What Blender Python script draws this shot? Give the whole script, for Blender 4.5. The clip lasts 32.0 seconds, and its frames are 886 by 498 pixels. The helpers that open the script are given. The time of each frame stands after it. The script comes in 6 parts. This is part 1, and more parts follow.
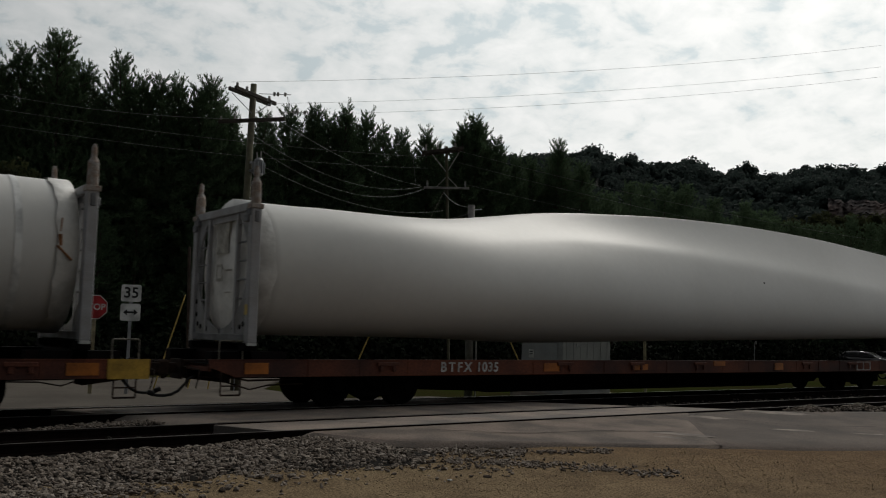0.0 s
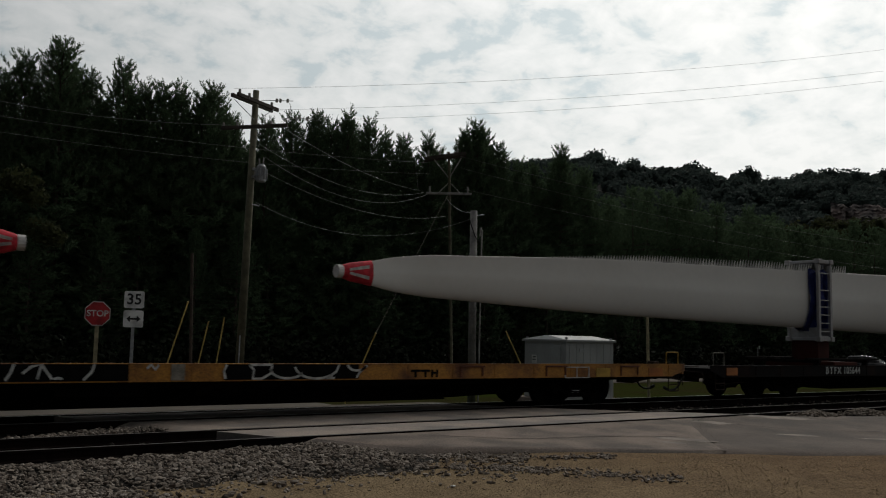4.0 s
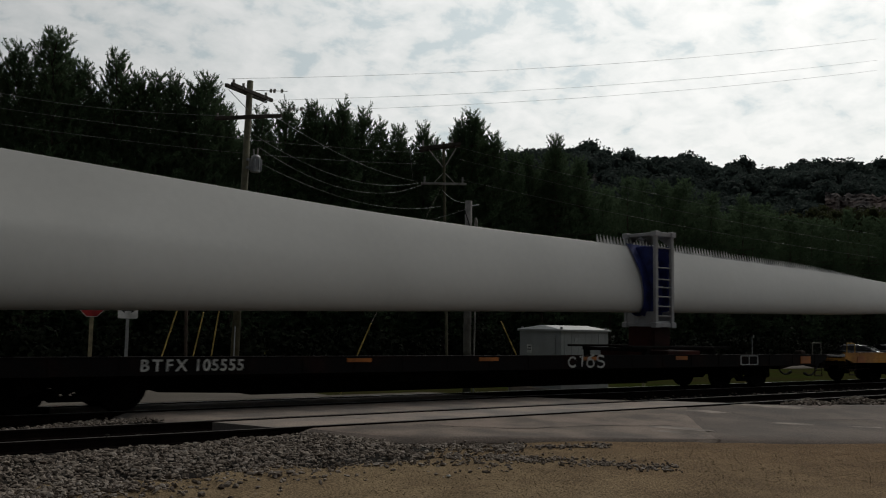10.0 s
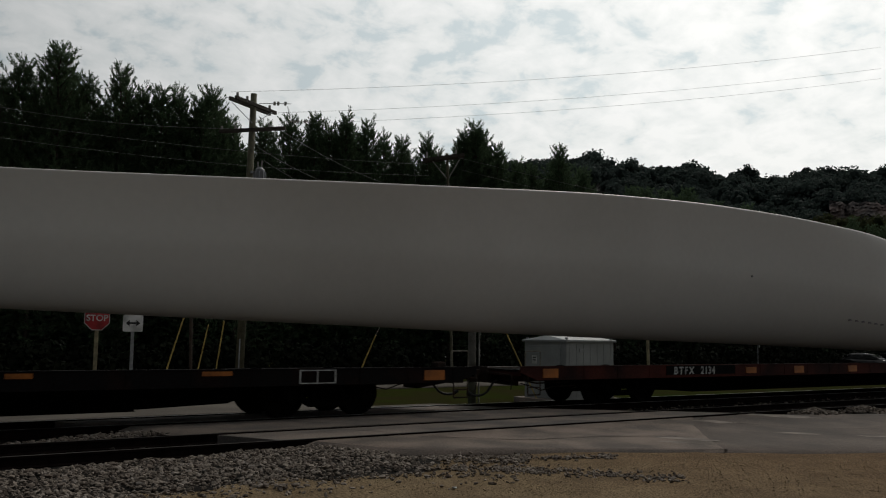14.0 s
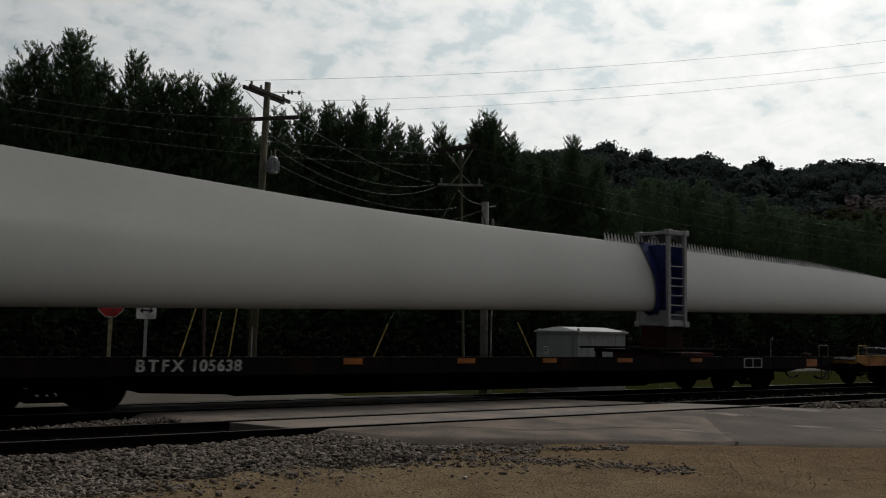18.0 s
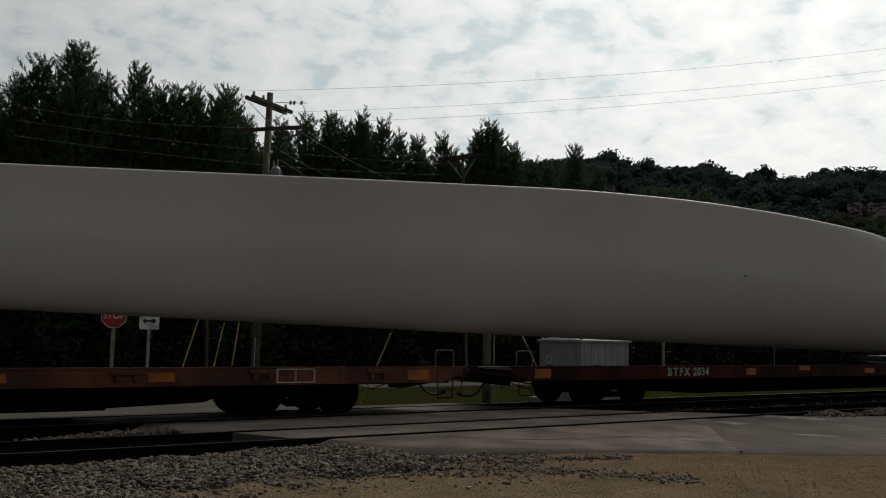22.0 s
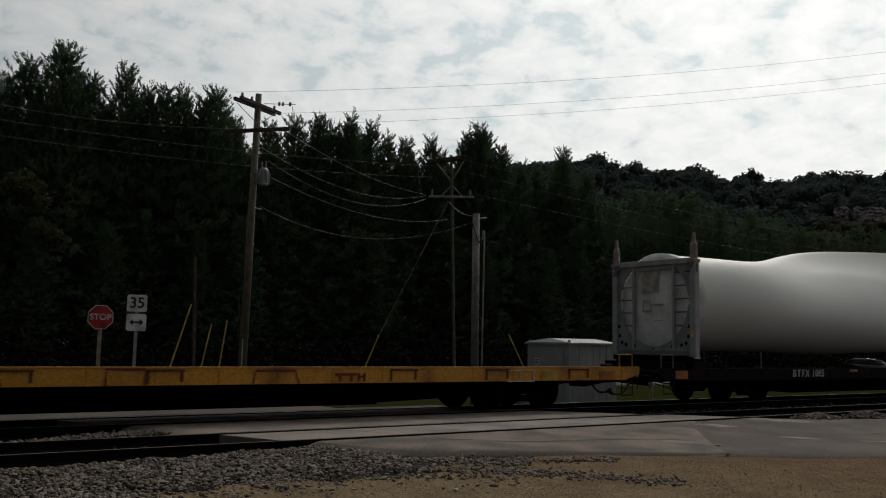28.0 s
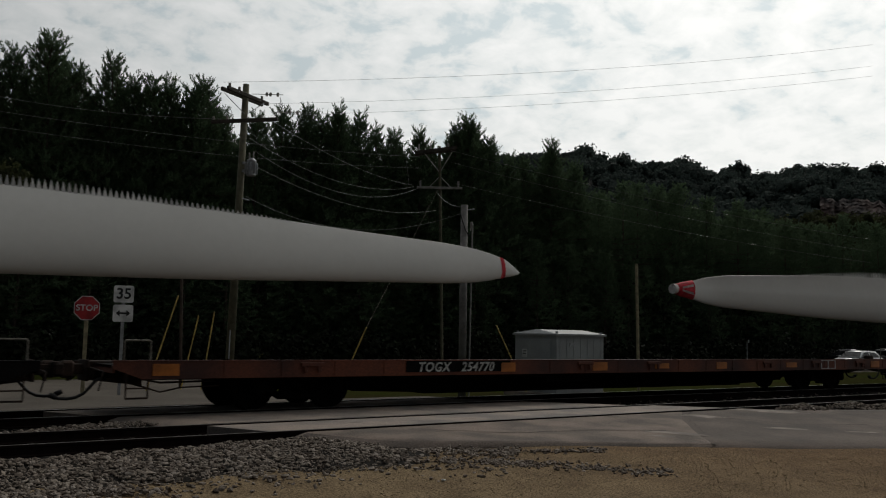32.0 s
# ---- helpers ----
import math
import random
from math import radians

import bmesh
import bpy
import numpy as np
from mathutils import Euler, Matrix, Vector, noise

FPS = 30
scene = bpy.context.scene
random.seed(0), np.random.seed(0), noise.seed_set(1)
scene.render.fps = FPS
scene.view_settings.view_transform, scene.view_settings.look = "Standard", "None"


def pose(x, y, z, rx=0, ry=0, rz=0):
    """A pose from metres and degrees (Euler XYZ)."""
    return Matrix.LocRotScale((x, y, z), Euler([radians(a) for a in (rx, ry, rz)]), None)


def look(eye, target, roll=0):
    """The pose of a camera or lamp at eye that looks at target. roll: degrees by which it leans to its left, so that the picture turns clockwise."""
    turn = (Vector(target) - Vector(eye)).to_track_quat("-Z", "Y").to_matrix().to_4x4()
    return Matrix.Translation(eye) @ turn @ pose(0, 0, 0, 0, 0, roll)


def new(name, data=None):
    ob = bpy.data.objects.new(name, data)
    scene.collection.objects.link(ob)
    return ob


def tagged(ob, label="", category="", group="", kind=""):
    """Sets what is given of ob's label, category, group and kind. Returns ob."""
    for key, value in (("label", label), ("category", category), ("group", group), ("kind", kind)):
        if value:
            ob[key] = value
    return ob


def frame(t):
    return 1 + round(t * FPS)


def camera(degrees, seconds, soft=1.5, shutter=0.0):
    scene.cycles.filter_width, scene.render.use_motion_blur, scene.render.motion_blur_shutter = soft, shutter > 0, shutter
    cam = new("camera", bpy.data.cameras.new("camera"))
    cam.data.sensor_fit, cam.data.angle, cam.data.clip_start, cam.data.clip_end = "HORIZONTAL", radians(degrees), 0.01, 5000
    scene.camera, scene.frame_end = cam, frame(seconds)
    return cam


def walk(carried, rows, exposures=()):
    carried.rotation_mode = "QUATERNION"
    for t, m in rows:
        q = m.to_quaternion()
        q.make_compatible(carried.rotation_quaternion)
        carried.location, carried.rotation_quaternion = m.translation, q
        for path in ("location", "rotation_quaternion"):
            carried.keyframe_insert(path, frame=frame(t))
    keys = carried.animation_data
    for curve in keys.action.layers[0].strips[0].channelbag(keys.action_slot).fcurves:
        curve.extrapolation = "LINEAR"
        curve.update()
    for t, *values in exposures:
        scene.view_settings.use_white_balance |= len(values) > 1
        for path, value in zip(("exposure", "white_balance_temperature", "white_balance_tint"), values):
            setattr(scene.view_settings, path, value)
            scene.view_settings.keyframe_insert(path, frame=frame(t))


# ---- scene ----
# The camera stands beside the crossing; x runs along the tracks, y across them, z = 0 at the rail tops.
EYE_Z = 1.634
cam = camera(52.0, 32.0, soft=1.1, shutter=0.07)
PATH = [
    (0, -35.91, 5.29, -1.34), (0.5, -35.69, 5.12, -1.52), (1, -36.04, 5.62, -1.16), (1.5, -36.05, 5.65, -1.17), (2, -36.30, 5.50, -1.06),
    (2.5, -35.91, 5.87, -1.29), (3, -35.63, 5.72, -1.00), (3.5, -35.30, 5.49, -0.79), (4, -35.73, 5.64, -1.18), (4.5, -36.02, 5.50, -1.40),
    (6.5, -35.51, 5.51, -1.47), (7, -35.44, 5.57, -1.49), (7.5, -35.66, 5.19, -1.31), (8, -35.79, 5.10, -1.17), (8.5, -35.48, 4.88, -1.21),
    (9, -35.97, 4.71, -1.46), (9.5, -36.04, 4.79, -1.12), (10, -36.03, 5.03, -1.00), (10.5, -36.54, 5.34, -1.10), (11, -36.09, 5.30, -1.12),
    (11.5, -35.62, 5.53, -1.27), (12, -36.02, 5.71, -1.20), (12.5, -35.52, 5.62, -0.85), (13, -35.50, 5.88, -0.85), (13.5, -35.66, 5.76, -0.78),
    (14, -35.73, 5.73, -0.65), (14.5, -35.92, 5.75, -0.56), (15, -36.10, 5.56, -0.70), (15.5, -36.39, 5.57, -0.66), (17.5, -34.98, 5.49, -1.18),
    (18, -34.99, 5.09, -1.17), (18.5, -35.36, 4.56, -1.12), (19, -35.83, 4.65, -0.74), (19.5, -35.69, 5.02, -0.71), (20, -35.87, 5.27, -0.58),
    (20.5, -36.31, 5.47, -0.93), (21, -35.85, 5.60, -0.86), (21.5, -35.70, 5.56, -0.97), (22, -34.81, 5.68, -0.97), (22.5, -34.66, 5.42, -1.02),
    (23, -35.07, 5.47, -0.81), (23.5, -35.40, 5.38, -0.90), (24, -35.17, 5.07, -1.02), (24.5, -35.19, 5.27, -1.26), (25, -35.67, 5.63, -0.91),
    (25.5, -35.89, 5.80, -1.10), (27.5, -35.34, 5.96, -1.36), (28, -35.56, 5.83, -1.10), (28.5, -35.67, 5.57, -1.13), (29, -35.80, 5.49, -1.03),
    (29.5, -35.92, 5.54, -1.12), (30, -36.04, 5.57, -1.04), (30.5, -35.87, 5.63, -1.10), (31, -36.21, 5.70, -0.97), (31.5, -36.27, 5.60, -1.11),
    (32, -36.32, 5.29, -1.13),
]
walk(cam, [(t, pose(0, 0, EYE_Z, 90 + p, r, w)) for t, w, p, r in PATH])

TRACK_Y = 18.15      # centre of the far track, on which the train runs
NEAR_TRACK_Y = 14.33
# the train's place: metres that the leading truck of the first whole car stands from the origin
TRAIN = [(t, 17.4 * (k - 1.02 * t)) for t, k in (
    (0, .575), (1.3, .600), (3.2, .617), (4.5, .631), (7.7, .655), (10, .657), (11, .658), (12, .668), (13, .656), (14, .654), (19, .650),
    (23.6, .626), (28, .588), (32, .573))]
PITCH = 28.31        # one car, coupler to coupler

# ---------------------------------------------------------------- light
SUN_AZ, SUN_EL = 60.0, 38.0    # degrees right of straight ahead of the tracks' normal; height


def build_world():
    w = bpy.data.worlds.new("overcast_sky")
    scene.world = w
    w.use_nodes = True
    nt = w.node_tree
    nt.nodes.clear()
    N, L = nt.nodes.new, nt.links.new
    out, bg = N("ShaderNodeOutputWorld"), N("ShaderNodeBackground")
    tc = N("ShaderNodeTexCoord")
    sky = N("ShaderNodeTexSky")
    sky.sky_type, sky.sun_disc = "NISHITA", False
    sky.sun_elevation, sky.sun_rotation = radians(SUN_EL), radians(SUN_AZ)
    sep = N("ShaderNodeSeparateXYZ")
    L(tc.outputs["Generated"], sep.inputs[0])
    zc = N("ShaderNodeMath"); zc.operation = "MAXIMUM"; zc.inputs[1].default_value = 0.0
    L(sep.outputs["Z"], zc.inputs[0])
    za = N("ShaderNodeMath"); za.operation = "ADD"; za.inputs[1].default_value = 0.34
    L(zc.outputs[0], za.inputs[0])
    dx = N("ShaderNodeMath"); dx.operation = "DIVIDE"
    dy = N("ShaderNodeMath"); dy.operation = "DIVIDE"
    L(sep.outputs["X"], dx.inputs[0]); L(za.outputs[0], dx.inputs[1])
    L(sep.outputs["Y"], dy.inputs[0]); L(za.outputs[0], dy.inputs[1])
    com = N("ShaderNodeCombineXYZ")
    L(dx.outputs[0], com.inputs[0]); L(dy.outputs[0], com.inputs[1])
    n1 = N("ShaderNodeTexNoise")
    n1.inputs["Scale"].default_value, n1.inputs["Detail"].default_value = 12.0, 12
    n1.inputs["Roughness"].default_value, n1.inputs["Distortion"].default_value = 0.58, 0.22
    L(com.outputs[0], n1.inputs["Vector"])
    n2 = N("ShaderNodeTexNoise")
    n2.inputs["Scale"].default_value, n2.inputs["Detail"].default_value = 1.3, 3
    L(com.outputs[0], n2.inputs["Vector"])
    mixn = N("ShaderNodeMath"); mixn.operation = "MULTIPLY_ADD"; mixn.inputs[1].default_value = 0.5
    L(n2.outputs[0], mixn.inputs[0]); L(n1.outputs[0], mixn.inputs[2])
    ramp = N("ShaderNodeValToRGB")
    e = ramp.color_ramp.elements
    e[0].position, e[0].color = 0.56, (0.64, 0.71, 0.71, 1)
    e[1].position, e[1].color = 0.84, (0.985, 0.98, 0.94, 1)
    m = ramp.color_ramp.elements.new(0.67); m.color = (0.86, 0.875, 0.84, 1)
    L(mixn.outputs[0], ramp.inputs[0])
    # the cloud deck is brighter round the veiled sun
    dot = N("ShaderNodeVectorMath"); dot.operation = "DOT_PRODUCT"
    a, el = radians(SUN_AZ), radians(SUN_EL)
    dot.inputs[1].default_value = (math.sin(a) * math.cos(el), math.cos(a) * math.cos(el), math.sin(el))
    L(tc.outputs["Generated"], dot.inputs[0])
    half = N("ShaderNodeMath"); half.operation = "MULTIPLY_ADD"
    half.inputs[1].default_value, half.inputs[2].default_value = 0.5, 0.5
    L(dot.outputs["Value"], half.inputs[0])
    power = N("ShaderNodeMath"); power.operation = "POWER"; power.inputs[1].default_value = 4.1
    L(half.outputs[0], power.inputs[0])
    glow = N("ShaderNodeMath"); glow.operation = "MULTIPLY_ADD"
    glow.inputs[1].default_value, glow.inputs[2].default_value = 1.06, 0.04
    L(power.outputs[0], glow.inputs[0])
    mul = N("ShaderNodeMixRGB"); mul.blend_type = "MULTIPLY"; mul.inputs[0].default_value = 1
    L(ramp.outputs[0], mul.inputs[1]); L(glow.outputs[0], mul.inputs[2])
    sk = N("ShaderNodeMixRGB"); sk.blend_type = "ADD"; sk.inputs[0].default_value = 0.012
    L(mul.outputs[0], sk.inputs[1]); L(sky.outputs[0], sk.inputs[2])
    L(sk.outputs[0], bg.inputs[0])
    bg.inputs[1].default_value = 0.95
    L(bg.outputs[0], out.inputs[0])
    sun = bpy.data.lights.new("sun", "SUN")
    sun.energy, sun.angle, sun.color = 0.8, radians(12), (1.0, 0.95, 0.87)
    ob = new("sun", sun)
    ob.matrix_world = look(Vector(dot.inputs[1].default_value) * 50, (0, 0, 0))


build_world()
scene.view_settings.exposure = 0.0

# ---------------------------------------------------------------- materials
MATS = {}


def mat(name, color, rough=0.7, metal=0.0, var=0.25, scale=3.0, fine=40.0, bump=0.15, second=None, spots=0.5, rand=0.0, spec=0.4):
    """A worn surface: base colour, broad stains towards `second`, fine grain, relief."""
    if name in MATS:
        return MATS[name]
    m = bpy.data.materials.new(name)
    m.use_nodes = True
    nt = m.node_tree
    N, L = nt.nodes.new, nt.links.new
    b = nt.nodes["Principled BSDF"]
    b.inputs["Roughness"].default_value, b.inputs["Metallic"].default_value = rough, metal
    b.inputs["Specular IOR Level"].default_value = spec
    tc = N("ShaderNodeTexCoord")
    n1, n2 = N("ShaderNodeTexNoise"), N("ShaderNodeTexNoise")
    n1.inputs["Scale"].default_value, n1.inputs["Detail"].default_value = scale, 6
    n2.inputs["Scale"].default_value, n2.inputs["Detail"].default_value = fine, 4
    for n in (n1, n2):
        L(tc.outputs["Object"], n.inputs["Vector"])
    second = second or tuple(c * 0.55 for c in color)
    r = N("ShaderNodeValToRGB")
    r.color_ramp.elements[0].position, r.color_ramp.elements[0].color = spots - 0.12, (*second, 1)
    r.color_ramp.elements[1].position, r.color_ramp.elements[1].color = spots + 0.12, (*color, 1)
    L(n1.outputs[0], r.inputs[0])
    g = N("ShaderNodeMapRange")
    g.inputs["From Min"].default_value, g.inputs["From Max"].default_value = 0.3, 0.7
    g.inputs["To Min"].default_value, g.inputs["To Max"].default_value = 1 - var, 1 + var
    L(n2.outputs[0], g.inputs["Value"])
    mx = N("ShaderNodeMixRGB"); mx.blend_type = "MULTIPLY"; mx.inputs[0].default_value = 1
    L(r.outputs[0], mx.inputs[1]); L(g.outputs[0], mx.inputs[2])
    last = mx
    if rand:
        oi = N("ShaderNodeObjectInfo")
        rr = N("ShaderNodeMapRange")
        rr.inputs["To Min"].default_value, rr.inputs["To Max"].default_value = 1 - rand, 1 + rand
        L(oi.outputs["Random"], rr.inputs["Value"])
        m2 = N("ShaderNodeMixRGB"); m2.blend_type = "MULTIPLY"; m2.inputs[0].default_value = 1
        L(mx.outputs[0], m2.inputs[1]); L(rr.outputs[0], m2.inputs[2])
        last = m2
    L(last.outputs[0], b.inputs["Base Color"])
    if bump:
        bp = N("ShaderNodeBump")
        bp.inputs["Strength"].default_value, bp.inputs["Distance"].default_value = bump, 0.02
        L(n2.outputs[0], bp.inputs["Height"])
        L(bp.outputs[0], b.inputs["Normal"])
    MATS[name] = m
    return m


def island_mat(name, colors, rough=0.9, fine=30.0, thin=0.0):
    """Stones or leaves: each separate piece takes its own tone."""
    m = bpy.data.materials.new(name)
    m.use_nodes = True
    nt = m.node_tree
    N, L = nt.nodes.new, nt.links.new
    b = nt.nodes["Principled BSDF"]
    b.inputs["Roughness"].default_value = rough
    b.inputs["Specular IOR Level"].default_value = 0.1
    geo = N("ShaderNodeNewGeometry")
    r = N("ShaderNodeValToRGB")
    r.color_ramp.elements[0].color, r.color_ramp.elements[1].color = (*colors[0], 1), (*colors[-1], 1)
    for i, c in enumerate(colors[1:-1]):
        r.color_ramp.elements.new((i + 1) / (len(colors) - 1)).color = (*c, 1)
    L(geo.outputs["Random Per Island"], r.inputs[0])
    tc, n = N("ShaderNodeTexCoord"), N("ShaderNodeTexNoise")
    n.inputs["Scale"].default_value = fine
    L(tc.outputs["Object"], n.inputs["Vector"])
    g = N("ShaderNodeMapRange")
    g.inputs["To Min"].default_value, g.inputs["To Max"].default_value = 0.6, 1.4
    L(n.outputs[0], g.inputs["Value"])
    mx = N("ShaderNodeMixRGB"); mx.blend_type = "MULTIPLY"; mx.inputs[0].default_value = 1
    L(r.outputs[0], mx.inputs[1]); L(g.outputs[0], mx.inputs[2])
    L(mx.outputs[0], b.inputs["Base Color"])
    if thin:
        # leaves let some light through
        tr, ms, out = N("ShaderNodeBsdfTranslucent"), N("ShaderNodeMixShader"), nt.nodes["Material Output"]
        L(mx.outputs[0], tr.inputs["Color"])
        ms.inputs[0].default_value = thin
        L(b.outputs[0], ms.inputs[1]); L(tr.outputs[0], ms.inputs[2])
        L(ms.outputs[0], out.inputs["Surface"])
    return m


M_BLADE = mat("blade_gelcoat", (0.61, 0.60, 0.57), 0.50, 0, 0.02, 0.25, 6, 0.0, (0.56, 0.55, 0.52), 0.45, spec=0.30)
M_SERR = mat("serration_plastic", (0.60, 0.60, 0.57), 0.5, 0, 0.05, 2, 20, 0)
M_CAP = mat("white_tarpaulin", (0.74, 0.73, 0.70), 0.55, 0, 0.08, 1.6, 9, 0.5, (0.50, 0.49, 0.46))
M_NOTICE = mat("faded_notice", (0.46, 0.44, 0.39), 0.8, 0, 0.2, 4, 30, 0.1)
M_CAPDIRT = mat("brown_stain", (0.26, 0.11, 0.04), 0.8, 0, 0.3, 4, 30, 0.1)
M_REDSOCK = mat("red_fabric", (0.62, 0.03, 0.05), 0.8, 0, 0.1, 5, 40, 0.2)
M_WHITESOCK = mat("white_fabric", (0.6, 0.58, 0.56), 0.8, 0, 0.1, 5, 40, 0.2)
M_RACK = mat("grey_rack_paint", (0.33, 0.33, 0.34), 0.6, 0.0, 0.12, 3, 40, 0.1, (0.27, 0.265, 0.26))
M_RACKG = mat("dull_grey_plate", (0.24, 0.24, 0.245), 0.6, 0.0, 0.15, 3, 40, 0.1, (0.17, 0.165, 0.16))
M_RACKD = mat("dark_grey_rack_steel", (0.17, 0.17, 0.175), 0.6, 0.0, 0.15, 3, 40, 0.1)
M_BLUE = mat("blue_padding", (0.016, 0.027, 0.15), 0.7, 0, 0.2, 4, 25, 0.3, (0.008, 0.013, 0.075))
M_POSTTIP = mat("worn_post_tip", (0.23, 0.17, 0.13), 0.8, 0, 0.3, 9, 60, 0.2, (0.30, 0.28, 0.26))
M_BLACKCAR = mat("black_car_paint", (0.007, 0.006, 0.006), 0.75, 0, 0.3, 1.2, 30, 0.1, (0.020, 0.009, 0.007), 0.38, rand=0.3, spec=0.06)
M_RUSTCAR = mat("rust_red_car_paint", (0.070, 0.016, 0.011), 0.8, 0, 0.35, 0.6, 30, 0.1, (0.018, 0.007, 0.006), 0.52, rand=0.3, spec=0.12)
M_ORANGECAR = mat("faded_orange_car_paint", (0.15, 0.040, 0.016), 0.75, 0, 0.3, 0.55, 30, 0.1, (0.045, 0.014, 0.010), 0.52, rand=0.2)
M_YELLOWCAR = mat("yellow_car_paint", (0.50, 0.225, 0.020), 0.6, 0, 0.3, 1.1, 30, 0.1, (0.24, 0.085, 0.015), 0.42, rand=0.1)
M_OLDYELLOW = mat("weathered_yellow_car_paint", (0.38, 0.17, 0.025), 0.7, 0, 0.35, 1.3, 30, 0.1, (0.10, 0.035, 0.014), 0.44, rand=0.1)
# Worn steel, darkened to near-black to hold the shade under the blades.
M_DECK = mat("shaded_steel_deck", (0.012, 0.010, 0.009), 0.9, 0, 0.35, 1.5, 25, 0.2, (0.006, 0.005, 0.005), 0.5, spec=0.05)
M_GEAR = mat("rusty_draft_gear", (0.040, 0.024, 0.017), 0.85, 0, 0.35, 4, 40, 0.2, (0.016, 0.012, 0.010), 0.5, spec=0.15)
M_GRAB = mat("grey_grab_iron", (0.24, 0.22, 0.18), 0.7, 0.1, 0.2, 5, 40, 0.1)
# Near-black: the shade beneath the cars is put into the underframe's colour.
M_UNDER = mat("shaded_underframe", (0.005, 0.0045, 0.004), 1.0, 0, 0.3, 2, 30, 0.2, spec=0.02)
M_RUSTSTAIN = mat("rust_brown_steel", (0.13, 0.040, 0.016), 0.85, 0, 0.35, 5, 40, 0.2, (0.06, 0.022, 0.012), 0.5)
M_SMUDGE = mat("strap_smudge", (0.27, 0.25, 0.27), 0.7, 0, 0.3, 8, 40, 0)
# Wheels and axles carry the same under-car shade in their base colour.
M_WHEEL = mat("shaded_wheel_steel", (0.006, 0.005, 0.0045), 0.9, 0.0, 0.2, 3, 40, 0.1, spec=0.05)
M_PATCH = mat("orange_reflector", (0.42, 0.13, 0.015), 0.5, 0, 0.15, 3, 30, 0.05)
M_PATCHY = mat("yellow_panel", (0.50, 0.30, 0.04), 0.6, 0, 0.15, 3, 30, 0.05)
M_GREENP = mat("green_panel", (0.12, 0.17, 0.10), 0.6, 0, 0.15, 3, 30, 0.05)
M_WHITEP = mat("white_stencil", (0.55, 0.55, 0.53), 0.7, 0, 0.2, 5, 60, 0)
M_REDP = mat("dark_red_stencil", (0.16, 0.02, 0.015), 0.7, 0, 0.2, 5, 60, 0)
M_BLACKP = mat("black_patch", (0.006, 0.006, 0.006), 0.8, 0, 0.2, 5, 60, 0, spec=0.05)
M_RUBBER = mat("black_rubber", (0.018, 0.018, 0.018), 0.7, 0, 0.1, 5, 60, 0)
M_RAIL = mat("rusty_rail", (0.012, 0.008, 0.007), 0.95, 0.0, 0.25, 5, 60, 0.1, spec=0.02)
M_RUSTTOP = mat("dull_rail_top", (0.045, 0.036, 0.030), 0.7, 0.0, 0.2, 3, 40, 0)
M_RAILTOP = mat("polished_rail_top", (0.42, 0.41, 0.40), 0.33, 1.0, 0.05, 2, 20, 0)
M_TIE = mat("creosoted_tie", (0.020, 0.016, 0.014), 0.9, 0, 0.3, 5, 60, 0.3, rand=0.2, spec=0.05)
M_ASPH = mat("grey_asphalt", (0.112, 0.085, 0.069), 0.9, 0, 0.35, 0.7, 38, 0.5, (0.062, 0.049, 0.041), 0.5, spec=0.25)
M_ROADFAR = mat("pale_worn_road", (0.105, 0.091, 0.076), 0.9, 0, 0.25, 0.5, 30, 0.3, (0.078, 0.067, 0.056), spec=0.1)
M_APRON = mat("pale_concrete_apron", (0.189, 0.145, 0.118), 0.9, 0, 0.3, 0.9, 38, 0.45, (0.092, 0.074, 0.062), 0.5, spec=0.2)
M_CONC = mat("concrete_panel", (0.227, 0.179, 0.145), 0.85, 0, 0.25, 0.9, 40, 0.3, (0.115, 0.10, 0.088), 0.48, rand=0.1)
M_PATCHASPH = mat("pale_road_patch", (0.235, 0.192, 0.160), 0.9, 0, 0.15, 3, 50, 0.2)
M_SAND = mat("brown_gravel_ground", (0.185, 0.134, 0.078), 0.95, 0, 0.62, 1.6, 34, 0.9, (0.135, 0.096, 0.056), 0.48, spec=0.04)


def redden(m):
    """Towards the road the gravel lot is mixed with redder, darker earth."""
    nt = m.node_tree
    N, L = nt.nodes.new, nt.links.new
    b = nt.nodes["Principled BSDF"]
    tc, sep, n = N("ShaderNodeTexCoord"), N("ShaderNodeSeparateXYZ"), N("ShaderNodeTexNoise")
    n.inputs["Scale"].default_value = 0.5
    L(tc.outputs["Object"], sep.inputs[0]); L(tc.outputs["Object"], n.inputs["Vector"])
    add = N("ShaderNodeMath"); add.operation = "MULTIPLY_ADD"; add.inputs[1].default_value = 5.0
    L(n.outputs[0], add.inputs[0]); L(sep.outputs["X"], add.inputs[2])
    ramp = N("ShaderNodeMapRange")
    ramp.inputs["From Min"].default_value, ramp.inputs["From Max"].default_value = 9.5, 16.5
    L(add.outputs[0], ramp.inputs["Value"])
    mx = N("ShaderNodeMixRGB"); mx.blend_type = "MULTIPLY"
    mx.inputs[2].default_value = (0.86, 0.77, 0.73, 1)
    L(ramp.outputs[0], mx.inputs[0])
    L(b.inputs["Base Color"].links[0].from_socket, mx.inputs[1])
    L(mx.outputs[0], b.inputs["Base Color"])


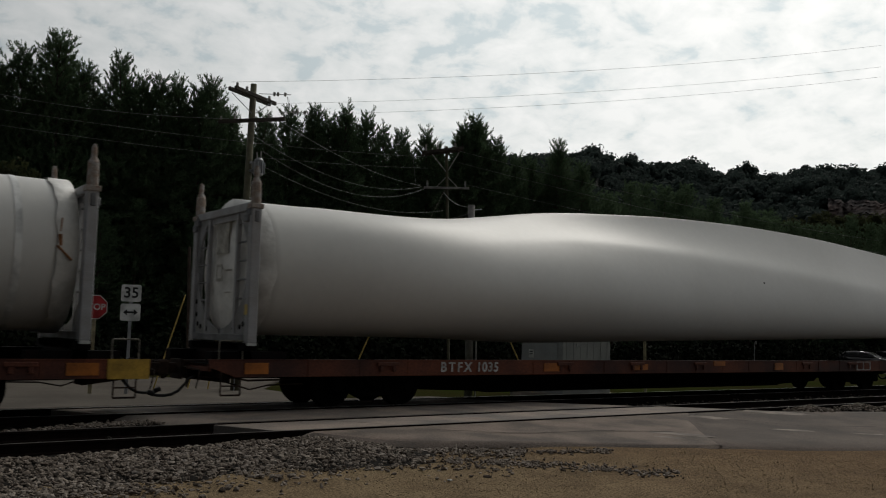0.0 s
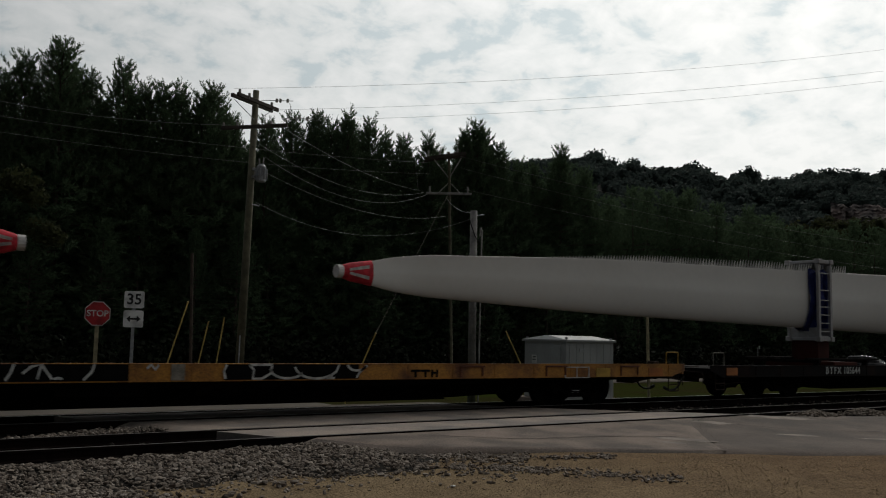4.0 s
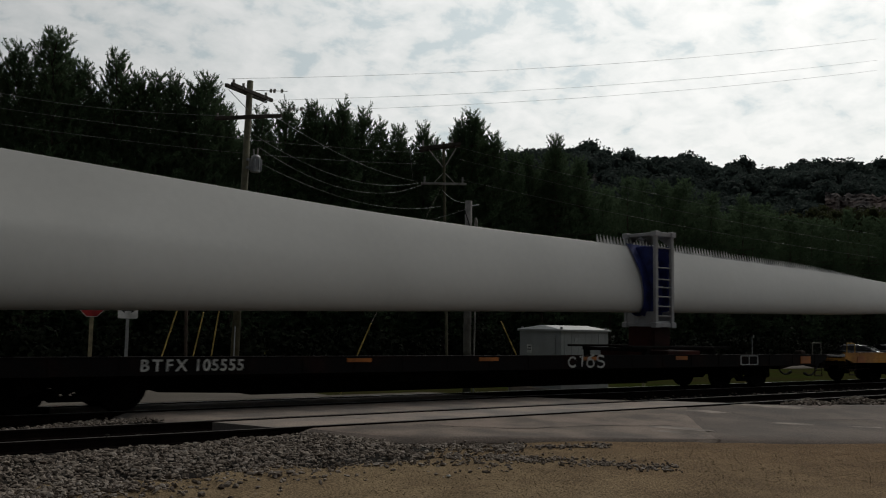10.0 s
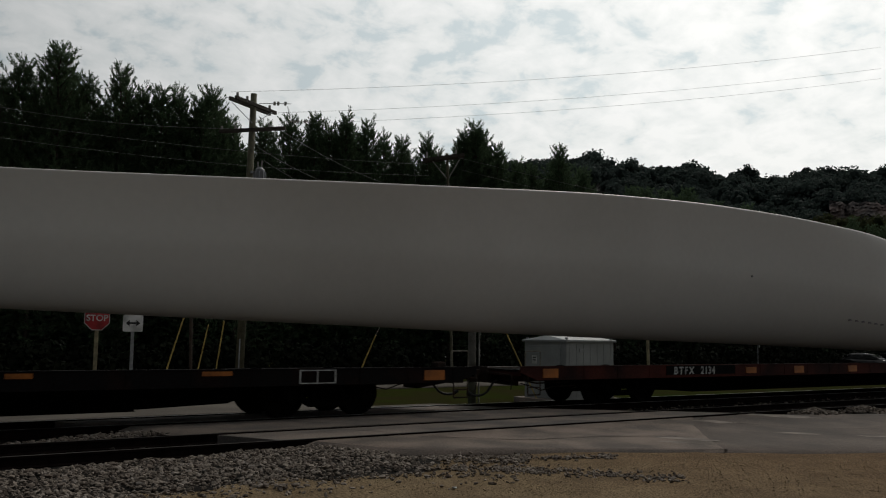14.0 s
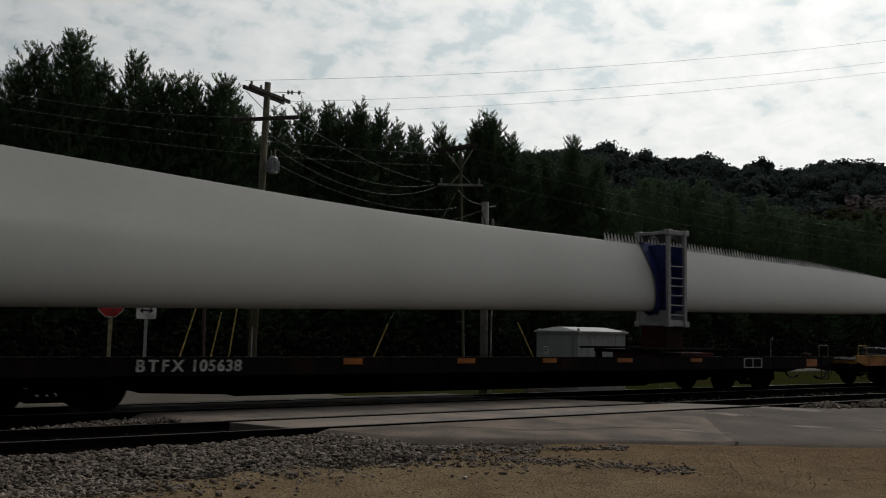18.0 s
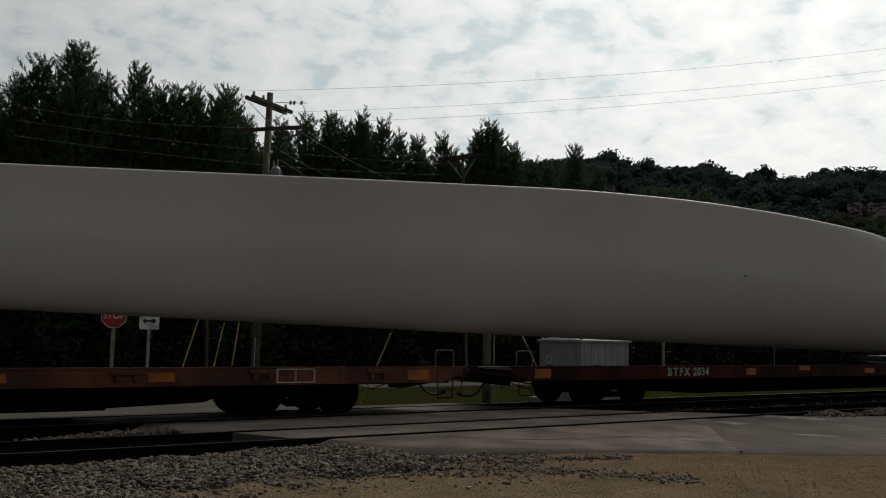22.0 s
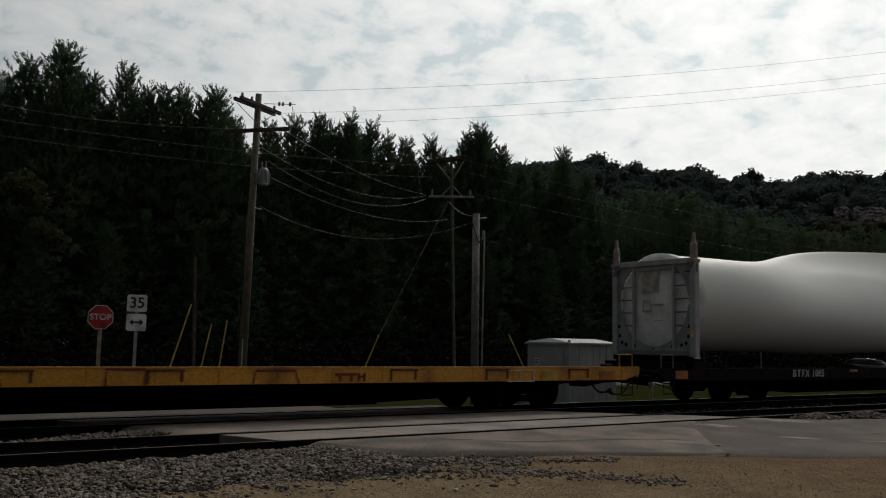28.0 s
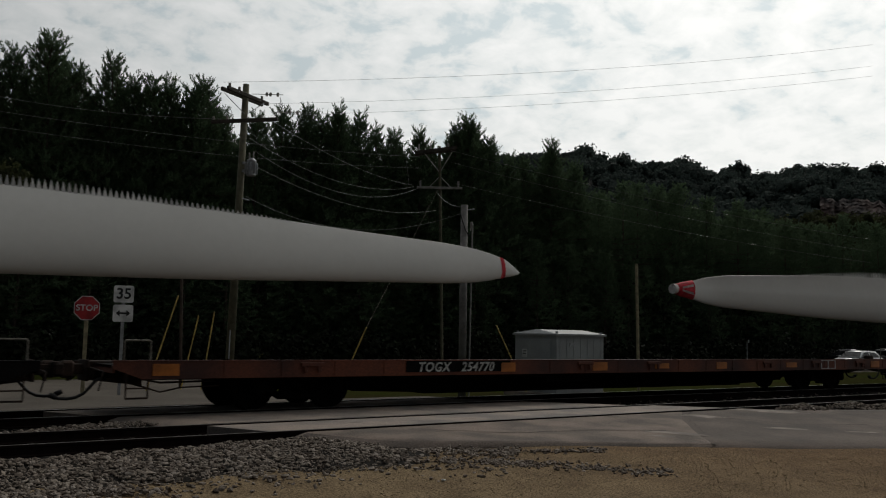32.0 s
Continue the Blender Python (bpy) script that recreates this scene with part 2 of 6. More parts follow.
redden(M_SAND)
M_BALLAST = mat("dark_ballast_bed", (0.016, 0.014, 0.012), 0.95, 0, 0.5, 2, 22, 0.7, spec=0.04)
# Near-black stones, used between the rails left of the crossing.
M_DARKSTONE = island_mat("blackish_track_stone", [(0.010, 0.009, 0.008), (0.022, 0.019, 0.016), (0.045, 0.038, 0.032), (0.014, 0.012, 0.010)])
# The tree shade over the far grass is put into its base colour.
M_GRASS = mat("shaded_short_grass", (0.024, 0.031, 0.007), 0.95, 0, 0.45, 0.4, 30, 0.4, (0.027, 0.024, 0.010), spec=0.0)
M_STONE = island_mat("ballast_stone", [(0.065, 0.050, 0.040), (0.15, 0.12, 0.098), (0.25, 0.21, 0.172), (0.10, 0.080, 0.064), (0.19, 0.158, 0.132), (0.29, 0.25, 0.215)])
M_PEBBLE = island_mat("brown_pebble", [(0.13, 0.095, 0.06), (0.24, 0.18, 0.11), (0.18, 0.13, 0.08), (0.33, 0.26, 0.17), (0.20, 0.15, 0.075)])
M_BARK = mat("pine_bark", (0.07, 0.05, 0.038), 0.95, 0, 0.3, 3, 30, 0.4)
M_NEEDLE = island_mat("pine_needles", [(0.050, 0.082, 0.044), (0.072, 0.110, 0.060), (0.088, 0.125, 0.070), (0.060, 0.095, 0.050)], 0.9, thin=0.5)
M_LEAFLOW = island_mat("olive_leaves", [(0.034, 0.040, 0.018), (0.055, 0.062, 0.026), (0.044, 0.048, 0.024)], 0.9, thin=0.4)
# The bluish cast puts distance haze into the hill trees' leaf colour.
M_LEAF = island_mat("hazed_broad_leaves", [(0.040, 0.055, 0.050), (0.054, 0.072, 0.064), (0.047, 0.063, 0.057)], 0.9, thin=0.4)
# Leaves far below a leaf's own tone: the wood's shade is in the colour.
M_SHADED_BUSH = island_mat("shaded_shrub_leaves", [(0.005, 0.007, 0.004), (0.010, 0.013, 0.006), (0.007, 0.009, 0.005)], 0.95)
M_HILL = mat("hill_soil", (0.022, 0.028, 0.020), 0.95, 0, 0.3, 0.05, 1.0, 0.2)
M_ROCK = mat("sandstone_cliff", (0.085, 0.060, 0.053), 0.95, 0, 0.4, 0.25, 1.5, 0.8, (0.034, 0.028, 0.027))
M_POLE = mat("weathered_pole_wood", (0.12, 0.112, 0.070), 0.9, 0, 0.25, 3, 40, 0.3)
M_POLE2 = mat("grey_pole_wood", (0.20, 0.19, 0.18), 0.9, 0, 0.25, 3, 40, 0.3)
M_ARM = mat("dark_crossarm_wood", (0.07, 0.06, 0.05), 0.9, 0, 0.25, 3, 40, 0.3)
M_GREYARM = mat("grey_crossarm", (0.30, 0.29, 0.27), 0.8, 0, 0.2, 3, 40, 0.1)
M_METAL = mat("galvanised_metal", (0.36, 0.37, 0.38), 0.5, 0.4, 0.12, 3, 30, 0.05)
M_BOX = mat("aluminium_cabinet", (0.30, 0.31, 0.31), 0.6, 0.1, 0.10, 1.2, 25, 0.05, (0.24, 0.25, 0.25))
M_SIGNW = mat("white_sign_sheet", (0.72, 0.72, 0.70), 0.4, 0, 0.04, 3, 30, 0)
M_SIGNR = mat("red_sign_sheet", (0.42, 0.020, 0.025), 0.4, 0, 0.06, 3, 30, 0)
M_SIGNB = mat("black_sign_ink", (0.012, 0.012, 0.012), 0.5, 0, 0.04, 3, 30, 0)
M_WOODPOST = mat("treated_sign_post", (0.30, 0.26, 0.16), 0.85, 0, 0.2, 4, 40, 0.1)
M_YELLOWPL = mat("yellow_plastic", (0.62, 0.45, 0.13), 0.6, 0, 0.1, 4, 40, 0)
M_WIRE = mat("grey_wire", (0.22, 0.22, 0.22), 0.5, 0.3, 0.05, 4, 40, 0)
M_WHITECAR = mat("white_automobile_paint", (0.72, 0.72, 0.72), 0.3, 0, 0.03, 3, 30, 0)
M_DARKCAR = mat("dark_automobile_paint", (0.006, 0.006, 0.007), 0.10, 0, 0.03, 3, 30, 0)
M_DARKGLASS = mat("tinted_glass", (0.01, 0.011, 0.012), 0.06, 0, 0.03, 3, 30, 0)


# ---------------------------------------------------------------- mesh helpers
def mesh_of(name, bm, material, smooth=False):
    me = bpy.data.meshes.new(name)
    bm.to_mesh(me)
    bm.free()
    for mm in (material if isinstance(material, (list, tuple)) else [material]):
        me.materials.append(mm)
    if smooth:
        for p in me.polygons:
            p.use_smooth = True
    return me


def pydata(name, verts, faces, material, smooth=False):
    me = bpy.data.meshes.new(name)
    me.from_pydata(verts, [], faces)
    me.materials.append(material)
    if smooth:
        for p in me.polygons:
            p.use_smooth = True
    me.update()
    return me


def thing(name, data, label, category, m=None, group="", kind=""):
    ob = new(name, data)
    if m is not None:
        ob.matrix_basis = m
    return tagged(ob, label, category, group, kind)


def part(name, data, parent, m=None, label=""):
    ob = new(name, data)
    ob.parent = parent
    if m is not None:
        ob.matrix_basis = m
    if label:
        ob["label"] = label
    return ob


def box(bm, x0, x1, y0, y1, z0, z1, bevel=0.0):
    g = bmesh.ops.create_cube(bm, size=1, matrix=Matrix.LocRotScale(((x0 + x1) / 2, (y0 + y1) / 2, (z0 + z1) / 2), None, (x1 - x0, y1 - y0, z1 - z0)))
    if bevel:
        ed = list({e for v in g["verts"] for e in v.link_edges})
        bmesh.ops.bevel(bm, geom=ed, offset=bevel, segments=1, affect="EDGES")
    return bm


def rod(bm, a, b, r0, r1=None, n=8, caps=True):
    a, b = Vector(a), Vector(b)
    d = b - a
    q = d.to_track_quat("Z", "Y").to_matrix().to_4x4()
    bmesh.ops.create_cone(bm, cap_ends=caps, segments=n, radius1=r0, radius2=r0 if r1 is None else r1, depth=d.length,
                          matrix=Matrix.Translation((a + b) / 2) @ q)
    return bm


def tube(bm, pts, r, n=6):
    """One continuous tube through the points."""
    pts = [Vector(p) for p in pts]
    rings = []
    for i, p in enumerate(pts):
        d = (pts[min(i + 1, len(pts) - 1)] - pts[max(i - 1, 0)]).normalized()
        q = d.to_track_quat("Z", "Y")
        rings.append([bm.verts.new(p + q @ Vector((r * math.cos(6.28319 * k / n), r * math.sin(6.28319 * k / n), 0))) for k in range(n)])
    for a, b in zip(rings, rings[1:]):
        for k in range(n):
            bm.faces.new((a[k], a[(k + 1) % n], b[(k + 1) % n], b[k]))
    bm.faces.new(rings[0][::-1])
    bm.faces.new(rings[-1])
    return bm


def boxes(name, material, *dims, bevel=0.0):
    bm = bmesh.new()
    for d in dims:
        box(bm, *d, bevel=bevel)
    return mesh_of(name, bm, material)


def rods(name, material, *ab, n=8):
    bm = bmesh.new()
    for a, b, r in ab:
        rod(bm, a, b, r, n=n)
    return mesh_of(name, bm, material)


def lettering(name, text, size, material, depth=0.006, align="CENTER", shear=0.0, space=1.0):
    cu = bpy.data.curves.new(name, "FONT")
    cu.body, cu.size, cu.extrude, cu.align_x, cu.align_y = text, size, depth, align, "CENTER"
    cu.shear, cu.space_character, cu.offset = shear, space, size * 0.018
    ob = bpy.data.objects.new(name, cu)
    scene.collection.objects.link(ob)
    dg = bpy.context.evaluated_depsgraph_get()
    me = bpy.data.meshes.new_from_object(ob.evaluated_get(dg))
    bpy.data.objects.remove(ob)
    bpy.data.curves.remove(cu)
    me.materials.clear()
    me.materials.append(material)
    return me


# ---------------------------------------------------------------- ground, road, tracks
def ground_z(x, y):
    if y < 7:
        return -0.30
    if y < 11:
        return -0.30 + (y - 7) / 4 * 0.13
    if y < 13.2:
        return -0.17 - (y - 11) / 2.2 * 0.05
    if y < 20.2:
        return -0.22
    if y < 24:
        return -0.22 - (y - 20.2) / 3.8 * 0.38
    return -0.60


def road_z(y):
    pts = ((-60, -0.29), (7, -0.265), (11, -0.135), (13.4, -0.015), (19.7, -0.015), (24, -0.50), (60, -0.56))
    for (a, za), (b, zb) in zip(pts, pts[1:]):
        if y <= b:
            return za + (zb - za) * (y - a) / (b - a)
    return -0.56


def build_ground():
    xs = [-1500, -300, -80, -30, -15] + [-10 + i * 1.0 for i in range(61)] + [60, 80, 120, 300, 900, 2500]
    ys = [-1500, -300, -60, -20, 0, 3, 5, 7, 9, 11, 11.5, 12.4, 13.2, 14.5, 16.2, 18, 20.2, 21.5, 22.7, 24, 27, 31, 36, 44, 60, 90, 140, 400, 2500]
    verts = [(x, y, ground_z(x, y) + (0.03 * noise.noise((x * 0.5, y * 0.5, 0)) if 0 < y < 13 and -11 < x < 52 else 0)) for y in ys for x in xs]
    n = len(xs)
    faces, slots = [], []
    for j in range(len(ys) - 1):
        for i in range(n - 1):
            faces.append((j * n + i, j * n + i + 1, (j + 1) * n + i + 1, (j + 1) * n + i))
            ym = (ys[j] + ys[j + 1]) / 2
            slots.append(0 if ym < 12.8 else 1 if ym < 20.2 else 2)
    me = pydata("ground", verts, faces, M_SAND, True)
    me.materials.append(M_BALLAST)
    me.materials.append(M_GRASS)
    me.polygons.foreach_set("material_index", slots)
    thing("ground", me, "brown gravel lot, dark ballast and short grass beyond the tracks", "ground", kind="structure")


def strip(name, rows, material, label, nx=14, lift=0.0):
    """A sheet between a left and a right edge: rows of (y, x_left, x_right)."""
    verts, faces = [], []
    for y, a, b in rows:
        for i in range(nx + 1):
            x = a if i == 0 else b if i == nx else a + 0.22 + (b - a - 0.44) * (i - 1) / (nx - 2)
            verts.append((x, y, road_z(y) + lift - (0.07 if i in (0, nx) else 0) ))
    for j in range(len(rows) - 1):
        for i in range(nx):
            k = j * (nx + 1) + i
            faces.append((k, k + 1, k + nx + 2, k + nx + 1))
    return thing(name, pydata(name, verts, faces, material, True), label, "road", kind="structure")


def left_x(y):
    return 6.75 - (y - 13.4) * 0.46


def right_x(y):
    return 18.6 - (y - 13.6) * 0.92


def build_road():
    near = [(y, a, b) for y, a, b in (
        (-40, 95, 160), (-20, 60, 110), (-5, 36, 80), (2, 25.5, 66), (5, 21.2, 58), (7, 18.4, 50), (8.6, 15.6, 42), (9.8, 13.1, 36),
        (11.0, 10.6, 29.4), (11.1, 10.4, 29), (11.5, 9.3, 26), (11.9, 8.1, 24), (12.4, 7.55, 22), (12.9, 7.15, 20), (13.36, 6.85, 18.8))]
    strip("road_near", near, M_ASPH, "worn grey asphalt road leading onto the crossing")
    strip("road_apron", [(9.9, 12.9, 13.25), (10.5, 11.75, 13.75), (11.0, 10.65, 14.2), (11.1, 10.45, 14.3), (11.5, 9.35, 14.65), (11.9, 8.15, 15.05), (12.4, 7.6, 15.5), (12.9, 7.2, 16.1), (13.34, 6.9, 16.65)], M_APRON, "pale cracked concrete apron before the crossing", lift=0.012)
    strip("road_between_tracks", [(y, left_x(y), right_x(y)) for y in (15.30, 15.9, 16.5, 17.14)], M_CONC, "pale paving between the two tracks")
    far = [(y, left_x(y) - 6 - max(0, y - 19.5) * 9, max(right_x(y), 14.3)) for y in (19.14, 20, 21.5, 23, 25, 28, 31)]
    far += [(32, -60, 15), (35.2, -120, 17), (35.7, -130, 120), (38.6, -160, 120)]
    strip("road_far", far, M_ROADFAR, "pale worn road beyond the tracks")
    # crossing panels between the rails
    for k, (ya, yb) in enumerate(((13.72, 14.94), (17.55, 18.75))):
        root = thing("crossing_surface", None, "concrete panels set between the rails of the crossing", "crossing", kind="structure")
        n = 5
        for i in range(n):
            a0, a1 = i / n, (i + 1) / n
            bm = bmesh.new()
            g = 0.012
            c = [(left_x(ya) + (right_x(ya) - left_x(ya)) * a0 + g, ya), (left_x(ya) + (right_x(ya) - left_x(ya)) * a1 - g, ya),
                 (left_x(yb) + (right_x(yb) - left_x(yb)) * a1 - g, yb), (left_x(yb) + (right_x(yb) - left_x(yb)) * a0 + g, yb)]
            top = [bm.verts.new((x, y, -0.012)) for x, y in c]
            low = [bm.verts.new((x, y, -0.19)) for x, y in c]
            bm.faces.new(top)
            bm.faces.new(low[::-1])
            for q in range(4):
                bm.faces.new((low[q], low[(q + 1) % 4], top[(q + 1) % 4], top[q]))
            part("panel", mesh_of("panel", bm, M_CONC), root)
    # pale repairs and a stop line worn into the asphalt
    rng = random.Random(4)
    for x, y, lx, ly in ((13.5, 11.16, 0.62, 0.22), (12.95, 10.92, 0.30, 0.10), (18.9, 12.9, 0.9, 0.30), (16.35, 12.72, 0.45, 0.26), (16.6, 10.76, 0.5, 0.12), (17.7, 9.84, 0.4, 0.1)):
        bm = bmesh.new()
        vs = []
        up = 0.016 if x < 14.5 else 0.004
        for i in range(18):
            a = i / 18 * 2 * math.pi
            k = rng.uniform(0.6, 1.25)
            px, py = x + (lx * math.cos(a) * 0.76 + ly * math.sin(a) * 0.65) * k, y + (-lx * math.cos(a) * 0.65 + ly * math.sin(a) * 0.76) * k
            vs.append(bm.verts.new((px, py, road_z(py) + up)))
        mid = bm.verts.new((x, y, road_z(y) + up))
        for i in range(18):
            bm.faces.new((vs[i], vs[(i + 1) % 18], mid))
        bmesh.ops.recalc_face_normals(bm, faces=bm.faces)
        thing("road_patch", mesh_of("road_patch", bm, M_PATCHASPH), "pale worn patch on the asphalt", "road patch", kind="structure")
    # dark cracks
    for pts in (((16.7, 13.3), (15.5, 12.38), (14.7, 11.55), (13.3, 9.95)), ((9.0, 13.0), (10.5, 12.1), (12.2, 11.9), (13.6, 11.4)), ((16.5, 12.4), (17.3, 11.1), (19.0, 10.4))):
        bm = bmesh.new()
        prev = None
        for i, (x, y) in enumerate(pts):
            for s in range(6 if i < len(pts) - 1 else 1):
                f = s / 6
                x2, y2 = pts[min(i + 1, len(pts) - 1)]
                px = x + (x2 - x) * f + rng.uniform(-.05, .05)
                py = y + (y2 - y) * f + rng.uniform(-.05, .05)
                w = rng.uniform(0.006, 0.022)
                cur = [bm.verts.new((px - w, py - w, road_z(py) + 0.020)), bm.verts.new((px + w, py + w, road_z(py) + 0.020))]
                if prev:
                    bm.faces.new((prev[0], cur[0], cur[1], prev[1]))
                prev = cur
        thing("road_crack", mesh_of("road_crack", bm, M_BLACKP), "dark tar-filled crack in the asphalt", "crack", kind="structure")


def build_tracks():
    prof = [(-0.07, -0.17), (0.07, -0.17), (0.07, -0.155), (0.012, -0.135), (0.012, -0.045), (0.036, -0.035), (0.036, -0.004), (-0.036, -0.004), (-0.036, -0.035), (-0.012, -0.045), (-0.012, -0.135), (-0.07, -0.155)]
    x0, x1 = -120, 260
    verts = [(x, y, z) for x in (x0, x1) for y, z in prof]
    n = len(prof)
    faces = [(i, (i + 1) % n, n + (i + 1) % n, n + i) for i in range(n)] + [tuple(range(n))[::-1], tuple(range(n, 2 * n))]
    rail = pydata("rail", verts, faces, M_RAIL)
    head, dull = [boxes("rail_head", m, (x0, x1, -0.030, 0.030, -0.004, 0.0)) for m in (M_RAILTOP, M_RUSTTOP)]
    bm = bmesh.new()
    box(bm, -0.115, 0.115, -1.3, 1.3, -0.18, 0, bevel=0.012)
    tie = mesh_of("tie", bm, M_TIE)
    for yc, label in ((NEAR_TRACK_Y, "empty railway track with rusty rails beside the train"), (TRACK_Y, "railway track with polished rails under the train")):
        root = thing("railway_track", None, label, "railway track", kind="structure")
        for s in (-0.7525, 0.7525):
            r = part("rail", rail, root, pose(0, yc + s, 0))
            part("rail_head", head if yc == TRACK_Y else dull, r, None, "polished steel running surface" if yc == TRACK_Y else "dull worn running surface")
        rng = random.Random(int(yc))
        for i in range(140):
            x = -14 + i * 0.55
            if left_x(yc) - 0.3 < x < right_x(yc) + 0.3:
                continue
            part("tie", tie, root, pose(x, yc + rng.uniform(-.04, .04), -0.165 + rng.uniform(-.012, .008), 0, 0, rng.uniform(-1.5, 1.5)))


def stones(name, spots, material, label, seed):
    """Loose stones, each an uneven lump: spots of (x, y, z, size)."""
    rng = np.random.RandomState(seed)
    bm = bmesh.new()
    bmesh.ops.create_icosphere(bm, subdivisions=1, radius=0.52)
    bm.verts.ensure_lookup_table()
    base = np.array([v.co[:] for v in bm.verts])
    tri = np.array([[v.index for v in f.verts] for f in bm.faces])
    bm.free()
    sp = np.array(spots)
    n = len(sp)
    k = len(base)
    sc = rng.uniform(0.6, 1.3, (n, 1, 3)) * np.array((1.25, 1.0, 0.66)) * sp[:, 3][:, None, None]
    lump = base[None] * rng.uniform(0.52, 1.32, (n, k, 3)) * sc
    a = rng.uniform(0, 6.28, (n, 3))
    a[:, 1] = rng.normal(0, 0.5, n)
    ca, sa = np.cos(a), np.sin(a)
    rz = np.zeros((n, 3, 3)); rz[:, 0, 0] = ca[:, 0]; rz[:, 0, 1] = -sa[:, 0]; rz[:, 1, 0] = sa[:, 0]; rz[:, 1, 1] = ca[:, 0]; rz[:, 2, 2] = 1
    rx = np.zeros((n, 3, 3)); rx[:, 1, 1] = ca[:, 1]; rx[:, 1, 2] = -sa[:, 1]; rx[:, 2, 1] = sa[:, 1]; rx[:, 2, 2] = ca[:, 1]; rx[:, 0, 0] = 1
    lump = np.einsum("nij,njk,nlk->nli", rz, rx, lump) + sp[:, None, :3]
    faces = (tri[None] + (np.arange(n) * k)[:, None, None]).reshape(-1, 3)
    me = pydata(name, lump.reshape(-1, 3).tolist(), faces.tolist(), material)
    return thing(name, me, label, "gravel", kind="stuff")


def shoulder_z(x, y):
    """The heaped ballast beside the near track: a bank that ends before the road."""
    end = min(1, max(0, (8.3 - x) / 1.3))
    edge = 12.75 + 0.10 * max(0, x - 2)
    rise = min(1, max(0, (y - 10.7) / 1.7)) if y < edge - 0.45 else min(1, max(0, (edge + 0.1 - y) / 0.5))
    return ground_z(x, y) + 0.14 * end * rise


def build_gravel():
    # the bank itself
    xs = [-12 + 0.35 * i for i in range(60)]
    ys = [10.4 + 0.2 * i for i in range(17)]
    verts = [(x, y, shoulder_z(x, y) + 0.004 + 0.05 * noise.noise((x * 1.6, y * 1.6, 0)) - (0.05 if y < 10.5 or y > 13.55 or x > 8.2 else 0)) for y in ys for x in xs]
    n = len(xs)
    faces = [(j * n + i, j * n + i + 1, (j + 1) * n + i + 1, (j + 1) * n + i) for j in range(len(ys) - 1) for i in range(n - 1)]
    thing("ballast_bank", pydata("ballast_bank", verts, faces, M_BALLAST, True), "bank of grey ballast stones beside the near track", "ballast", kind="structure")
    rng = random.Random(11)
    spots = []
    while len(spots) < 18000:
        x, y = rng.uniform(-2.5, 9.0), rng.uniform(9.3, 13.62)
        edge = 10.9 + 0.5 * noise.noise((x * 0.7, 0, 5)) - (0.55 * max(0, 4.0 - x))
        if y < edge and rng.random() > math.exp((y - edge) * 3.2):
            continue
        if x > 7.9 - 0.25 * max(0, 12.4 - y) and rng.random() > 0.12:
            continue
        if y > 12.80 + 0.10 * max(0, x - 2) + 0.12 * noise.noise((x * 1.5, 3, 0)):
            continue
        s = rng.choice((0.035, 0.042, 0.05, 0.06, 0.08))
        spots.append((x, y, shoulder_z(x, y) + 0.05 * noise.noise((x * 1.6, y * 1.6, 0)) + rng.uniform(-.01, .03), s))
    # the spur of stones along the road's edge
    for ax, ay, bx, by, wide, count in ((7.3, 12.3, 9.4, 10.75, 0.24, 1500), (9.2, 10.9, 10.9, 10.35, 0.12, 420), (7.9, 10.7, 10.3, 8.5, 0.17, 1200), (6.2, 11.3, 8.6, 9.9, 0.4, 700)):
        for i in range(count):
            f = rng.random()
            o = rng.gauss(0, wide)
            x, y = ax + (bx - ax) * f + o * 0.68, ay + (by - ay) * f + o * 0.73
            if rng.random() < 0.45 + 0.7 * noise.noise((x * 2.6, y * 2.6, 9)):
                spots.append((x, y, ground_z(x, y) + rng.uniform(0.005, .02), rng.uniform(0.03, 0.07)))
    stones("ballast_stones", spots, M_STONE, "loose grey ballast stones heaped beside the track", 5)
    # ballast between and beside the rails, and heaps where the track leaves the crossing
    spots = []
    for i in range(5200):
        x = rng.uniform(17.8, 46) if i % 2 else rng.uniform(-6, 8.5)
        y = rng.uniform(12.9, 20.4)
        if left_x(y) - .05 < x < right_x(y) + .05:
            continue
        z = -0.20 + rng.uniform(-.01, .045)
        if x > 17 and 12.6 < y < 13.6:
            z += 0.05
        spots.append((x, y, z, rng.uniform(0.05, 0.1)))
    for i in range(900):
        f = rng.random()
        x, y = 3.3 + 2.3 * f + rng.gauss(0, 0.25), 15.75 + 0.7 * f + rng.gauss(0, 0.18)
        if 15.2 < y < 17.2:
            spots.append((x, y, -0.13 + 0.06 * (1 - abs(f - 0.6)) + rng.uniform(-.02, .03), rng.uniform(0.04, 0.08)))
    for cx, cy, hh in ((20.6, 13.0, 0.17), (22.6, 12.9, 0.17), (24.2, 12.7, 0.10)):
        for i in range(420):
            a, rr = rng.uniform(0, 6.28), abs(rng.gauss(0, 0.45))
            spots.append((cx + rr * math.cos(a) * 1.3, cy + rr * math.sin(a) * 0.7, -0.12 + hh * max(0, 1 - rr / 0.9) + rng.uniform(-.02, .03), rng.uniform(0.05, 0.1)))
    stones("oily_ballast", [s for s in spots if s[0] < 9 and s[1] > 13.5 and s[2] < -0.15], M_DARKSTONE, "near-black ballast between the rails", 16)
    stones("track_ballast", [s for s in spots if s[0] >= 9 or s[1] <= 13.5 or s[2] >= -0.15], M_STONE, "grey track ballast between the rails", 6)
    spots = []
    for i in range(12000):
        x, y = rng.uniform(0.5, 15.5), rng.uniform(6.0, 11.4)
        if x > 10 and y > 11.1 - (x - 10.4) * 0.52:
            continue
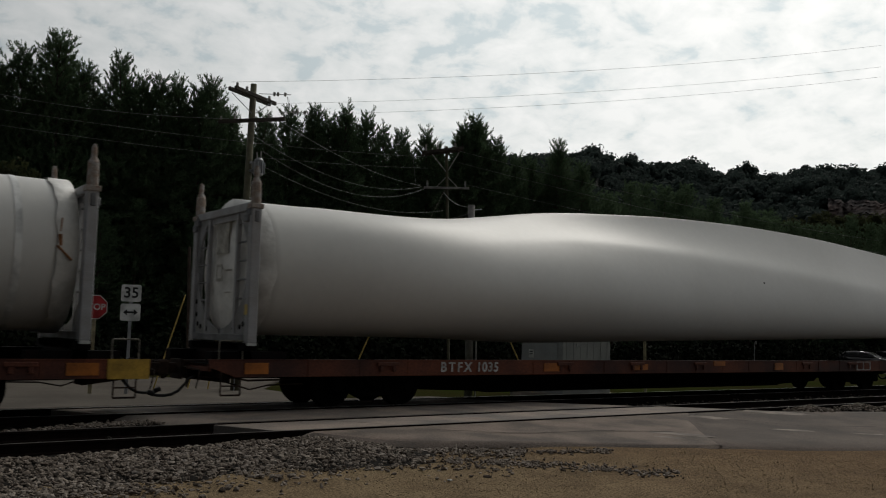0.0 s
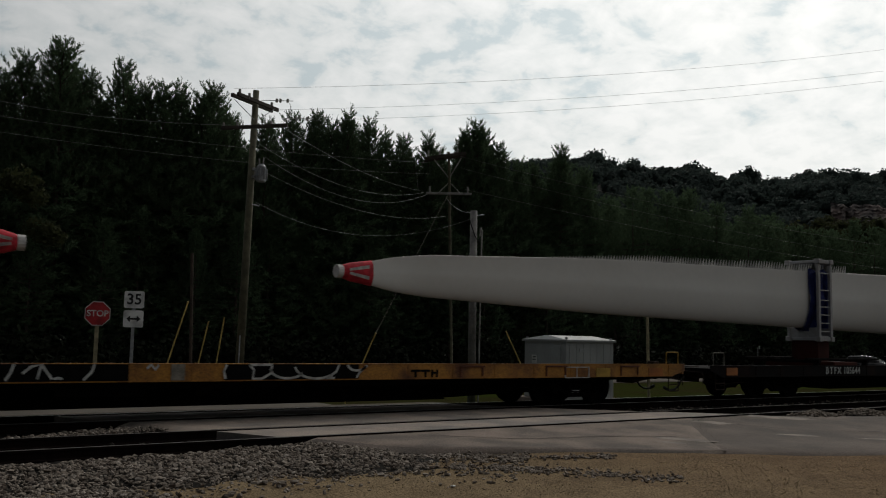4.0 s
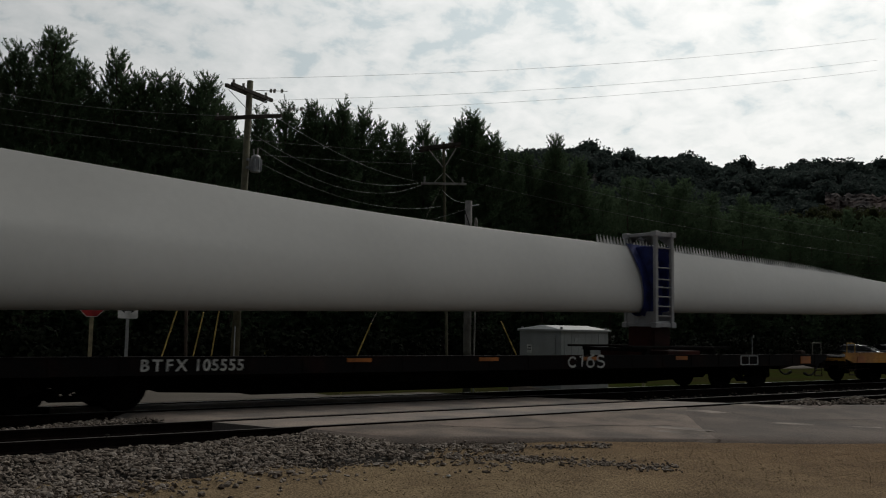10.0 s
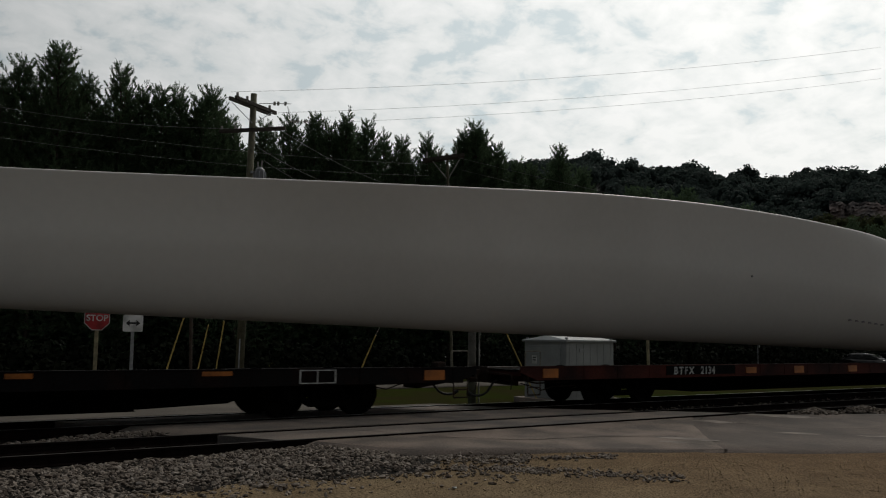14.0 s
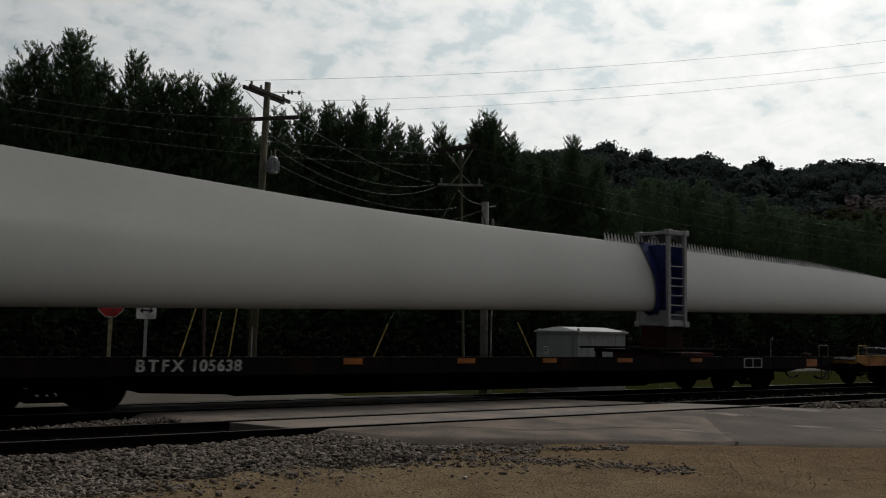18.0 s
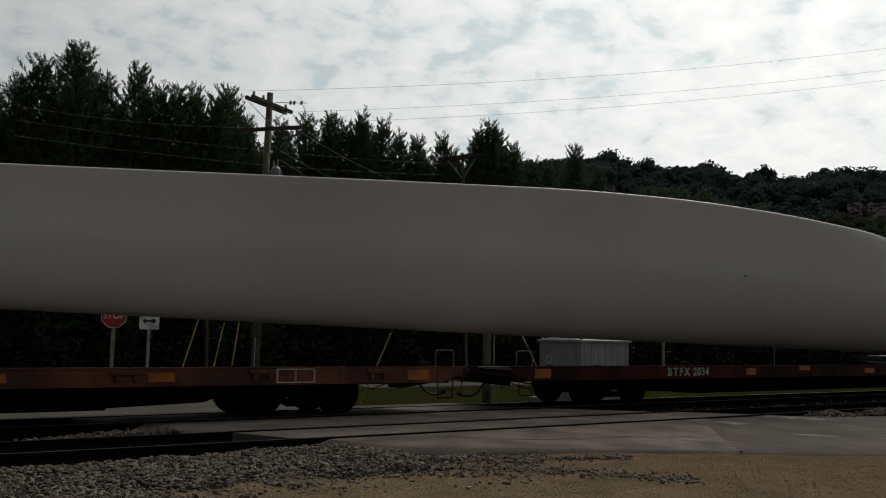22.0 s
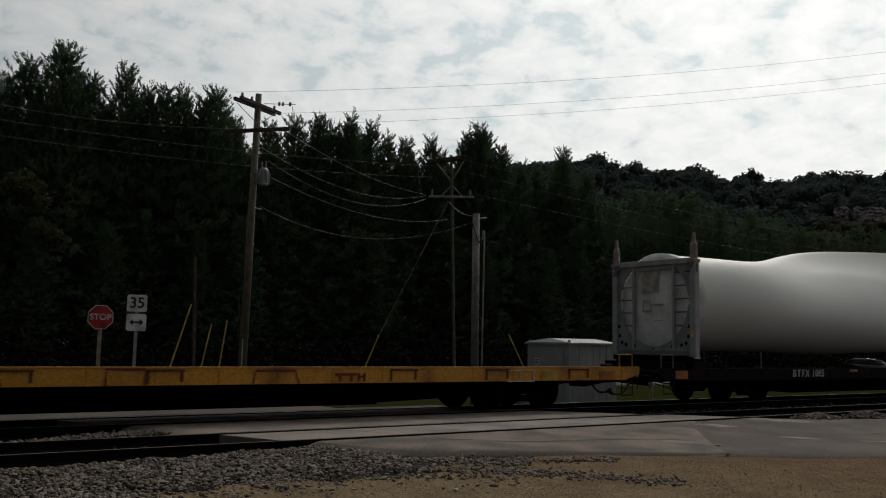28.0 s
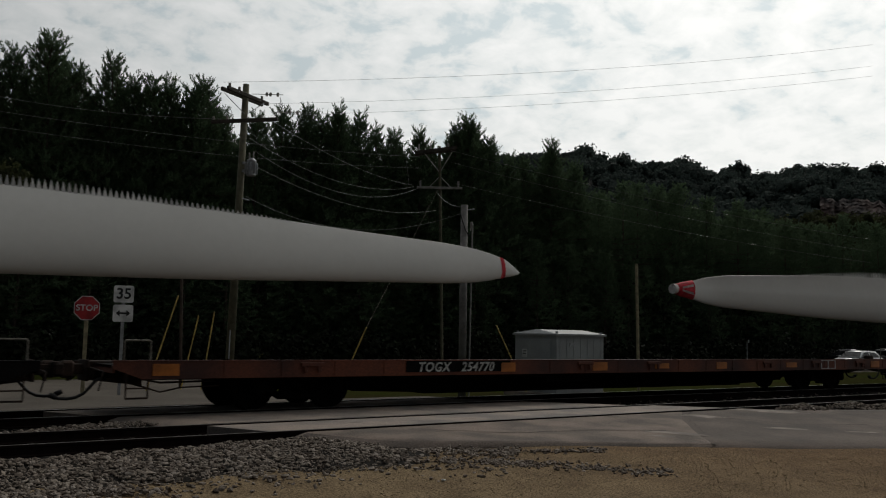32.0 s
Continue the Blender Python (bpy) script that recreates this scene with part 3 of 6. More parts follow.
        spots.append((x, y, ground_z(x, y) + 0.005 + 0.03 * noise.noise((x * 0.5, y * 0.5, 0)), rng.choice((0.008, 0.010, 0.013, 0.016, 0.020))))
    stones("ground_pebbles", spots, M_PEBBLE, "small brown pebbles scattered on the gravel lot", 7)
    bm = bmesh.new()
    box(bm, -0.05, 0.05, -0.02, 0.02, 0, 0.02, bevel=0.006)
    thing("litter", mesh_of("litter", bm, M_SIGNW), "crumpled white scrap of paper on the gravel", "litter", pose(6.95, 9.38, -0.22, 0, 8, 35))


# ---------------------------------------------------------------- trees and hill
def needles(shoots, count, length, half, seed):
    """Brushes of needles: rows of (x, y, z, dx, dy, dz, long) become narrow blades set all along each shoot."""
    rng = np.random.RandomState(seed)
    s = np.array(shoots)
    n = len(s)
    g = rng.uniform(0, 1, (n, count, 1))
    d = s[:, None, 3:6]
    base = s[:, None, :3] + d * s[:, None, 6:7] * g
    side = np.cross(np.broadcast_to(d, base.shape), rng.normal(0, 1, base.shape))
    side /= np.linalg.norm(side, axis=2)[..., None] + 1e-9
    way = d * rng.uniform(0.5, 1.3, g.shape) + side * rng.uniform(0.4, 0.95, g.shape)
    way /= np.linalg.norm(way, axis=2)[..., None]
    tip = base + way * length * rng.uniform(0.7, 1.25, g.shape) * (1.15 - 0.35 * g)
    w = np.cross(way, rng.normal(0, 1, base.shape))
    w *= half / (np.linalg.norm(w, axis=2)[..., None] + 1e-9)
    q = np.stack((base - w, base + w, tip + w * 0.35, tip - w * 0.35), 2).reshape(-1, 3)
    return q


def pine_meshes(seed, fine, height=17.0):
    """A white pine: whorls of upswept limbs that end in brush-like shoots, drooping lower down."""
    rng = random.Random(seed)
    bm = bmesh.new()
    lean = rng.uniform(-.35, .35)
    for i in range(6):
        a, b = i / 6, (i + 1) / 6
        rod(bm, (lean * a * a, 0, height * a * 0.985), (lean * b * b, 0, height * b * 0.985), 0.22 * (1 - a) + 0.015, 0.22 * (1 - b) + 0.015, n=6, caps=False)
    near, low = [], []
    slim = rng.uniform(0.70, 1.05)

    def shoot(store, p, d, ln):
        store.append((*p, *d.normalized(), ln))

    for k in range(3):
        shoot(near, Vector((lean, 0, height - 0.3 - 0.3 * k)), Vector((rng.uniform(-.2, .2), rng.uniform(-.2, .2), 1)), 0.34)
    for _ in range(900 if fine else 260):
        # loose shoots that fill out the upper crown between the limbs
        dd = rng.uniform(0.4, 7.5)
        a, q = rng.uniform(0, 6.28), math.sqrt(rng.random()) * slim * (0.16 + 0.40 * dd ** 0.82)
        shoot(near, Vector((lean + q * math.cos(a), q * math.sin(a), height - dd + rng.uniform(-.2, .2))), Vector((math.cos(a) * 0.5, math.sin(a) * 0.5, rng.uniform(0.6, 1.6))), rng.uniform(0.22, 0.42))
    depth = 0.25
    while depth < height * 0.86:
        f = 1 - depth / height
        up = max(-0.15, 1.55 - 0.27 * depth)
        spin = rng.uniform(0, 6.28)
        arms = rng.randint(5, 7)
        full = slim * (0.20 + 0.46 * depth ** 0.82) * rng.uniform(0.7, 1.2)
        for b in range(arms):
            a = spin + 6.28 * b / arms + rng.uniform(-.35, .35)
            ln = min(3.0, full * rng.uniform(0.6, 1.2))
            out = Vector((math.cos(a), math.sin(a), 0))
            across = Vector((-math.sin(a), math.cos(a), 0))
            p0 = Vector((lean * f * f, 0, height - depth))
            rise = up * rng.uniform(0.75, 1.2)

            def at(s):
                return p0 + out * (ln * s) + Vector((0, 0, ln * s * rise * 0.8 + 0.16 * ln * s * s))
            if ln > 0.5 and (fine or depth > 5):
                rod(bm, p0, at(0.6), 0.035, 0.02, n=4, caps=False)
                rod(bm, at(0.6), at(1.0), 0.02, 0.008, n=3, caps=False)
            upper = depth < 7.5
            store = near if upper else low
            step = (0.115 if fine else 0.27) if upper else 0.42
            s, flip = (0.22 if upper else 0.35) * rng.uniform(0.7, 1.2), 1
            while s < 1.0:
                d = out * 0.5 + across * (flip * rng.uniform(0.2, 0.8)) + Vector((0, 0, rng.uniform(0.7, 1.7) if upper else rng.uniform(-.1, .5)))
                shoot(store, at(s), d, rng.uniform(0.28, 0.55) * (1.0 if upper else 1.5))
                flip = -flip
                s += step / max(ln, 0.3) * rng.uniform(0.7, 1.3)
            for _ in range(2):
                shoot(store, at(rng.uniform(0.85, 1.0)), out * rng.uniform(0.2, 0.9) + across * rng.uniform(-.3, .3) + Vector((0, 0, 1.0 if upper else 0.25)), rng.uniform(0.35, 0.6))
        depth += rng.uniform(0.36, 0.58) * (1 if depth < 7 else 1.15)
    q = np.concatenate((needles(near, 18 if fine else 11, 0.13 if fine else 0.19, 0.018 if fine else 0.030, seed), needles(low, 12, 0.34, 0.034, seed + 50)))
    faces = np.arange(len(q)).reshape(-1, 4)
    return mesh_of("trunk", bm, M_BARK), pydata("crown", q.tolist(), faces.tolist(), M_NEEDLE)


def build_pines():
    fine = [pine_meshes(s, True) for s in (1, 2, 3, 4, 5, 6)]
    plain = [pine_meshes(s, False) for s in (11, 12, 13, 14)]
    rng = random.Random(21)
    rows = [(x, 52.0 + rng.uniform(-.5, .5), h, 1.0 if h < 18 else 1.15, fine) for x, h in PINE_TOPS]
    # smaller neighbours that close the gaps between the tall ones
    for x, h in PINE_TOPS:
        rows.append((x + rng.uniform(0.6, 1.1), 53.2 + rng.uniform(-.6, .6), h - rng.uniform(0.8, 2.2), rng.uniform(0.9, 1.2), fine))
    # the same wood runs on along the railway
    x = 50.5
    while x < 135:
        rows.append((x, 52 + rng.uniform(-1, 1), 15.2 + 0.5 * math.sin(x * 0.21) + rng.uniform(-.9, .6) - 0.5 * (66 < x < 90), rng.uniform(1.0, 1.3), plain))
        x += rng.uniform(1.6, 3.0)
    for y, x0, x1, step, hh in ((49.6, 2, 130, 2.6, 9.5), (54.6, 3, 130, 2.2, 14.6), (58.0, 4, 90, 2.2, 15.6), (62, 5, 70, 3.0, 16.0)):
        x = x0
        while x < x1:
            rows.append((x + rng.uniform(-.8, .8), y + rng.uniform(-1.2, 1.2), hh * rng.uniform(0.88, 1.05), rng.uniform(1.0, 1.3), plain))
            x += step * rng.uniform(0.8, 1.25) * (1 if x < 50 else 1.5)
    for x, y, h, wide, kinds in rows:
        tr, cr = rng.choice(kinds)
        s = (h - 0.62) / 17.0
        root = thing("pine_tree", None, "tall dark green pine at the edge of the wood", "tree", pose(x, y, -0.6, 0, 0, rng.uniform(0, 360)), "pine wood")
        for nm, me in (("trunk", tr), ("crown", cr)):
            o = part(nm, me, root)
            o.scale = (s * wide, s * wide, s)


def leaf_cloud(name, crowns, size, material, label, seed, per=60, heart=0.0):
    """Broad-leaved crowns or bushes, crowns of (x, y, z, radius, height): lobes of leaves round a dense heart."""
    rng = np.random.RandomState(seed)
    bm = bmesh.new()
    bmesh.ops.create_icosphere(bm, subdivisions=1, radius=1.0)
    bm.verts.ensure_lookup_table()
    ball = np.array([v.co[:] for v in bm.verts])
    tri = np.array([[v.index for v in f.verts] for f in bm.faces])
    bm.free()
    V, F = [], []
    k = 0
    for x, y, z, r, h in crowns:
        lobes = rng.normal(0, 1, (7, 3))
        lobes /= np.linalg.norm(lobes, axis=1)[:, None]
        lobes = lobes * np.array((r, r, h)) * rng.uniform(0.3, 0.62, (7, 1))
        big = rng.uniform(0.32, 0.55, 7)
        m = per
        c = rng.randint(0, 7, m)
        d = rng.normal(0, 1, (m, 3))
        d /= np.linalg.norm(d, axis=1)[:, None]
        p = np.array((x, y, z)) + lobes[c] + d * np.array((r, r, h)) * big[c][:, None] * rng.uniform(0.85, 1.12, (m, 1))
        nrm = d + rng.normal(0, 0.45, (m, 3))
        nrm /= np.linalg.norm(nrm, axis=1)[:, None]
        t1 = np.cross(nrm, rng.normal(0, 1, (m, 3)))
        t1 /= np.linalg.norm(t1, axis=1)[:, None]
        t2 = np.cross(nrm, t1)
        s = size * rng.uniform(0.5, 1.3, (m, 1))
        q = np.stack((p - t1 * s, p + t2 * s * 0.7, p + t1 * s, p - t2 * s * 0.7), 1)
        V.append(q.reshape(-1, 3))
        F.extend((np.arange(m * 4).reshape(-1, 4) + k).tolist())
        k += m * 4
        if heart:
            for o, b in zip(lobes, big):
                V.append(ball * np.array((r, r, h)) * b * heart * rng.uniform(0.85, 1.1, (len(ball), 1)) + np.array((x, y, z)) + o)
                F.extend((tri + k).tolist())
                k += len(ball)
    me = pydata(name, np.concatenate(V).tolist(), F, material)
    return thing(name, me, label, "foliage", kind="stuff")


# the skyline of the hill: degrees round from straight across the tracks, and above the level
RIDGE = ((20, 8.0), (30, 9.6), (38.8, 11.2), (40, 11.35), (43.5, 11.5), (45.1, 11.9), (46.1, 11.2), (47.7, 11.2), (49.4, 10.75), (51.3, 11.05), (52.4, 10.35),
         (54.2, 10.65), (55.5, 10.05), (57.9, 10.35), (59.7, 10.2), (61.7, 10.05), (66, 9.8), (95, 9.0))


def skyline(az):
    return float(np.interp(az, [a for a, _ in RIDGE], [e for _, e in RIDGE]))


def hill_height(az, dist):
    """Rises from the valley floor to a wooded ridge."""
    f = min(1, max(0, (dist - 118) / 140))
    top = 2.2 + 258 * math.tan(radians(skyline(az))) - 6.0
    return -0.6 + top * (f * f * (3 - 2 * f)) + f * (1 - f) * 5.0 * noise.noise((az * 0.35, dist * 0.03, 0))


def build_hill():
    azs = [10 + i * 0.5 for i in range(161)]
    ds = [110 + i * 10 for i in range(17)] + [300, 420]
    verts = []
    for dd in ds:
        for az in azs:
            z = hill_height(az, min(dd, 258)) + (0 if dd < 265 else -(dd - 260) * 0.12)
            verts.append((dd * math.sin(radians(az)), dd * math.cos(radians(az)), z - (0.5 if dd == 110 else 0)))
    n = len(azs)
    faces = [(j * n + i, j * n + i + 1, (j + 1) * n + i + 1, (j + 1) * n + i) for j in range(len(ds) - 1) for i in range(n - 1)]
    thing("hill", pydata("hill", verts, faces, M_HILL, True), "wooded hill behind the railway crossing", "hill", kind="structure")
    rng = random.Random(31)
    crowns, low = [], []
    for i in range(1000):
        az, dd = rng.uniform(33, 68), rng.uniform(150, 256)
        if 58.2 < az < 67 and 168 < dd < 205:
            continue
        r = rng.uniform(2.6, 4.6)
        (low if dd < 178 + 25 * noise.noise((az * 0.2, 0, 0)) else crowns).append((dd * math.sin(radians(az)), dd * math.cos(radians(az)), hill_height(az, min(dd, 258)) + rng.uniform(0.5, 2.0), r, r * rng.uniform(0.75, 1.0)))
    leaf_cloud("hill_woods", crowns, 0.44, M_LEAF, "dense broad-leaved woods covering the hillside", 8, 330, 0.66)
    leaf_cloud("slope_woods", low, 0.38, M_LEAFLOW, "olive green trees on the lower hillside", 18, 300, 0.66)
    # rounded crowns that stand along the skyline
    top = []
    az = 34
    while az < 67:
        r = rng.uniform(2.6, 4.6)
        dd = rng.uniform(252, 260)
        h = r * rng.uniform(0.75, 0.95)
        z = 1.63 + dd * math.tan(radians(skyline(az) + rng.uniform(-.32, .06))) - h * 0.95
        top.append((dd * math.sin(radians(az)), dd * math.cos(radians(az)), z, r, h))
        az += r / 258 * 57.3 * rng.uniform(0.75, 1.5)
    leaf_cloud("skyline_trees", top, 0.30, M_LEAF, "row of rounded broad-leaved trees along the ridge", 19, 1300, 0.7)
    # a bare rock face in broken ledges
    verts, faces = [], []
    nx, nz = 48, 16
    for j in range(nz + 1):
        for i in range(nx + 1):
            az = 58.9 + 6.6 * i / nx
            ledge = 1.1 * math.floor(j * 0.45 + 0.8 * noise.noise((i * 0.35, 1, 0)))
            dd = 196 + 3.0 * j / nz + 0.6 * ledge + 1.9 * noise.noise((i * 0.7, j * 0.10, 2)) + 1.0 * noise.noise((i * 2.3, j * 0.4, 5))
            rim = 8.35 - 0.5 * abs(noise.noise((i * 0.22, 4, 0))) - 0.08 * (az - 59)
            z = 1.6 + dd * (math.tan(radians(6.6)) * (1 - j / nz) + math.tan(radians(rim)) * j / nz)
            verts.append((dd * math.sin(radians(az)), dd * math.cos(radians(az)), z))
    for j in range(nz):
        for i in range(nx):
            k = j * (nx + 1) + i
            faces.append((k, k + 1, k + nx + 2, k + nx + 1))
    thing("cliff", pydata("cliff", verts, faces, M_ROCK), "bare reddish rock face among the trees on the hill", "cliff", kind="structure")
    scrub = []
    for i in range(120):
        az, dd, r = rng.uniform(58.0, 66), rng.uniform(182, 192), rng.uniform(1.2, 2.8)
        scrub.append((dd * math.sin(radians(az)), dd * math.cos(radians(az)), 1.6 + dd * math.tan(radians(rng.uniform(4.8, 7.0))), r, r))
    leaf_cloud("cliff_scrub", scrub, 0.30, M_LEAFLOW, "scrub growing at the foot of the rock face", 28, 220, 0.66)
    # undergrowth along the wood's edge, its shade put into near-black leaves
    bushes = []
    for i in range(560):
        x = rng.uniform(-8, 30) if i % 4 == 0 else rng.uniform(-6, 120)
        r = rng.uniform(0.7, 1.7)
        bushes.append((x, rng.uniform(44.5, 50), -0.6 + r * 0.7, r, r * rng.uniform(0.7, 1.3)))
    for i in range(160):
        x = rng.uniform(-6, 120)
        r = rng.uniform(1.5, 2.8)
        bushes.append((x, rng.uniform(49, 53), rng.uniform(1.5, 4.5), r, r * 1.2))
    leaf_cloud("undergrowth", bushes, 0.16, M_SHADED_BUSH, "undergrowth along the foot of the pines, coloured near-black for its shade", 9, 90)
    # added shrubs in the same shade colour block bright gaps between the trunks
    deep = []
    for i in range(150):
        r = rng.uniform(1.6, 2.8)
        deep.append((-4 + i * 0.95, rng.uniform(63, 68), -0.6 + r * (0.6 if i % 2 else 1.7), r, r * 1.2))
    leaf_cloud("wood_interior", deep, 0.20, M_SHADED_BUSH, "near-black filler shrubs that close the gaps between the pines", 29, 120, 0.95)
    # a leafy branch of a broad-leaved tree before the pines
    leaf_cloud("maple_foliage", [(8.0 + 0.45 * k, 45.5 + 0.3 * (k % 2), 8.6 - 0.75 * k + 0.5 * (k % 3), 0.9, 0.8) for k in range(5)], 0.10, M_LEAFLOW, "yellowish green maple leaves before the pines", 41, 420)


# ---------------------------------------------------------------- poles, wires, signs, cabinet
def build_pole_big():
    root = thing("utility_pole", None, "weathered wooden utility pole with two crossarms and a transformer", "utility pole", pose(12.85, 30.0, -0.6))
    bm = bmesh.new()
    rod(bm, (0, 0, 0), (0.18, -0.10, 10.95), 0.155, 0.11, n=14)
    part("post", mesh_of("post", bm, M_POLE, True), root)
    bm = bmesh.new()
    box(bm, -1.2, 1.2, -0.05, 0.05, -0.065, 0.065, bevel=0.008)
    arm = mesh_of("crossarm", bm, M_ARM)
    # a doubled arm at the top, and a doubled one below it turned across
    a1 = part("crossarm", arm, root, pose(0.22, -0.26, 10.50, 0, 0, 30))
    b1 = part("crossarm", arm, root, pose(0.10, -0.02, 10.50, 0, 0, 30))
    a2 = part("crossarm", arm, root, pose(0.22, -0.24, 9.62, 0, -2, -42))
    b2 = part("crossarm", arm, root, pose(0.06, -0.06, 9.62, 0, -2, -42))
    for a in (a2, b2):
        a.scale = (0.92, 1, 1)
    bm = bmesh.new()
    for z, r in ((0.06, 0.035), (0.10, 0.05), (0.14, 0.035), (0.17, 0.045)):
        rod(bm, (0, 0, z - 0.03), (0, 0, z + 0.02), r, n=8)
    ins = mesh_of("insulator", bm, M_GREYARM)
    for a in (a1, b2):
        for x in (-1.1, -0.55, 0.8):
            part("insulator", ins, a, pose(x, 0, 0))
    brace = rods("arm_brace", M_METAL, ((-0.75, -0.40, 10.42), (0.1, -0.22, 9.85), 0.014), n=6)
    part("arm_brace", brace, root)
    part("arm_brace", rods("arm_brace", M_METAL, ((0.95, 0.0, 10.42), (0.2, -0.22, 9.85), 0.014), n=6), root)
    for x in (-0.62, 0.62):
        part("spacer_bolt", cached("spacer_bolt", lambda: rods("spacer_bolt", M_METAL, ((0, -0.06, 0), (0, 0.32, 0), 0.02), n=6)), a1, pose(x, 0, 0))
    # dead-end strings of insulators towards the wires over the road
    for x, y, z in ((0.36, -0.18, 10.62), (1.30, 0.10, 10.16)):
        st = part("strain_insulator", rods("strain_insulator", M_GREYARM, ((0, 0, 0), (1.05, -0.42, 0.06), 0.012)), root, pose(x, y, z))
        for k in (0.50, 0.62, 0.86):
            part("disc", cached("strain_disc", lambda: rods("disc", M_GREYARM, ((-0.03, 0, 0), (0.03, -0.012, 0), 0.075), n=10)), st, pose(k, -0.4 * k, 0.06 * k))
    jump = bmesh.new()
    tube(jump, [(1.3, -0.55, 10.6), (1.38, -0.5, 10.3), (1.28, -0.3, 10.0), (1.0, -0.6, 9.75)], 0.012)
    part("jumper", mesh_of("jumper", jump, M_WIRE), root)
    bm = bmesh.new()
    rod(bm, (0, 0, 0), (0, 0, 0.52), 0.17, n=16)
    rod(bm, (0, 0, 0.52), (0, 0, 0.60), 0.17, 0.10, n=16)
    rod(bm, (0, 0, -0.03), (0, 0, 0.0), 0.14, 0.17, n=16)
    t = part("transformer", mesh_of("transformer", bm, M_METAL, False), root, pose(0.40, -0.32, 7.66), "light grey finned pole transformer")
    fin = boxes("fin", M_METAL, (0.16, 0.23, -0.012, 0.012, 0.05, 0.44))
    for i in range(9):
        part("fin", fin, t, pose(0, 0, 0, 0, 0, 40 * i))
    for x, z in ((0.06, 0.86), (-0.07, 0.80)):
        part("bushing", rods("bushing", M_GREYARM, ((x, 0, 0.56), (x * 1.3, 0, z), 0.03)), t)
    part("bracket", boxes("bracket", M_METAL, (-0.30, -0.05, 0.03, 0.13, 0.10, 0.18)), t)
    part("bracket", boxes("bracket", M_METAL, (-0.30, -0.05, 0.03, 0.13, 0.38, 0.46)), t)
    part("rack", rods("rack", M_METAL, ((0.06, -0.14, 6.85), (0.42, -0.22, 6.78), 0.022)), root, None, "short bracket that carries the low cable")
    part("guard", rods("guard", M_METAL, ((-0.10, -0.17, 0), (-0.08, -0.18, 2.2), 0.022)), root)


def build_pole_far():
    root = thing("utility_pole", None, "distant wooden utility pole with braced crossarms", "utility pole", pose(28.38, 38.6, -0.6))
    part("post", rods("post", M_POLE, ((0, 0, 0), (-0.55, -0.1, 12.1), 0.075), n=10), root)
    bm = bmesh.new()
    box(bm, -1.2, 1.2, -0.05, 0.05, -0.06, 0.06, bevel=0.008)
    ga, da = mesh_of("crossarm", bm, M_GREYARM), boxes("crossarm", M_ARM, (-1.1, 1.1, -0.06, 0.06, -0.07, 0.07))
    part("crossarm", ga, root, pose(-0.53, -0.15, 9.87, 0, 0, -36), "pale grey crossarm")
    part("crossarm", da, root, pose(-0.85, -0.2, 11.85, 0, -8, -36))
    part("crossarm", da, root, pose(-0.75, -0.02, 11.76, 0, -8, -36))
    for d in ((-0.8, -0.55, -0.1, 0.1, 0, 0.22), (-0.35, 0.0, -0.14, 0.14, 0.02, 0.2), (0.5, 0.7, -0.08, 0.08, 0.05, 0.3)):
        part("cutout", boxes("cutout", M_ARM, d, bevel=0.03), root, pose(-0.80, -0.1, 11.68, 0, -8, -36), "dark fused cutout on the crossarm")
    part("brace", rods("brace", M_GREYARM, ((-0.5, -0.1, 10.7), (-1.3, 0.3, 11.75), 0.03), ((-0.5, -0.1, 10.7), (0.05, -0.4, 11.8), 0.03), ((-0.48, -0.1, 10.5), (-0.95, 0.2, 9.9), 0.02), ((-0.48, -0.1, 10.5), (0.0, -0.45, 9.9), 0.02)), root)
    bm = bmesh.new()
    rod(bm, (0, 0, 0), (0, 0, 0.32), 0.05, n=8)
    ins = mesh_of("insulator", bm, M_GREYARM)
    for x, y, z in ((-1.45, 0.5, 11.85), (-0.95, 0.15, 11.85), (-0.2, -0.4, 11.95), (-1.35, 0.45, 9.92), (0.25, -0.75, 9.92)):
        part("insulator", ins, root, pose(x, y, z))


def build_pole_service():
    root = thing("service_pole", None, "short grey wooden service pole with a conduit", "utility pole", pose(18.85, 24.5, -0.6))
    bm = bmesh.new()
    rod(bm, (0, 0, 0), (-0.05, -0.02, 6.62), 0.14, 0.12, n=14)
    part("post", mesh_of("post", bm, M_POLE2, True), root)
    part("conduit", rods("conduit", M_GREYARM, ((0.20, -0.10, 0), (0.24, -0.12, 5.9), 0.028), ((0.24, -0.12, 5.9), (0.20, -0.1, 6.05), 0.04), ((0.20, -0.1, 6.05), (0.17, -0.1, 5.75), 0.025)), root, None, "pale conduit with a weather head")
    bm = bmesh.new()
    tube(bm, [(0.18, -0.1, 5.7), (0.08, -0.14, 5.55), (-0.1, -0.16, 5.75), (-0.25, -0.05, 6.3)], 0.018)
    part("drop_loop", mesh_of("drop_loop", bm, M_RUBBER), root)
    part("lamp_eye", rods("lamp_eye", M_METAL, ((0.02, -0.1, 6.45), (0.30, -0.15, 6.5), 0.02)), root)


def wire(a, b, sag, r=0.008, label="overhead wire between utility poles"):
    a, b = Vector(a), Vector(b)
    bm = bmesh.new()
    pts = []
    for i in range(25):
        f = i / 24
        p = a.lerp(b, f)
        p.z -= sag * 4 * f * (1 - f)
        pts.append(p)
    tube(bm, pts, r, n=5)
    thing("overhead_wire", mesh_of("overhead_wire", bm, M_WIRE), label, "wire", group="overhead wires")


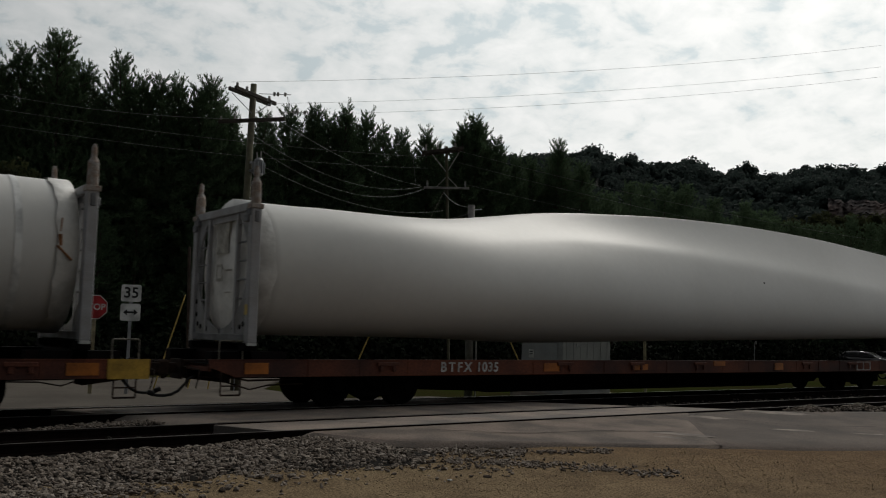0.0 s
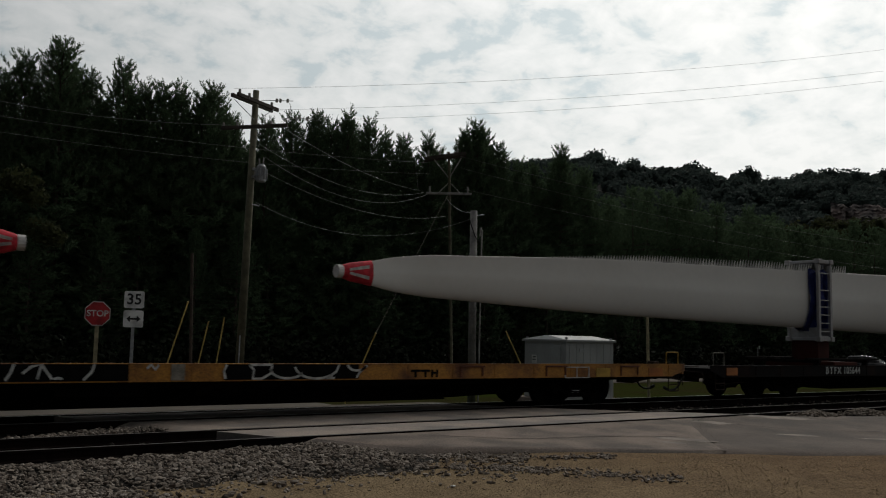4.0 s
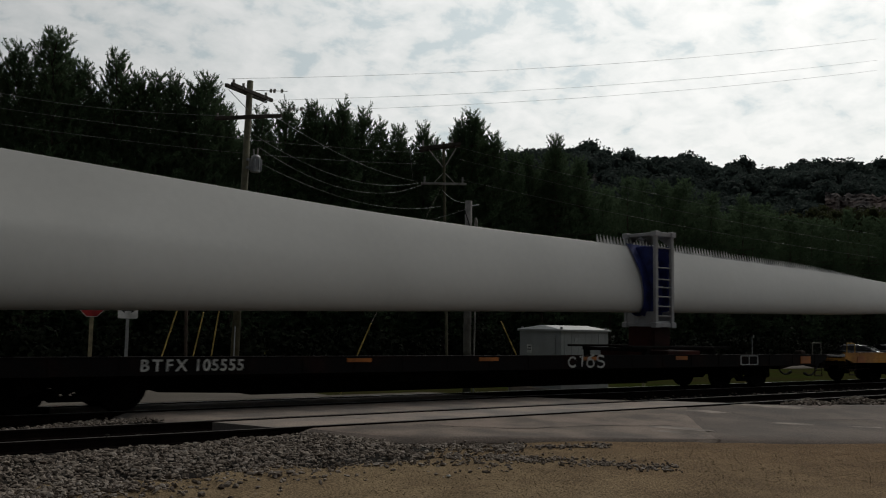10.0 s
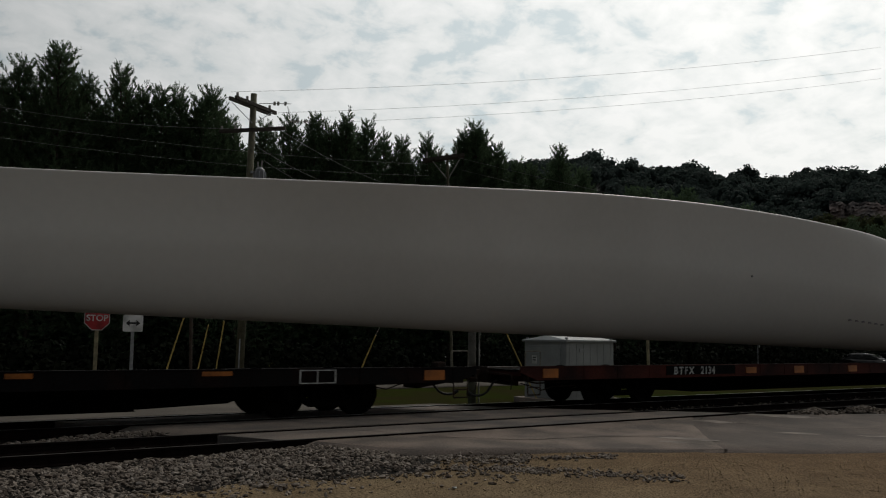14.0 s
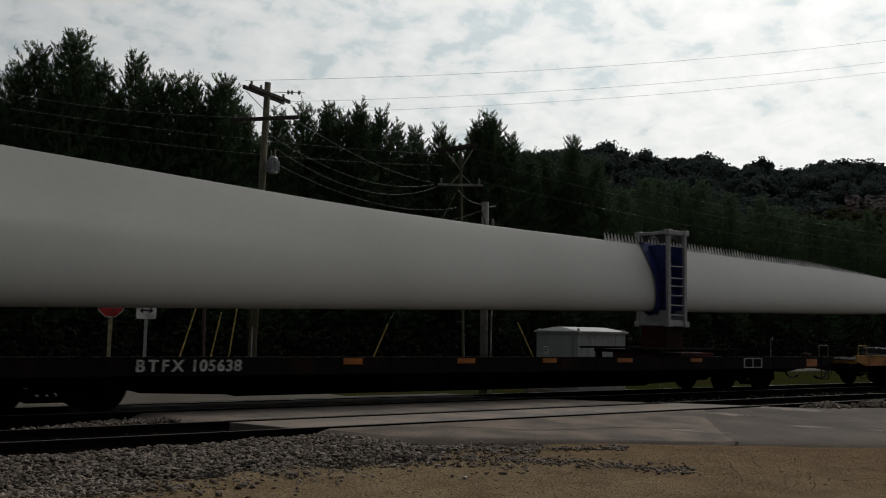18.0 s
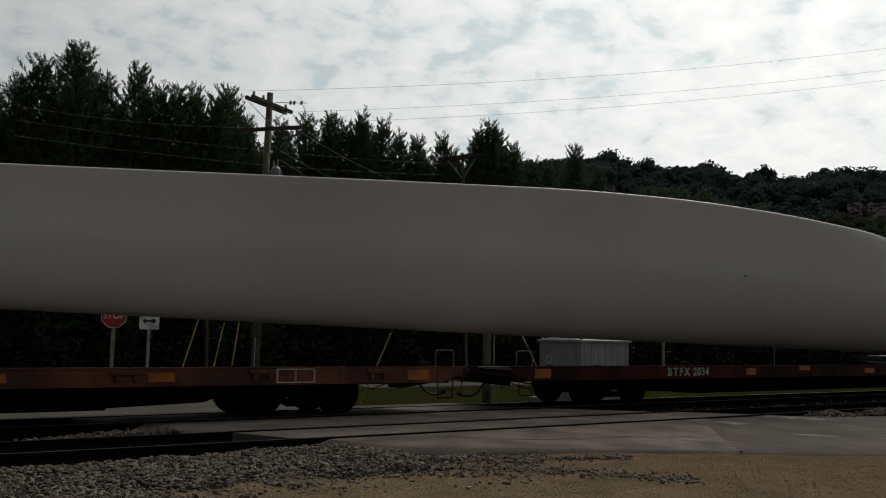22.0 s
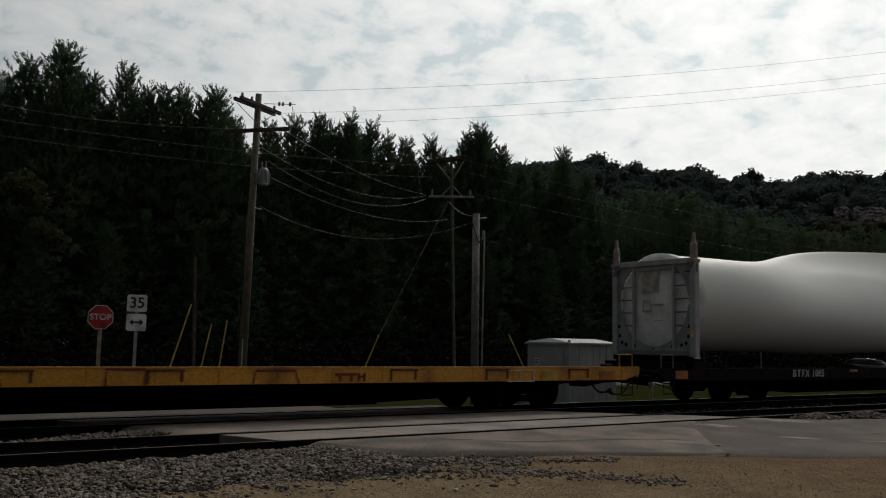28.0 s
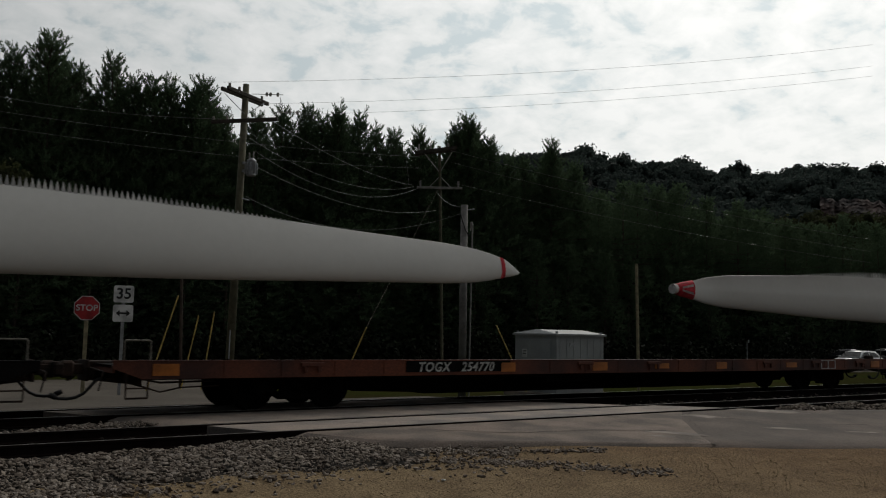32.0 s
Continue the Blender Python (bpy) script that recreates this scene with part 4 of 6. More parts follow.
def build_sign(kind, x, y):
    yaw = -15
    if kind == "stop":
        root = thing("stop_sign", None, "red octagonal stop sign on a wooden post", "road sign", pose(x, y, -0.6, 0, 0, yaw))
        part("post", boxes("post", M_WOODPOST, (-0.06, 0.06, 0.02, 0.12, 0, 2.75), bevel=0.01), root)
        for nm, r, m, yy, lab in (("border", 0.412, M_SIGNW, 0.0, "white edge"), ("plate", 0.385, M_SIGNR, -0.008, "red octagon")):
            bm = bmesh.new()
            f = [bm.verts.new((r * math.cos(radians(22.5 + 45 * i)), yy, 2.8 + r * math.sin(radians(22.5 + 45 * i)))) for i in range(8)]
            g = [bm.verts.new((v.co.x, yy + 0.006, v.co.z)) for v in f]
            bm.faces.new(f)
            bm.faces.new(g[::-1])
            for i in range(8):
                bm.faces.new((f[i], g[i], g[(i + 1) % 8], f[(i + 1) % 8]))
            bmesh.ops.recalc_face_normals(bm, faces=bm.faces)
            part(nm, mesh_of(nm, bm, m), root, None, lab)
        part("lettering", lettering("lettering", "STOP", 0.27, M_SIGNW, 0.003), root, pose(0, -0.012, 2.8, 90, 0, 0), "white word STOP")
    else:
        root = thing("route_sign", None, "white route 35 sign over a double arrow plate", "road sign", pose(x, y, -0.6, 0, 0, yaw))
        part("post", boxes("post", M_METAL, (-0.05, 0.05, 0.012, 0.06, 0, 3.3), bevel=0.006), root)
        for nm, z in (("route_plate", 3.27), ("arrow_plate", 2.66)):
            bm = bmesh.new()
            w = 0.305
            hgt = 0.27
            vs = [(sx * (w - 0.05), 0, z + sz * hgt) for sx, sz in ((-1, -1), (1, -1), (1, 1), (-1, 1))]
            c = []
            for cx, cz, a0 in ((w - .06, -hgt + .06, -90), (w - .06, hgt - .06, 0), (-w + .06, hgt - .06, 90), (-w + .06, -hgt + .06, 180)):
                for q in range(5):
                    a = radians(a0 + 22.5 * q)
                    c.append((cx + .06 * math.cos(a), z + cz + .06 * math.sin(a)))
            f = [bm.verts.new((px, 0, pz)) for px, pz in c]
            g = [bm.verts.new((px, 0.006, pz)) for px, pz in c]
            bm.faces.new(f)
            bm.faces.new(g[::-1])
            for i in range(len(f)):
                bm.faces.new((f[i], g[i], g[(i + 1) % len(f)], f[(i + 1) % len(f)]))
            bmesh.ops.recalc_face_normals(bm, faces=bm.faces)
            pl = part(nm, mesh_of(nm, bm, M_SIGNW), root)
            if nm == "route_plate":
                part("number", lettering("number", "35", 0.47, M_SIGNB, 0.003), pl, pose(0, -0.004, z, 90, 0, 0), "black number 35")
            else:
                bm = bmesh.new()
                for pts in (((-0.22, 0), (-0.10, 0.10), (-0.10, -0.10)), ((0.22, 0), (0.10, -0.10), (0.10, 0.10)), ((-0.12, -0.03), (0.12, -0.03), (0.12, 0.03), (-0.12, 0.03))):
                    bm.faces.new([bm.verts.new((px, -0.004, z + pz)) for px, pz in pts])
                part("double_arrow", mesh_of("double_arrow", bm, M_SIGNB), pl, None, "black double-headed arrow")


def build_cabinet():
    root = thing("signal_cabinet", None, "grey aluminium railway signal cabinet on a concrete pad", "signal cabinet", CABINET)
    part("shell", boxes("shell", M_BOX, (-1.20, 1.20, -1.12, 1.12, 0.18, 2.24), bevel=0.02), root)
    # low hipped lid that overhangs
    bm = bmesh.new()
    lo = [bm.verts.new(v) for v in ((-1.27, -1.19, 2.22), (1.27, -1.19, 2.22), (1.27, 1.19, 2.22), (-1.27, 1.19, 2.22))]
    mi = [bm.verts.new(v) for v in ((-1.27, -1.19, 2.29), (1.27, -1.19, 2.29), (1.27, 1.19, 2.29), (-1.27, 1.19, 2.29))]
    hi = [bm.verts.new(v) for v in ((-1.1, -0.1, 2.44), (1.1, -0.1, 2.44), (1.1, 0.1, 2.44), (-1.1, 0.1, 2.44))]
    bm.faces.new(lo[::-1])
    bm.faces.new(hi)
    for i in range(4):
        j = (i + 1) % 4
        bm.faces.new((lo[i], lo[j], mi[j], mi[i]))
        bm.faces.new((mi[i], mi[j], hi[j], hi[i]))
    part("lid", mesh_of("lid", bm, M_BOX), root)
    door = part("door", boxes("door", M_BOX, (-1.225, -1.20, -0.85, 0.85, 0.32, 2.08), bevel=0.006), root)
    part("handle", boxes("handle", M_METAL, (-1.26, -1.225, 0.55, 0.6, 1.1, 1.35)), door)
    part("notice", boxes("notice", M_SIGNW, (-1.232, -1.226, 0.40, 0.66, 1.42, 1.72)), door, None, "small white notice")
    part("notice_text", boxes("notice_text", M_SIGNB, (-1.236, -1.233, 0.44, 0.62, 1.62, 1.66), (-1.236, -1.233, 0.44, 0.62, 1.53, 1.57)), door)
    eye = rods("lifting_eye", M_METAL, ((0, 0, 2.28), (0, 0, 2.38), 0.05))
    for x in (-1.12, 1.12):
        for y in (-1.05, 1.05):
            part("lifting_eye", eye, root, pose(x, y, 0))
    rib = boxes("rib", M_BOX, (-0.012, 0.012, -1.132, -1.12, 0.25, 2.15))
    for i in range(7):
        part("rib", rib, root, pose(-1.02 + i * 0.34, 0, 0))
    part("vent", boxes("vent", M_METAL, (-0.55, -0.3, -1.14, -1.12, 1.85, 1.98)), root)
    part("pad", boxes("pad", M_CONC, (-1.5, 1.5, -1.4, 1.4, -0.1, 0.18), bevel=0.02), root, None, "pale concrete pad")


def marker(name, a, b, r, material, label, cat):
    return thing(name, rods(name, material, (a, b, r), n=8), label, cat)


# ---------------------------------------------------------------- the train
# Car space: x = 0 at the leading truck, to +x the rear; y = 0 on the track's centre line; z = 0 at the rail tops.
TRUCKS, FRONT, REAR = 19.75, -3.72, 23.47     # truck spacing and the two ends of the body
SIDE = 1.42
AHEAD = 0.55
SILL_Z = 0.22
_cache = {}


def cached(key, make):
    if key not in _cache:
        _cache[key] = make()
    return _cache[key]


def wheel_mesh():
    bm = bmesh.new()
    n = 28
    prof = [(0.0, -0.03), (0.13, -0.05), (0.14, 0.0), (0.39, 0.01), (0.41, -0.03), (0.475, -0.035), (0.48, 0.075), (0.51, 0.085), (0.51, 0.11), (0.41, 0.11), (0.34, 0.06), (0.14, 0.05), (0.0, 0.08)]
    rings = []
    for r, y in prof:
        rings.append([bm.verts.new((r * math.cos(6.2832 * i / n), y, r * math.sin(6.2832 * i / n))) for i in range(n)] if r else [bm.verts.new((0, y, 0))])
    for a, b in zip(rings, rings[1:]):
        for i in range(n):
            j = (i + 1) % n
            if len(a) == 1:
                bm.faces.new((a[0], b[i], b[j]))
            elif len(b) == 1:
                bm.faces.new((a[i], a[j], b[0]))
            else:
                bm.faces.new((a[i], a[j], b[j], b[i]))
    bmesh.ops.recalc_face_normals(bm, faces=bm.faces)
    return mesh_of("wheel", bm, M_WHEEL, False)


def sideframe_mesh():
    bm = bmesh.new()
    # cast side frame: top chord, sloping tension members, bolster opening, journal ends
    box(bm, -0.75, 0.75, -0.07, 0.07, 0.62, 0.74, bevel=0.02)
    box(bm, -0.45, 0.45, -0.07, 0.07, 0.22, 0.33, bevel=0.02)
    for s in (-1, 1):
        box(bm, s * 0.89 - 0.17, s * 0.89 + 0.17, -0.09, 0.09, 0.36, 0.66, bevel=0.03)
        rod(bm, (s * 0.40, 0, 0.28), (s * 0.80, 0, 0.50), 0.075, n=6)
        box(bm, s * 0.33 - 0.06, s * 0.33 + 0.06, -0.07, 0.07, 0.28, 0.70, bevel=0.015)
        rod(bm, (s * 0.89, -0.13, 0.42), (s * 0.89, 0.05, 0.42), 0.11, n=10)
    for s in (-0.16, 0, 0.16):
        for k in range(5):
            rod(bm, (s, -0.03, 0.34 + 0.055 * k), (s, -0.03, 0.37 + 0.055 * k), 0.065, n=8)
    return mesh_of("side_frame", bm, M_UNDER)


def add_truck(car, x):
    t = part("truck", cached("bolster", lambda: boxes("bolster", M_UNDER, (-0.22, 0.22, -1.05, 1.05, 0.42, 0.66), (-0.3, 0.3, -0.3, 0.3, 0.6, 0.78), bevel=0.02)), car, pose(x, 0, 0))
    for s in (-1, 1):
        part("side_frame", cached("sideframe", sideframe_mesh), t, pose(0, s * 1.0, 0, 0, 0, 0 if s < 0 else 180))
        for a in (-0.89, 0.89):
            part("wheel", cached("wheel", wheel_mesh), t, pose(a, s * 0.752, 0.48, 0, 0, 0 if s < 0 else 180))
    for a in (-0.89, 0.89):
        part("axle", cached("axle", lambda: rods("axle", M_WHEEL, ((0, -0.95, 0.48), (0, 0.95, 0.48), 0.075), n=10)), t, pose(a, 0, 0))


def body_mesh(material, low=0.70, lip=1.03):
    bm = bmesh.new()
    for s in (-1, 1):
        y = s * SIDE
        # channel side sill with flanges, its ends cut back on the slant
        top = lip if s < 0 else 0.925
        prof = ((FRONT + 0.5, low), (REAR - 0.5, low), (REAR, 0.88), (REAR, top - 0.01), (FRONT, top - 0.01), (FRONT, 0.88))
        a = [bm.verts.new((px, y, pz)) for px, pz in prof]
        b = [bm.verts.new((px, y - s * 0.02, pz)) for px, pz in prof]
        bm.faces.new(a)
        bm.faces.new(b[::-1])
        for q in range(6):
            bm.faces.new((a[q], b[q], b[(q + 1) % 6], a[(q + 1) % 6]))
        box(bm, FRONT + 0.5, REAR - 0.5, min(y + s * 0.006, y - s * 0.11), max(y + s * 0.006, y - s * 0.11), low - 0.015, low)
        box(bm, FRONT, REAR, min(y + s * 0.012, y - s * 0.1), max(y + s * 0.012, y - s * 0.1), top - 0.018, top)
        for i in range(22):
            x = FRONT + 0.9 + i * 1.22
            box(bm, x - 0.012, x + 0.012, min(y + s * .012, y), max(y + s * .012, y), low + 0.02, top - 0.02)
    bmesh.ops.recalc_face_normals(bm, faces=bm.faces)
    for x in (FRONT, REAR - 0.06):
        box(bm, x, x + 0.06, -SIDE + 0.04, SIDE - 0.04, 0.80, 0.935)
    for i in range(9):
        x = FRONT + 2.6 + i * 2.75
        box(bm, x - 0.08, x + 0.08, -SIDE + 0.1, SIDE - 0.1, 0.80, 0.89)
    return mesh_of("deck_body", bm, material)


def sill_mesh():
    """Fish-bellied centre sill, deepest between the trucks."""
    bm = bmesh.new()
    st = ((FRONT, 0.62), (1.0, 0.58), (1.9, SILL_Z + 0.08), (4.2, SILL_Z), (TRUCKS - 4.2, SILL_Z), (TRUCKS - 1.9, SILL_Z + 0.08), (TRUCKS - 1.0, 0.58), (REAR, 0.62))
    for y0, y1 in ((-0.36, -0.30), (0.30, 0.36)):
        lo = [[bm.verts.new((x, y, z)) for x, z in st] for y in (y0, y1)]
        hi = [[bm.verts.new((x, y, 0.89)) for x, z in st] for y in (y0, y1)]
        for i in range(len(st) - 1):
            bm.faces.new((lo[0][i], lo[0][i + 1], hi[0][i + 1], hi[0][i]))
            bm.faces.new((lo[1][i + 1], lo[1][i], hi[1][i], hi[1][i + 1]))
            bm.faces.new((lo[0][i + 1], lo[0][i], lo[1][i], lo[1][i + 1]))
    box(bm, 3.8, TRUCKS - 3.8, -0.45, 0.45, SILL_Z - 0.015, SILL_Z + 0.015)
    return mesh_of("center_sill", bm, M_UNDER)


def coupler_mesh():
    """Knuckle coupler: shank, head, guard arm, knuckle and pin."""
    bm = bmesh.new()
    box(bm, -0.52, 0.1, -0.09, 0.09, 0.72, 0.92, bevel=0.02)
    box(bm, -0.58, -0.34, -0.19, 0.05, 0.66, 0.98, bevel=0.04)
    box(bm, -0.70, -0.52, -0.21, -0.12, 0.70, 0.94, bevel=0.03)
    rod(bm, (-0.54, 0.10, 0.68), (-0.54, 0.10, 0.96), 0.075, n=10)
    rod(bm, (-0.40, 0.0, 0.60), (-0.40, 0.0, 0.68), 0.04, n=8)
    return mesh_of("coupler", bm, M_GEAR)


def lever_mesh():
    """Uncoupling lever across the end, bent down at the near side."""
    bm = bmesh.new()
    tube(bm, [(-0.36, 0.0, 0.62), (-0.20, -0.12, 0.80), (-0.10, -0.3, 0.86), (-0.10, -1.20, 0.82), (-0.14, -1.28, 0.74), (-0.20, -1.30, 0.48)], 0.014, n=6)
    return mesh_of("uncoupling_lever", bm, M_GEAR)


def draft_sill_mesh():
    """The tapered stub of the centre sill, with its striker plate, that carries the coupler."""
    bm = bmesh.new()
    a = [bm.verts.new(v) for v in ((0.9, -0.30, 0.50), (0.9, 0.30, 0.50), (0.9, 0.30, 0.97), (0.9, -0.30, 0.97))]
    b = [bm.verts.new(v) for v in ((-0.10, -0.20, 0.62), (-0.10, 0.20, 0.62), (-0.10, 0.20, 0.97), (-0.10, -0.20, 0.97))]
    bm.faces.new(a)
    bm.faces.new(b[::-1])
    for q in range(4):
        bm.faces.new((a[q], b[q], b[(q + 1) % 4], a[(q + 1) % 4]))
    bmesh.ops.recalc_face_normals(bm, faces=bm.faces)
    box(bm, -0.16, -0.10, -0.30, 0.30, 0.60, 1.0, bevel=0.01)
    box(bm, 0.25, 0.45, -1.25, 1.25, 0.66, 0.80, bevel=0.01)
    return mesh_of("draft_sill", bm, M_GEAR)


def hose_mesh():
    bm = bmesh.new()
    pts = [(0.10, 0, 0.66), (0.0, 0, 0.62), (-0.10, -0.01, 0.50), (-0.22, -0.02, 0.38), (-0.36, -0.02, 0.31), (-0.50, -0.02, 0.29), (-0.66, -0.02, 0.30), (-0.72, -0.02, 0.33)]
    tube(bm, pts, 0.030, n=8)
    rod(bm, (-0.70, -0.02, 0.32), (-0.82, -0.02, 0.37), 0.05, n=8)
    return mesh_of("air_hose", bm, M_RUBBER, True)


def trainline_mesh():
    """Brake pipe and rods that run out to the end of the car below the sill."""
    bm = bmesh.new()
    tube(bm, [(2.2, 0, 0.60), (1.1, 0, 0.58), (0.8, 0.05, 0.64), (0.1, 0.08, 0.66)], 0.022, n=6)
    tube(bm, [(2.2, -0.25, 0.52), (1.4, -0.28, 0.50), (1.0, -0.30, 0.42), (0.7, -0.28, 0.52), (0.4, -0.2, 0.60)], 0.016, n=6)
    return mesh_of("brake_rod", bm, M_GEAR)


def step_mesh():
    bm = bmesh.new()
    for x in (-0.2, 0.2):
        rod(bm, (x, 0, 0.90), (x, 0, 0.34), 0.016, n=6)
    rod(bm, (-0.2, 0, 0.34), (0.2, 0, 0.34), 0.018, n=6)
    rod(bm, (-0.2, 0, 0.52), (0.2, 0, 0.52), 0.014, n=6)
    return mesh_of("sill_step", bm, M_GEAR)


def rail_mesh(material):
    bm = bmesh.new()
    tube(bm, [(-0.24, 0, 1.01), (-0.24, 0, 1.37), (-0.22, 0, 1.39), (0.22, 0, 1.39), (0.24, 0, 1.37), (0.24, 0, 1.01)], 0.017, n=8)
    return mesh_of("end_handrail", bm, material)


def panel_mesh(w, h, m, z=0.855):
    return cached(("panel", w, h, m.name, z), lambda: boxes("panel", m, (-w / 2, w / 2, -0.016, 0.0, z - h / 2, z + h / 2)))


PAINT = {"black": (M_BLACKCAR, "black"), "rust": (M_RUSTCAR, "rust-red"), "orange": (M_ORANGECAR, "faded orange-brown"), "yellow": (M_YELLOWCAR, "yellow"), "old": (M_OLDYELLOW, "weathered yellow")}
GRAF = {}


def scrawl(points_list, r, material):
    """Spray-painted strokes: flat bands along hand-drawn lines."""
    verts, faces = [], []
    for pts in points_list:
        v = [Vector((x, 0, z)) for x, z in pts]
        for i, p in enumerate(v):
            d = (v[min(i + 1, len(v) - 1)] - v[max(i - 1, 0)]).normalized()
            n = Vector((-d.z, 0, d.x)) * r
            verts += [(p - n)[:], (p + n)[:]]
            if i:
                k = len(verts)
                faces.append((k - 4, k - 2, k - 1, k - 3))
    return pydata("spray_paint", verts, faces, material)


def arc(cx, cz, rx, rz, a0, a1, n=9):
    return [(cx + rx * math.cos(radians(a0 + (a1 - a0) * i / n)), cz + rz * math.sin(radians(a0 + (a1 - a0) * i / n))) for i in range(n + 1)]


def make_car(i, paint, marks, number, mark_x, patches, extra=""):
    material, word = PAINT[paint]
    spacer = paint in ("yellow", "old")
    label = f"{word} railway flatcar " + ("running empty under the blade tips" if spacer else "carrying part of a wind turbine blade")
    car = thing("flatcar", None, label, "flatcar", pose(TRAIN[0][1] + i * PITCH + AHEAD, TRACK_Y, 0), "flatcars of the train")
    part("deck_body", cached(("body", paint), lambda: body_mesh(material, 0.75 if spacer else 0.70, 1.075 if spacer else 1.03)), car)
    part("deck", cached("deck", lambda: boxes("deck", M_DECK, (FRONT, REAR, -SIDE + 0.10, SIDE - 0.10, 0.89, 0.94))), car, None, "worn steel deck plates with the blade's shade in their colour")
    part("center_sill", cached("sill", sill_mesh), car)
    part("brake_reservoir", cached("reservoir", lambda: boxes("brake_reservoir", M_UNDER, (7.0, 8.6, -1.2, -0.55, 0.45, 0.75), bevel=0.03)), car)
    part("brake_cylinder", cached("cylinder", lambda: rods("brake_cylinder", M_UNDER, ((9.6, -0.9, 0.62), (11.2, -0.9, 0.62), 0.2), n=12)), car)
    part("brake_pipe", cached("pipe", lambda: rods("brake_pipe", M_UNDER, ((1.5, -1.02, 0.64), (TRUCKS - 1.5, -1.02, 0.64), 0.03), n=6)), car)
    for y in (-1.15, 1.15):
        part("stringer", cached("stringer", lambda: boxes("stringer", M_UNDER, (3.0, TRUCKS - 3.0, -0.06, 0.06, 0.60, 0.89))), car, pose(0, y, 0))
    add_truck(car, {18: 0.75, 8: 0.4, 9: 0.4}.get(i, 0.18))
    add_truck(car, TRUCKS + 0.05)
    for x, turn, side in ((FRONT, 0, 1), (REAR, 180, -1)):
        part("draft_sill", cached("draft", draft_sill_mesh), car, pose(x, 0, 0, 0, 0, turn))
        part("coupler", cached("coupler", coupler_mesh), car, pose(x, 0, 0, 0, 0, turn))
        part("uncoupling_lever", cached(("lever", side), lever_mesh), car, pose(x, 0, 0) if side > 0 else pose(x + 0.25, 0, 0))
        part("air_hose", cached("hose", hose_mesh), car, pose(x, -0.40 * side, 0, 0, 0, turn))
        part("brake_rod", cached("trainline", trainline_mesh), car, pose(x, -0.75 if side > 0 else 0.6, 0, 0, 0, turn))
    for x in (FRONT + 0.45, REAR - 0.45):
        part("sill_step", cached("step", step_mesh), car, pose(x, -SIDE + 0.02, 0))
        part("end_handrail", cached(("rail", spacer), lambda: rail_mesh(M_PATCHY if spacer else M_GRAB)), car, pose(x, -SIDE + 0.06, 0))
    part("handbrake", cached("handbrake", lambda: boxes("handbrake", M_GEAR, (-0.14, 0.14, -0.12, 0.12, 0.94, 1.14), bevel=0.03)), car, pose(REAR - 0.75, -0.95, 0), "low rusty handbrake housing")
    part("center_plate", cached("cplate", lambda: boxes("center_plate", M_UNDER, (-1.5, 1.5, -1.1, 1.1, 0.66, 0.96))), car, pose(TRUCKS, 0, 0))
    # reflective panels along the sill
    for x, w, h, m in patches:
        part("reflector_panel", panel_mesh(w, h, m, 0.945 if h < 0.14 else 0.855), car, pose(x, -SIDE, 0))
    part("data_panel", cached("datapanel", lambda: boxes("data_panel", M_WHITEP, (-0.42, 0.42, -0.018, 0, 0.98, 1.0), (-0.42, 0.42, -0.018, 0, 0.72, 0.74), (-0.42, -0.39, -0.018, 0, 0.74, 0.98), (0.39, 0.42, -0.018, 0, 0.74, 0.98), (-0.02, 0.0, -0.018, 0, 0.74, 0.98))), car, pose(TRUCKS - 0.4, -SIDE, 0), "white-framed data panel")
    if marks:
        sp = 1.12
        if marks[1]:
            part("patch", boxes("patch", M_BLACKP, (mark_x - 0.30, mark_x + (2.9 if i == 2 else 2.70), -SIDE - 0.014, -SIDE, 0.76, 1.06 if spacer else 1.01)), car, None, "black painted patch behind the lettering")
        size = 0.29 if marks[1] else 0.305
        slant = 0.25 if marks[0] == "TOGX" else 0.04
        me = lettering("reporting_mark", marks[0], size, M_WHITEP, 0.003, "LEFT", slant, sp if marks[0] == "TOGX" else 1.38)
        part("reporting_mark", me, car, pose(mark_x, -SIDE - 0.018, 0.86, 90, 0, 0), "white reporting mark")
        gap = 0.28 if marks[1] else 0.02 if number == "105633" else 0.12
        wide = max(v.co.x for v in me.vertices)
        part("car_number", lettering("car_number", number, size, M_WHITEP, 0.003, "LEFT", slant, sp), car, pose(mark_x + wide + gap, -SIDE - 0.018, 0.86, 90, 0, 0), "white car number")
    if spacer or paint == "orange":
        if spacer:
            pocket = cached("rustpocket", lambda: boxes("stake_pocket", M_RUSTSTAIN, (-0.36, 0.36, -0.03, 0, 0.99, 1.03), (-0.35, -0.30, -0.022, 0, 0.77, 0.99), (0.28, 0.33, -0.022, 0, 0.80, 0.99), bevel=0.004))
        else:
            pocket = cached(("pocket", paint), lambda: boxes("stake_pocket", material, (-0.27, 0.27, -0.05, 0, 0.90, 0.98), (-0.20, -0.12, -0.045, 0, 0.78, 0.90), (0.12, 0.20, -0.045, 0, 0.78, 0.90), bevel=0.008))
        for k in range(9):
            x = 0.3 + 2.62 * k
            if abs(x - mark_x - 1.2) > 1.7 and abs(x - 13.5) > 0.9 and not (extra == "graffiti" and 4.8 < x < 13.2):
                part("stake_pocket", pocket, car, pose(x, -SIDE, 0))
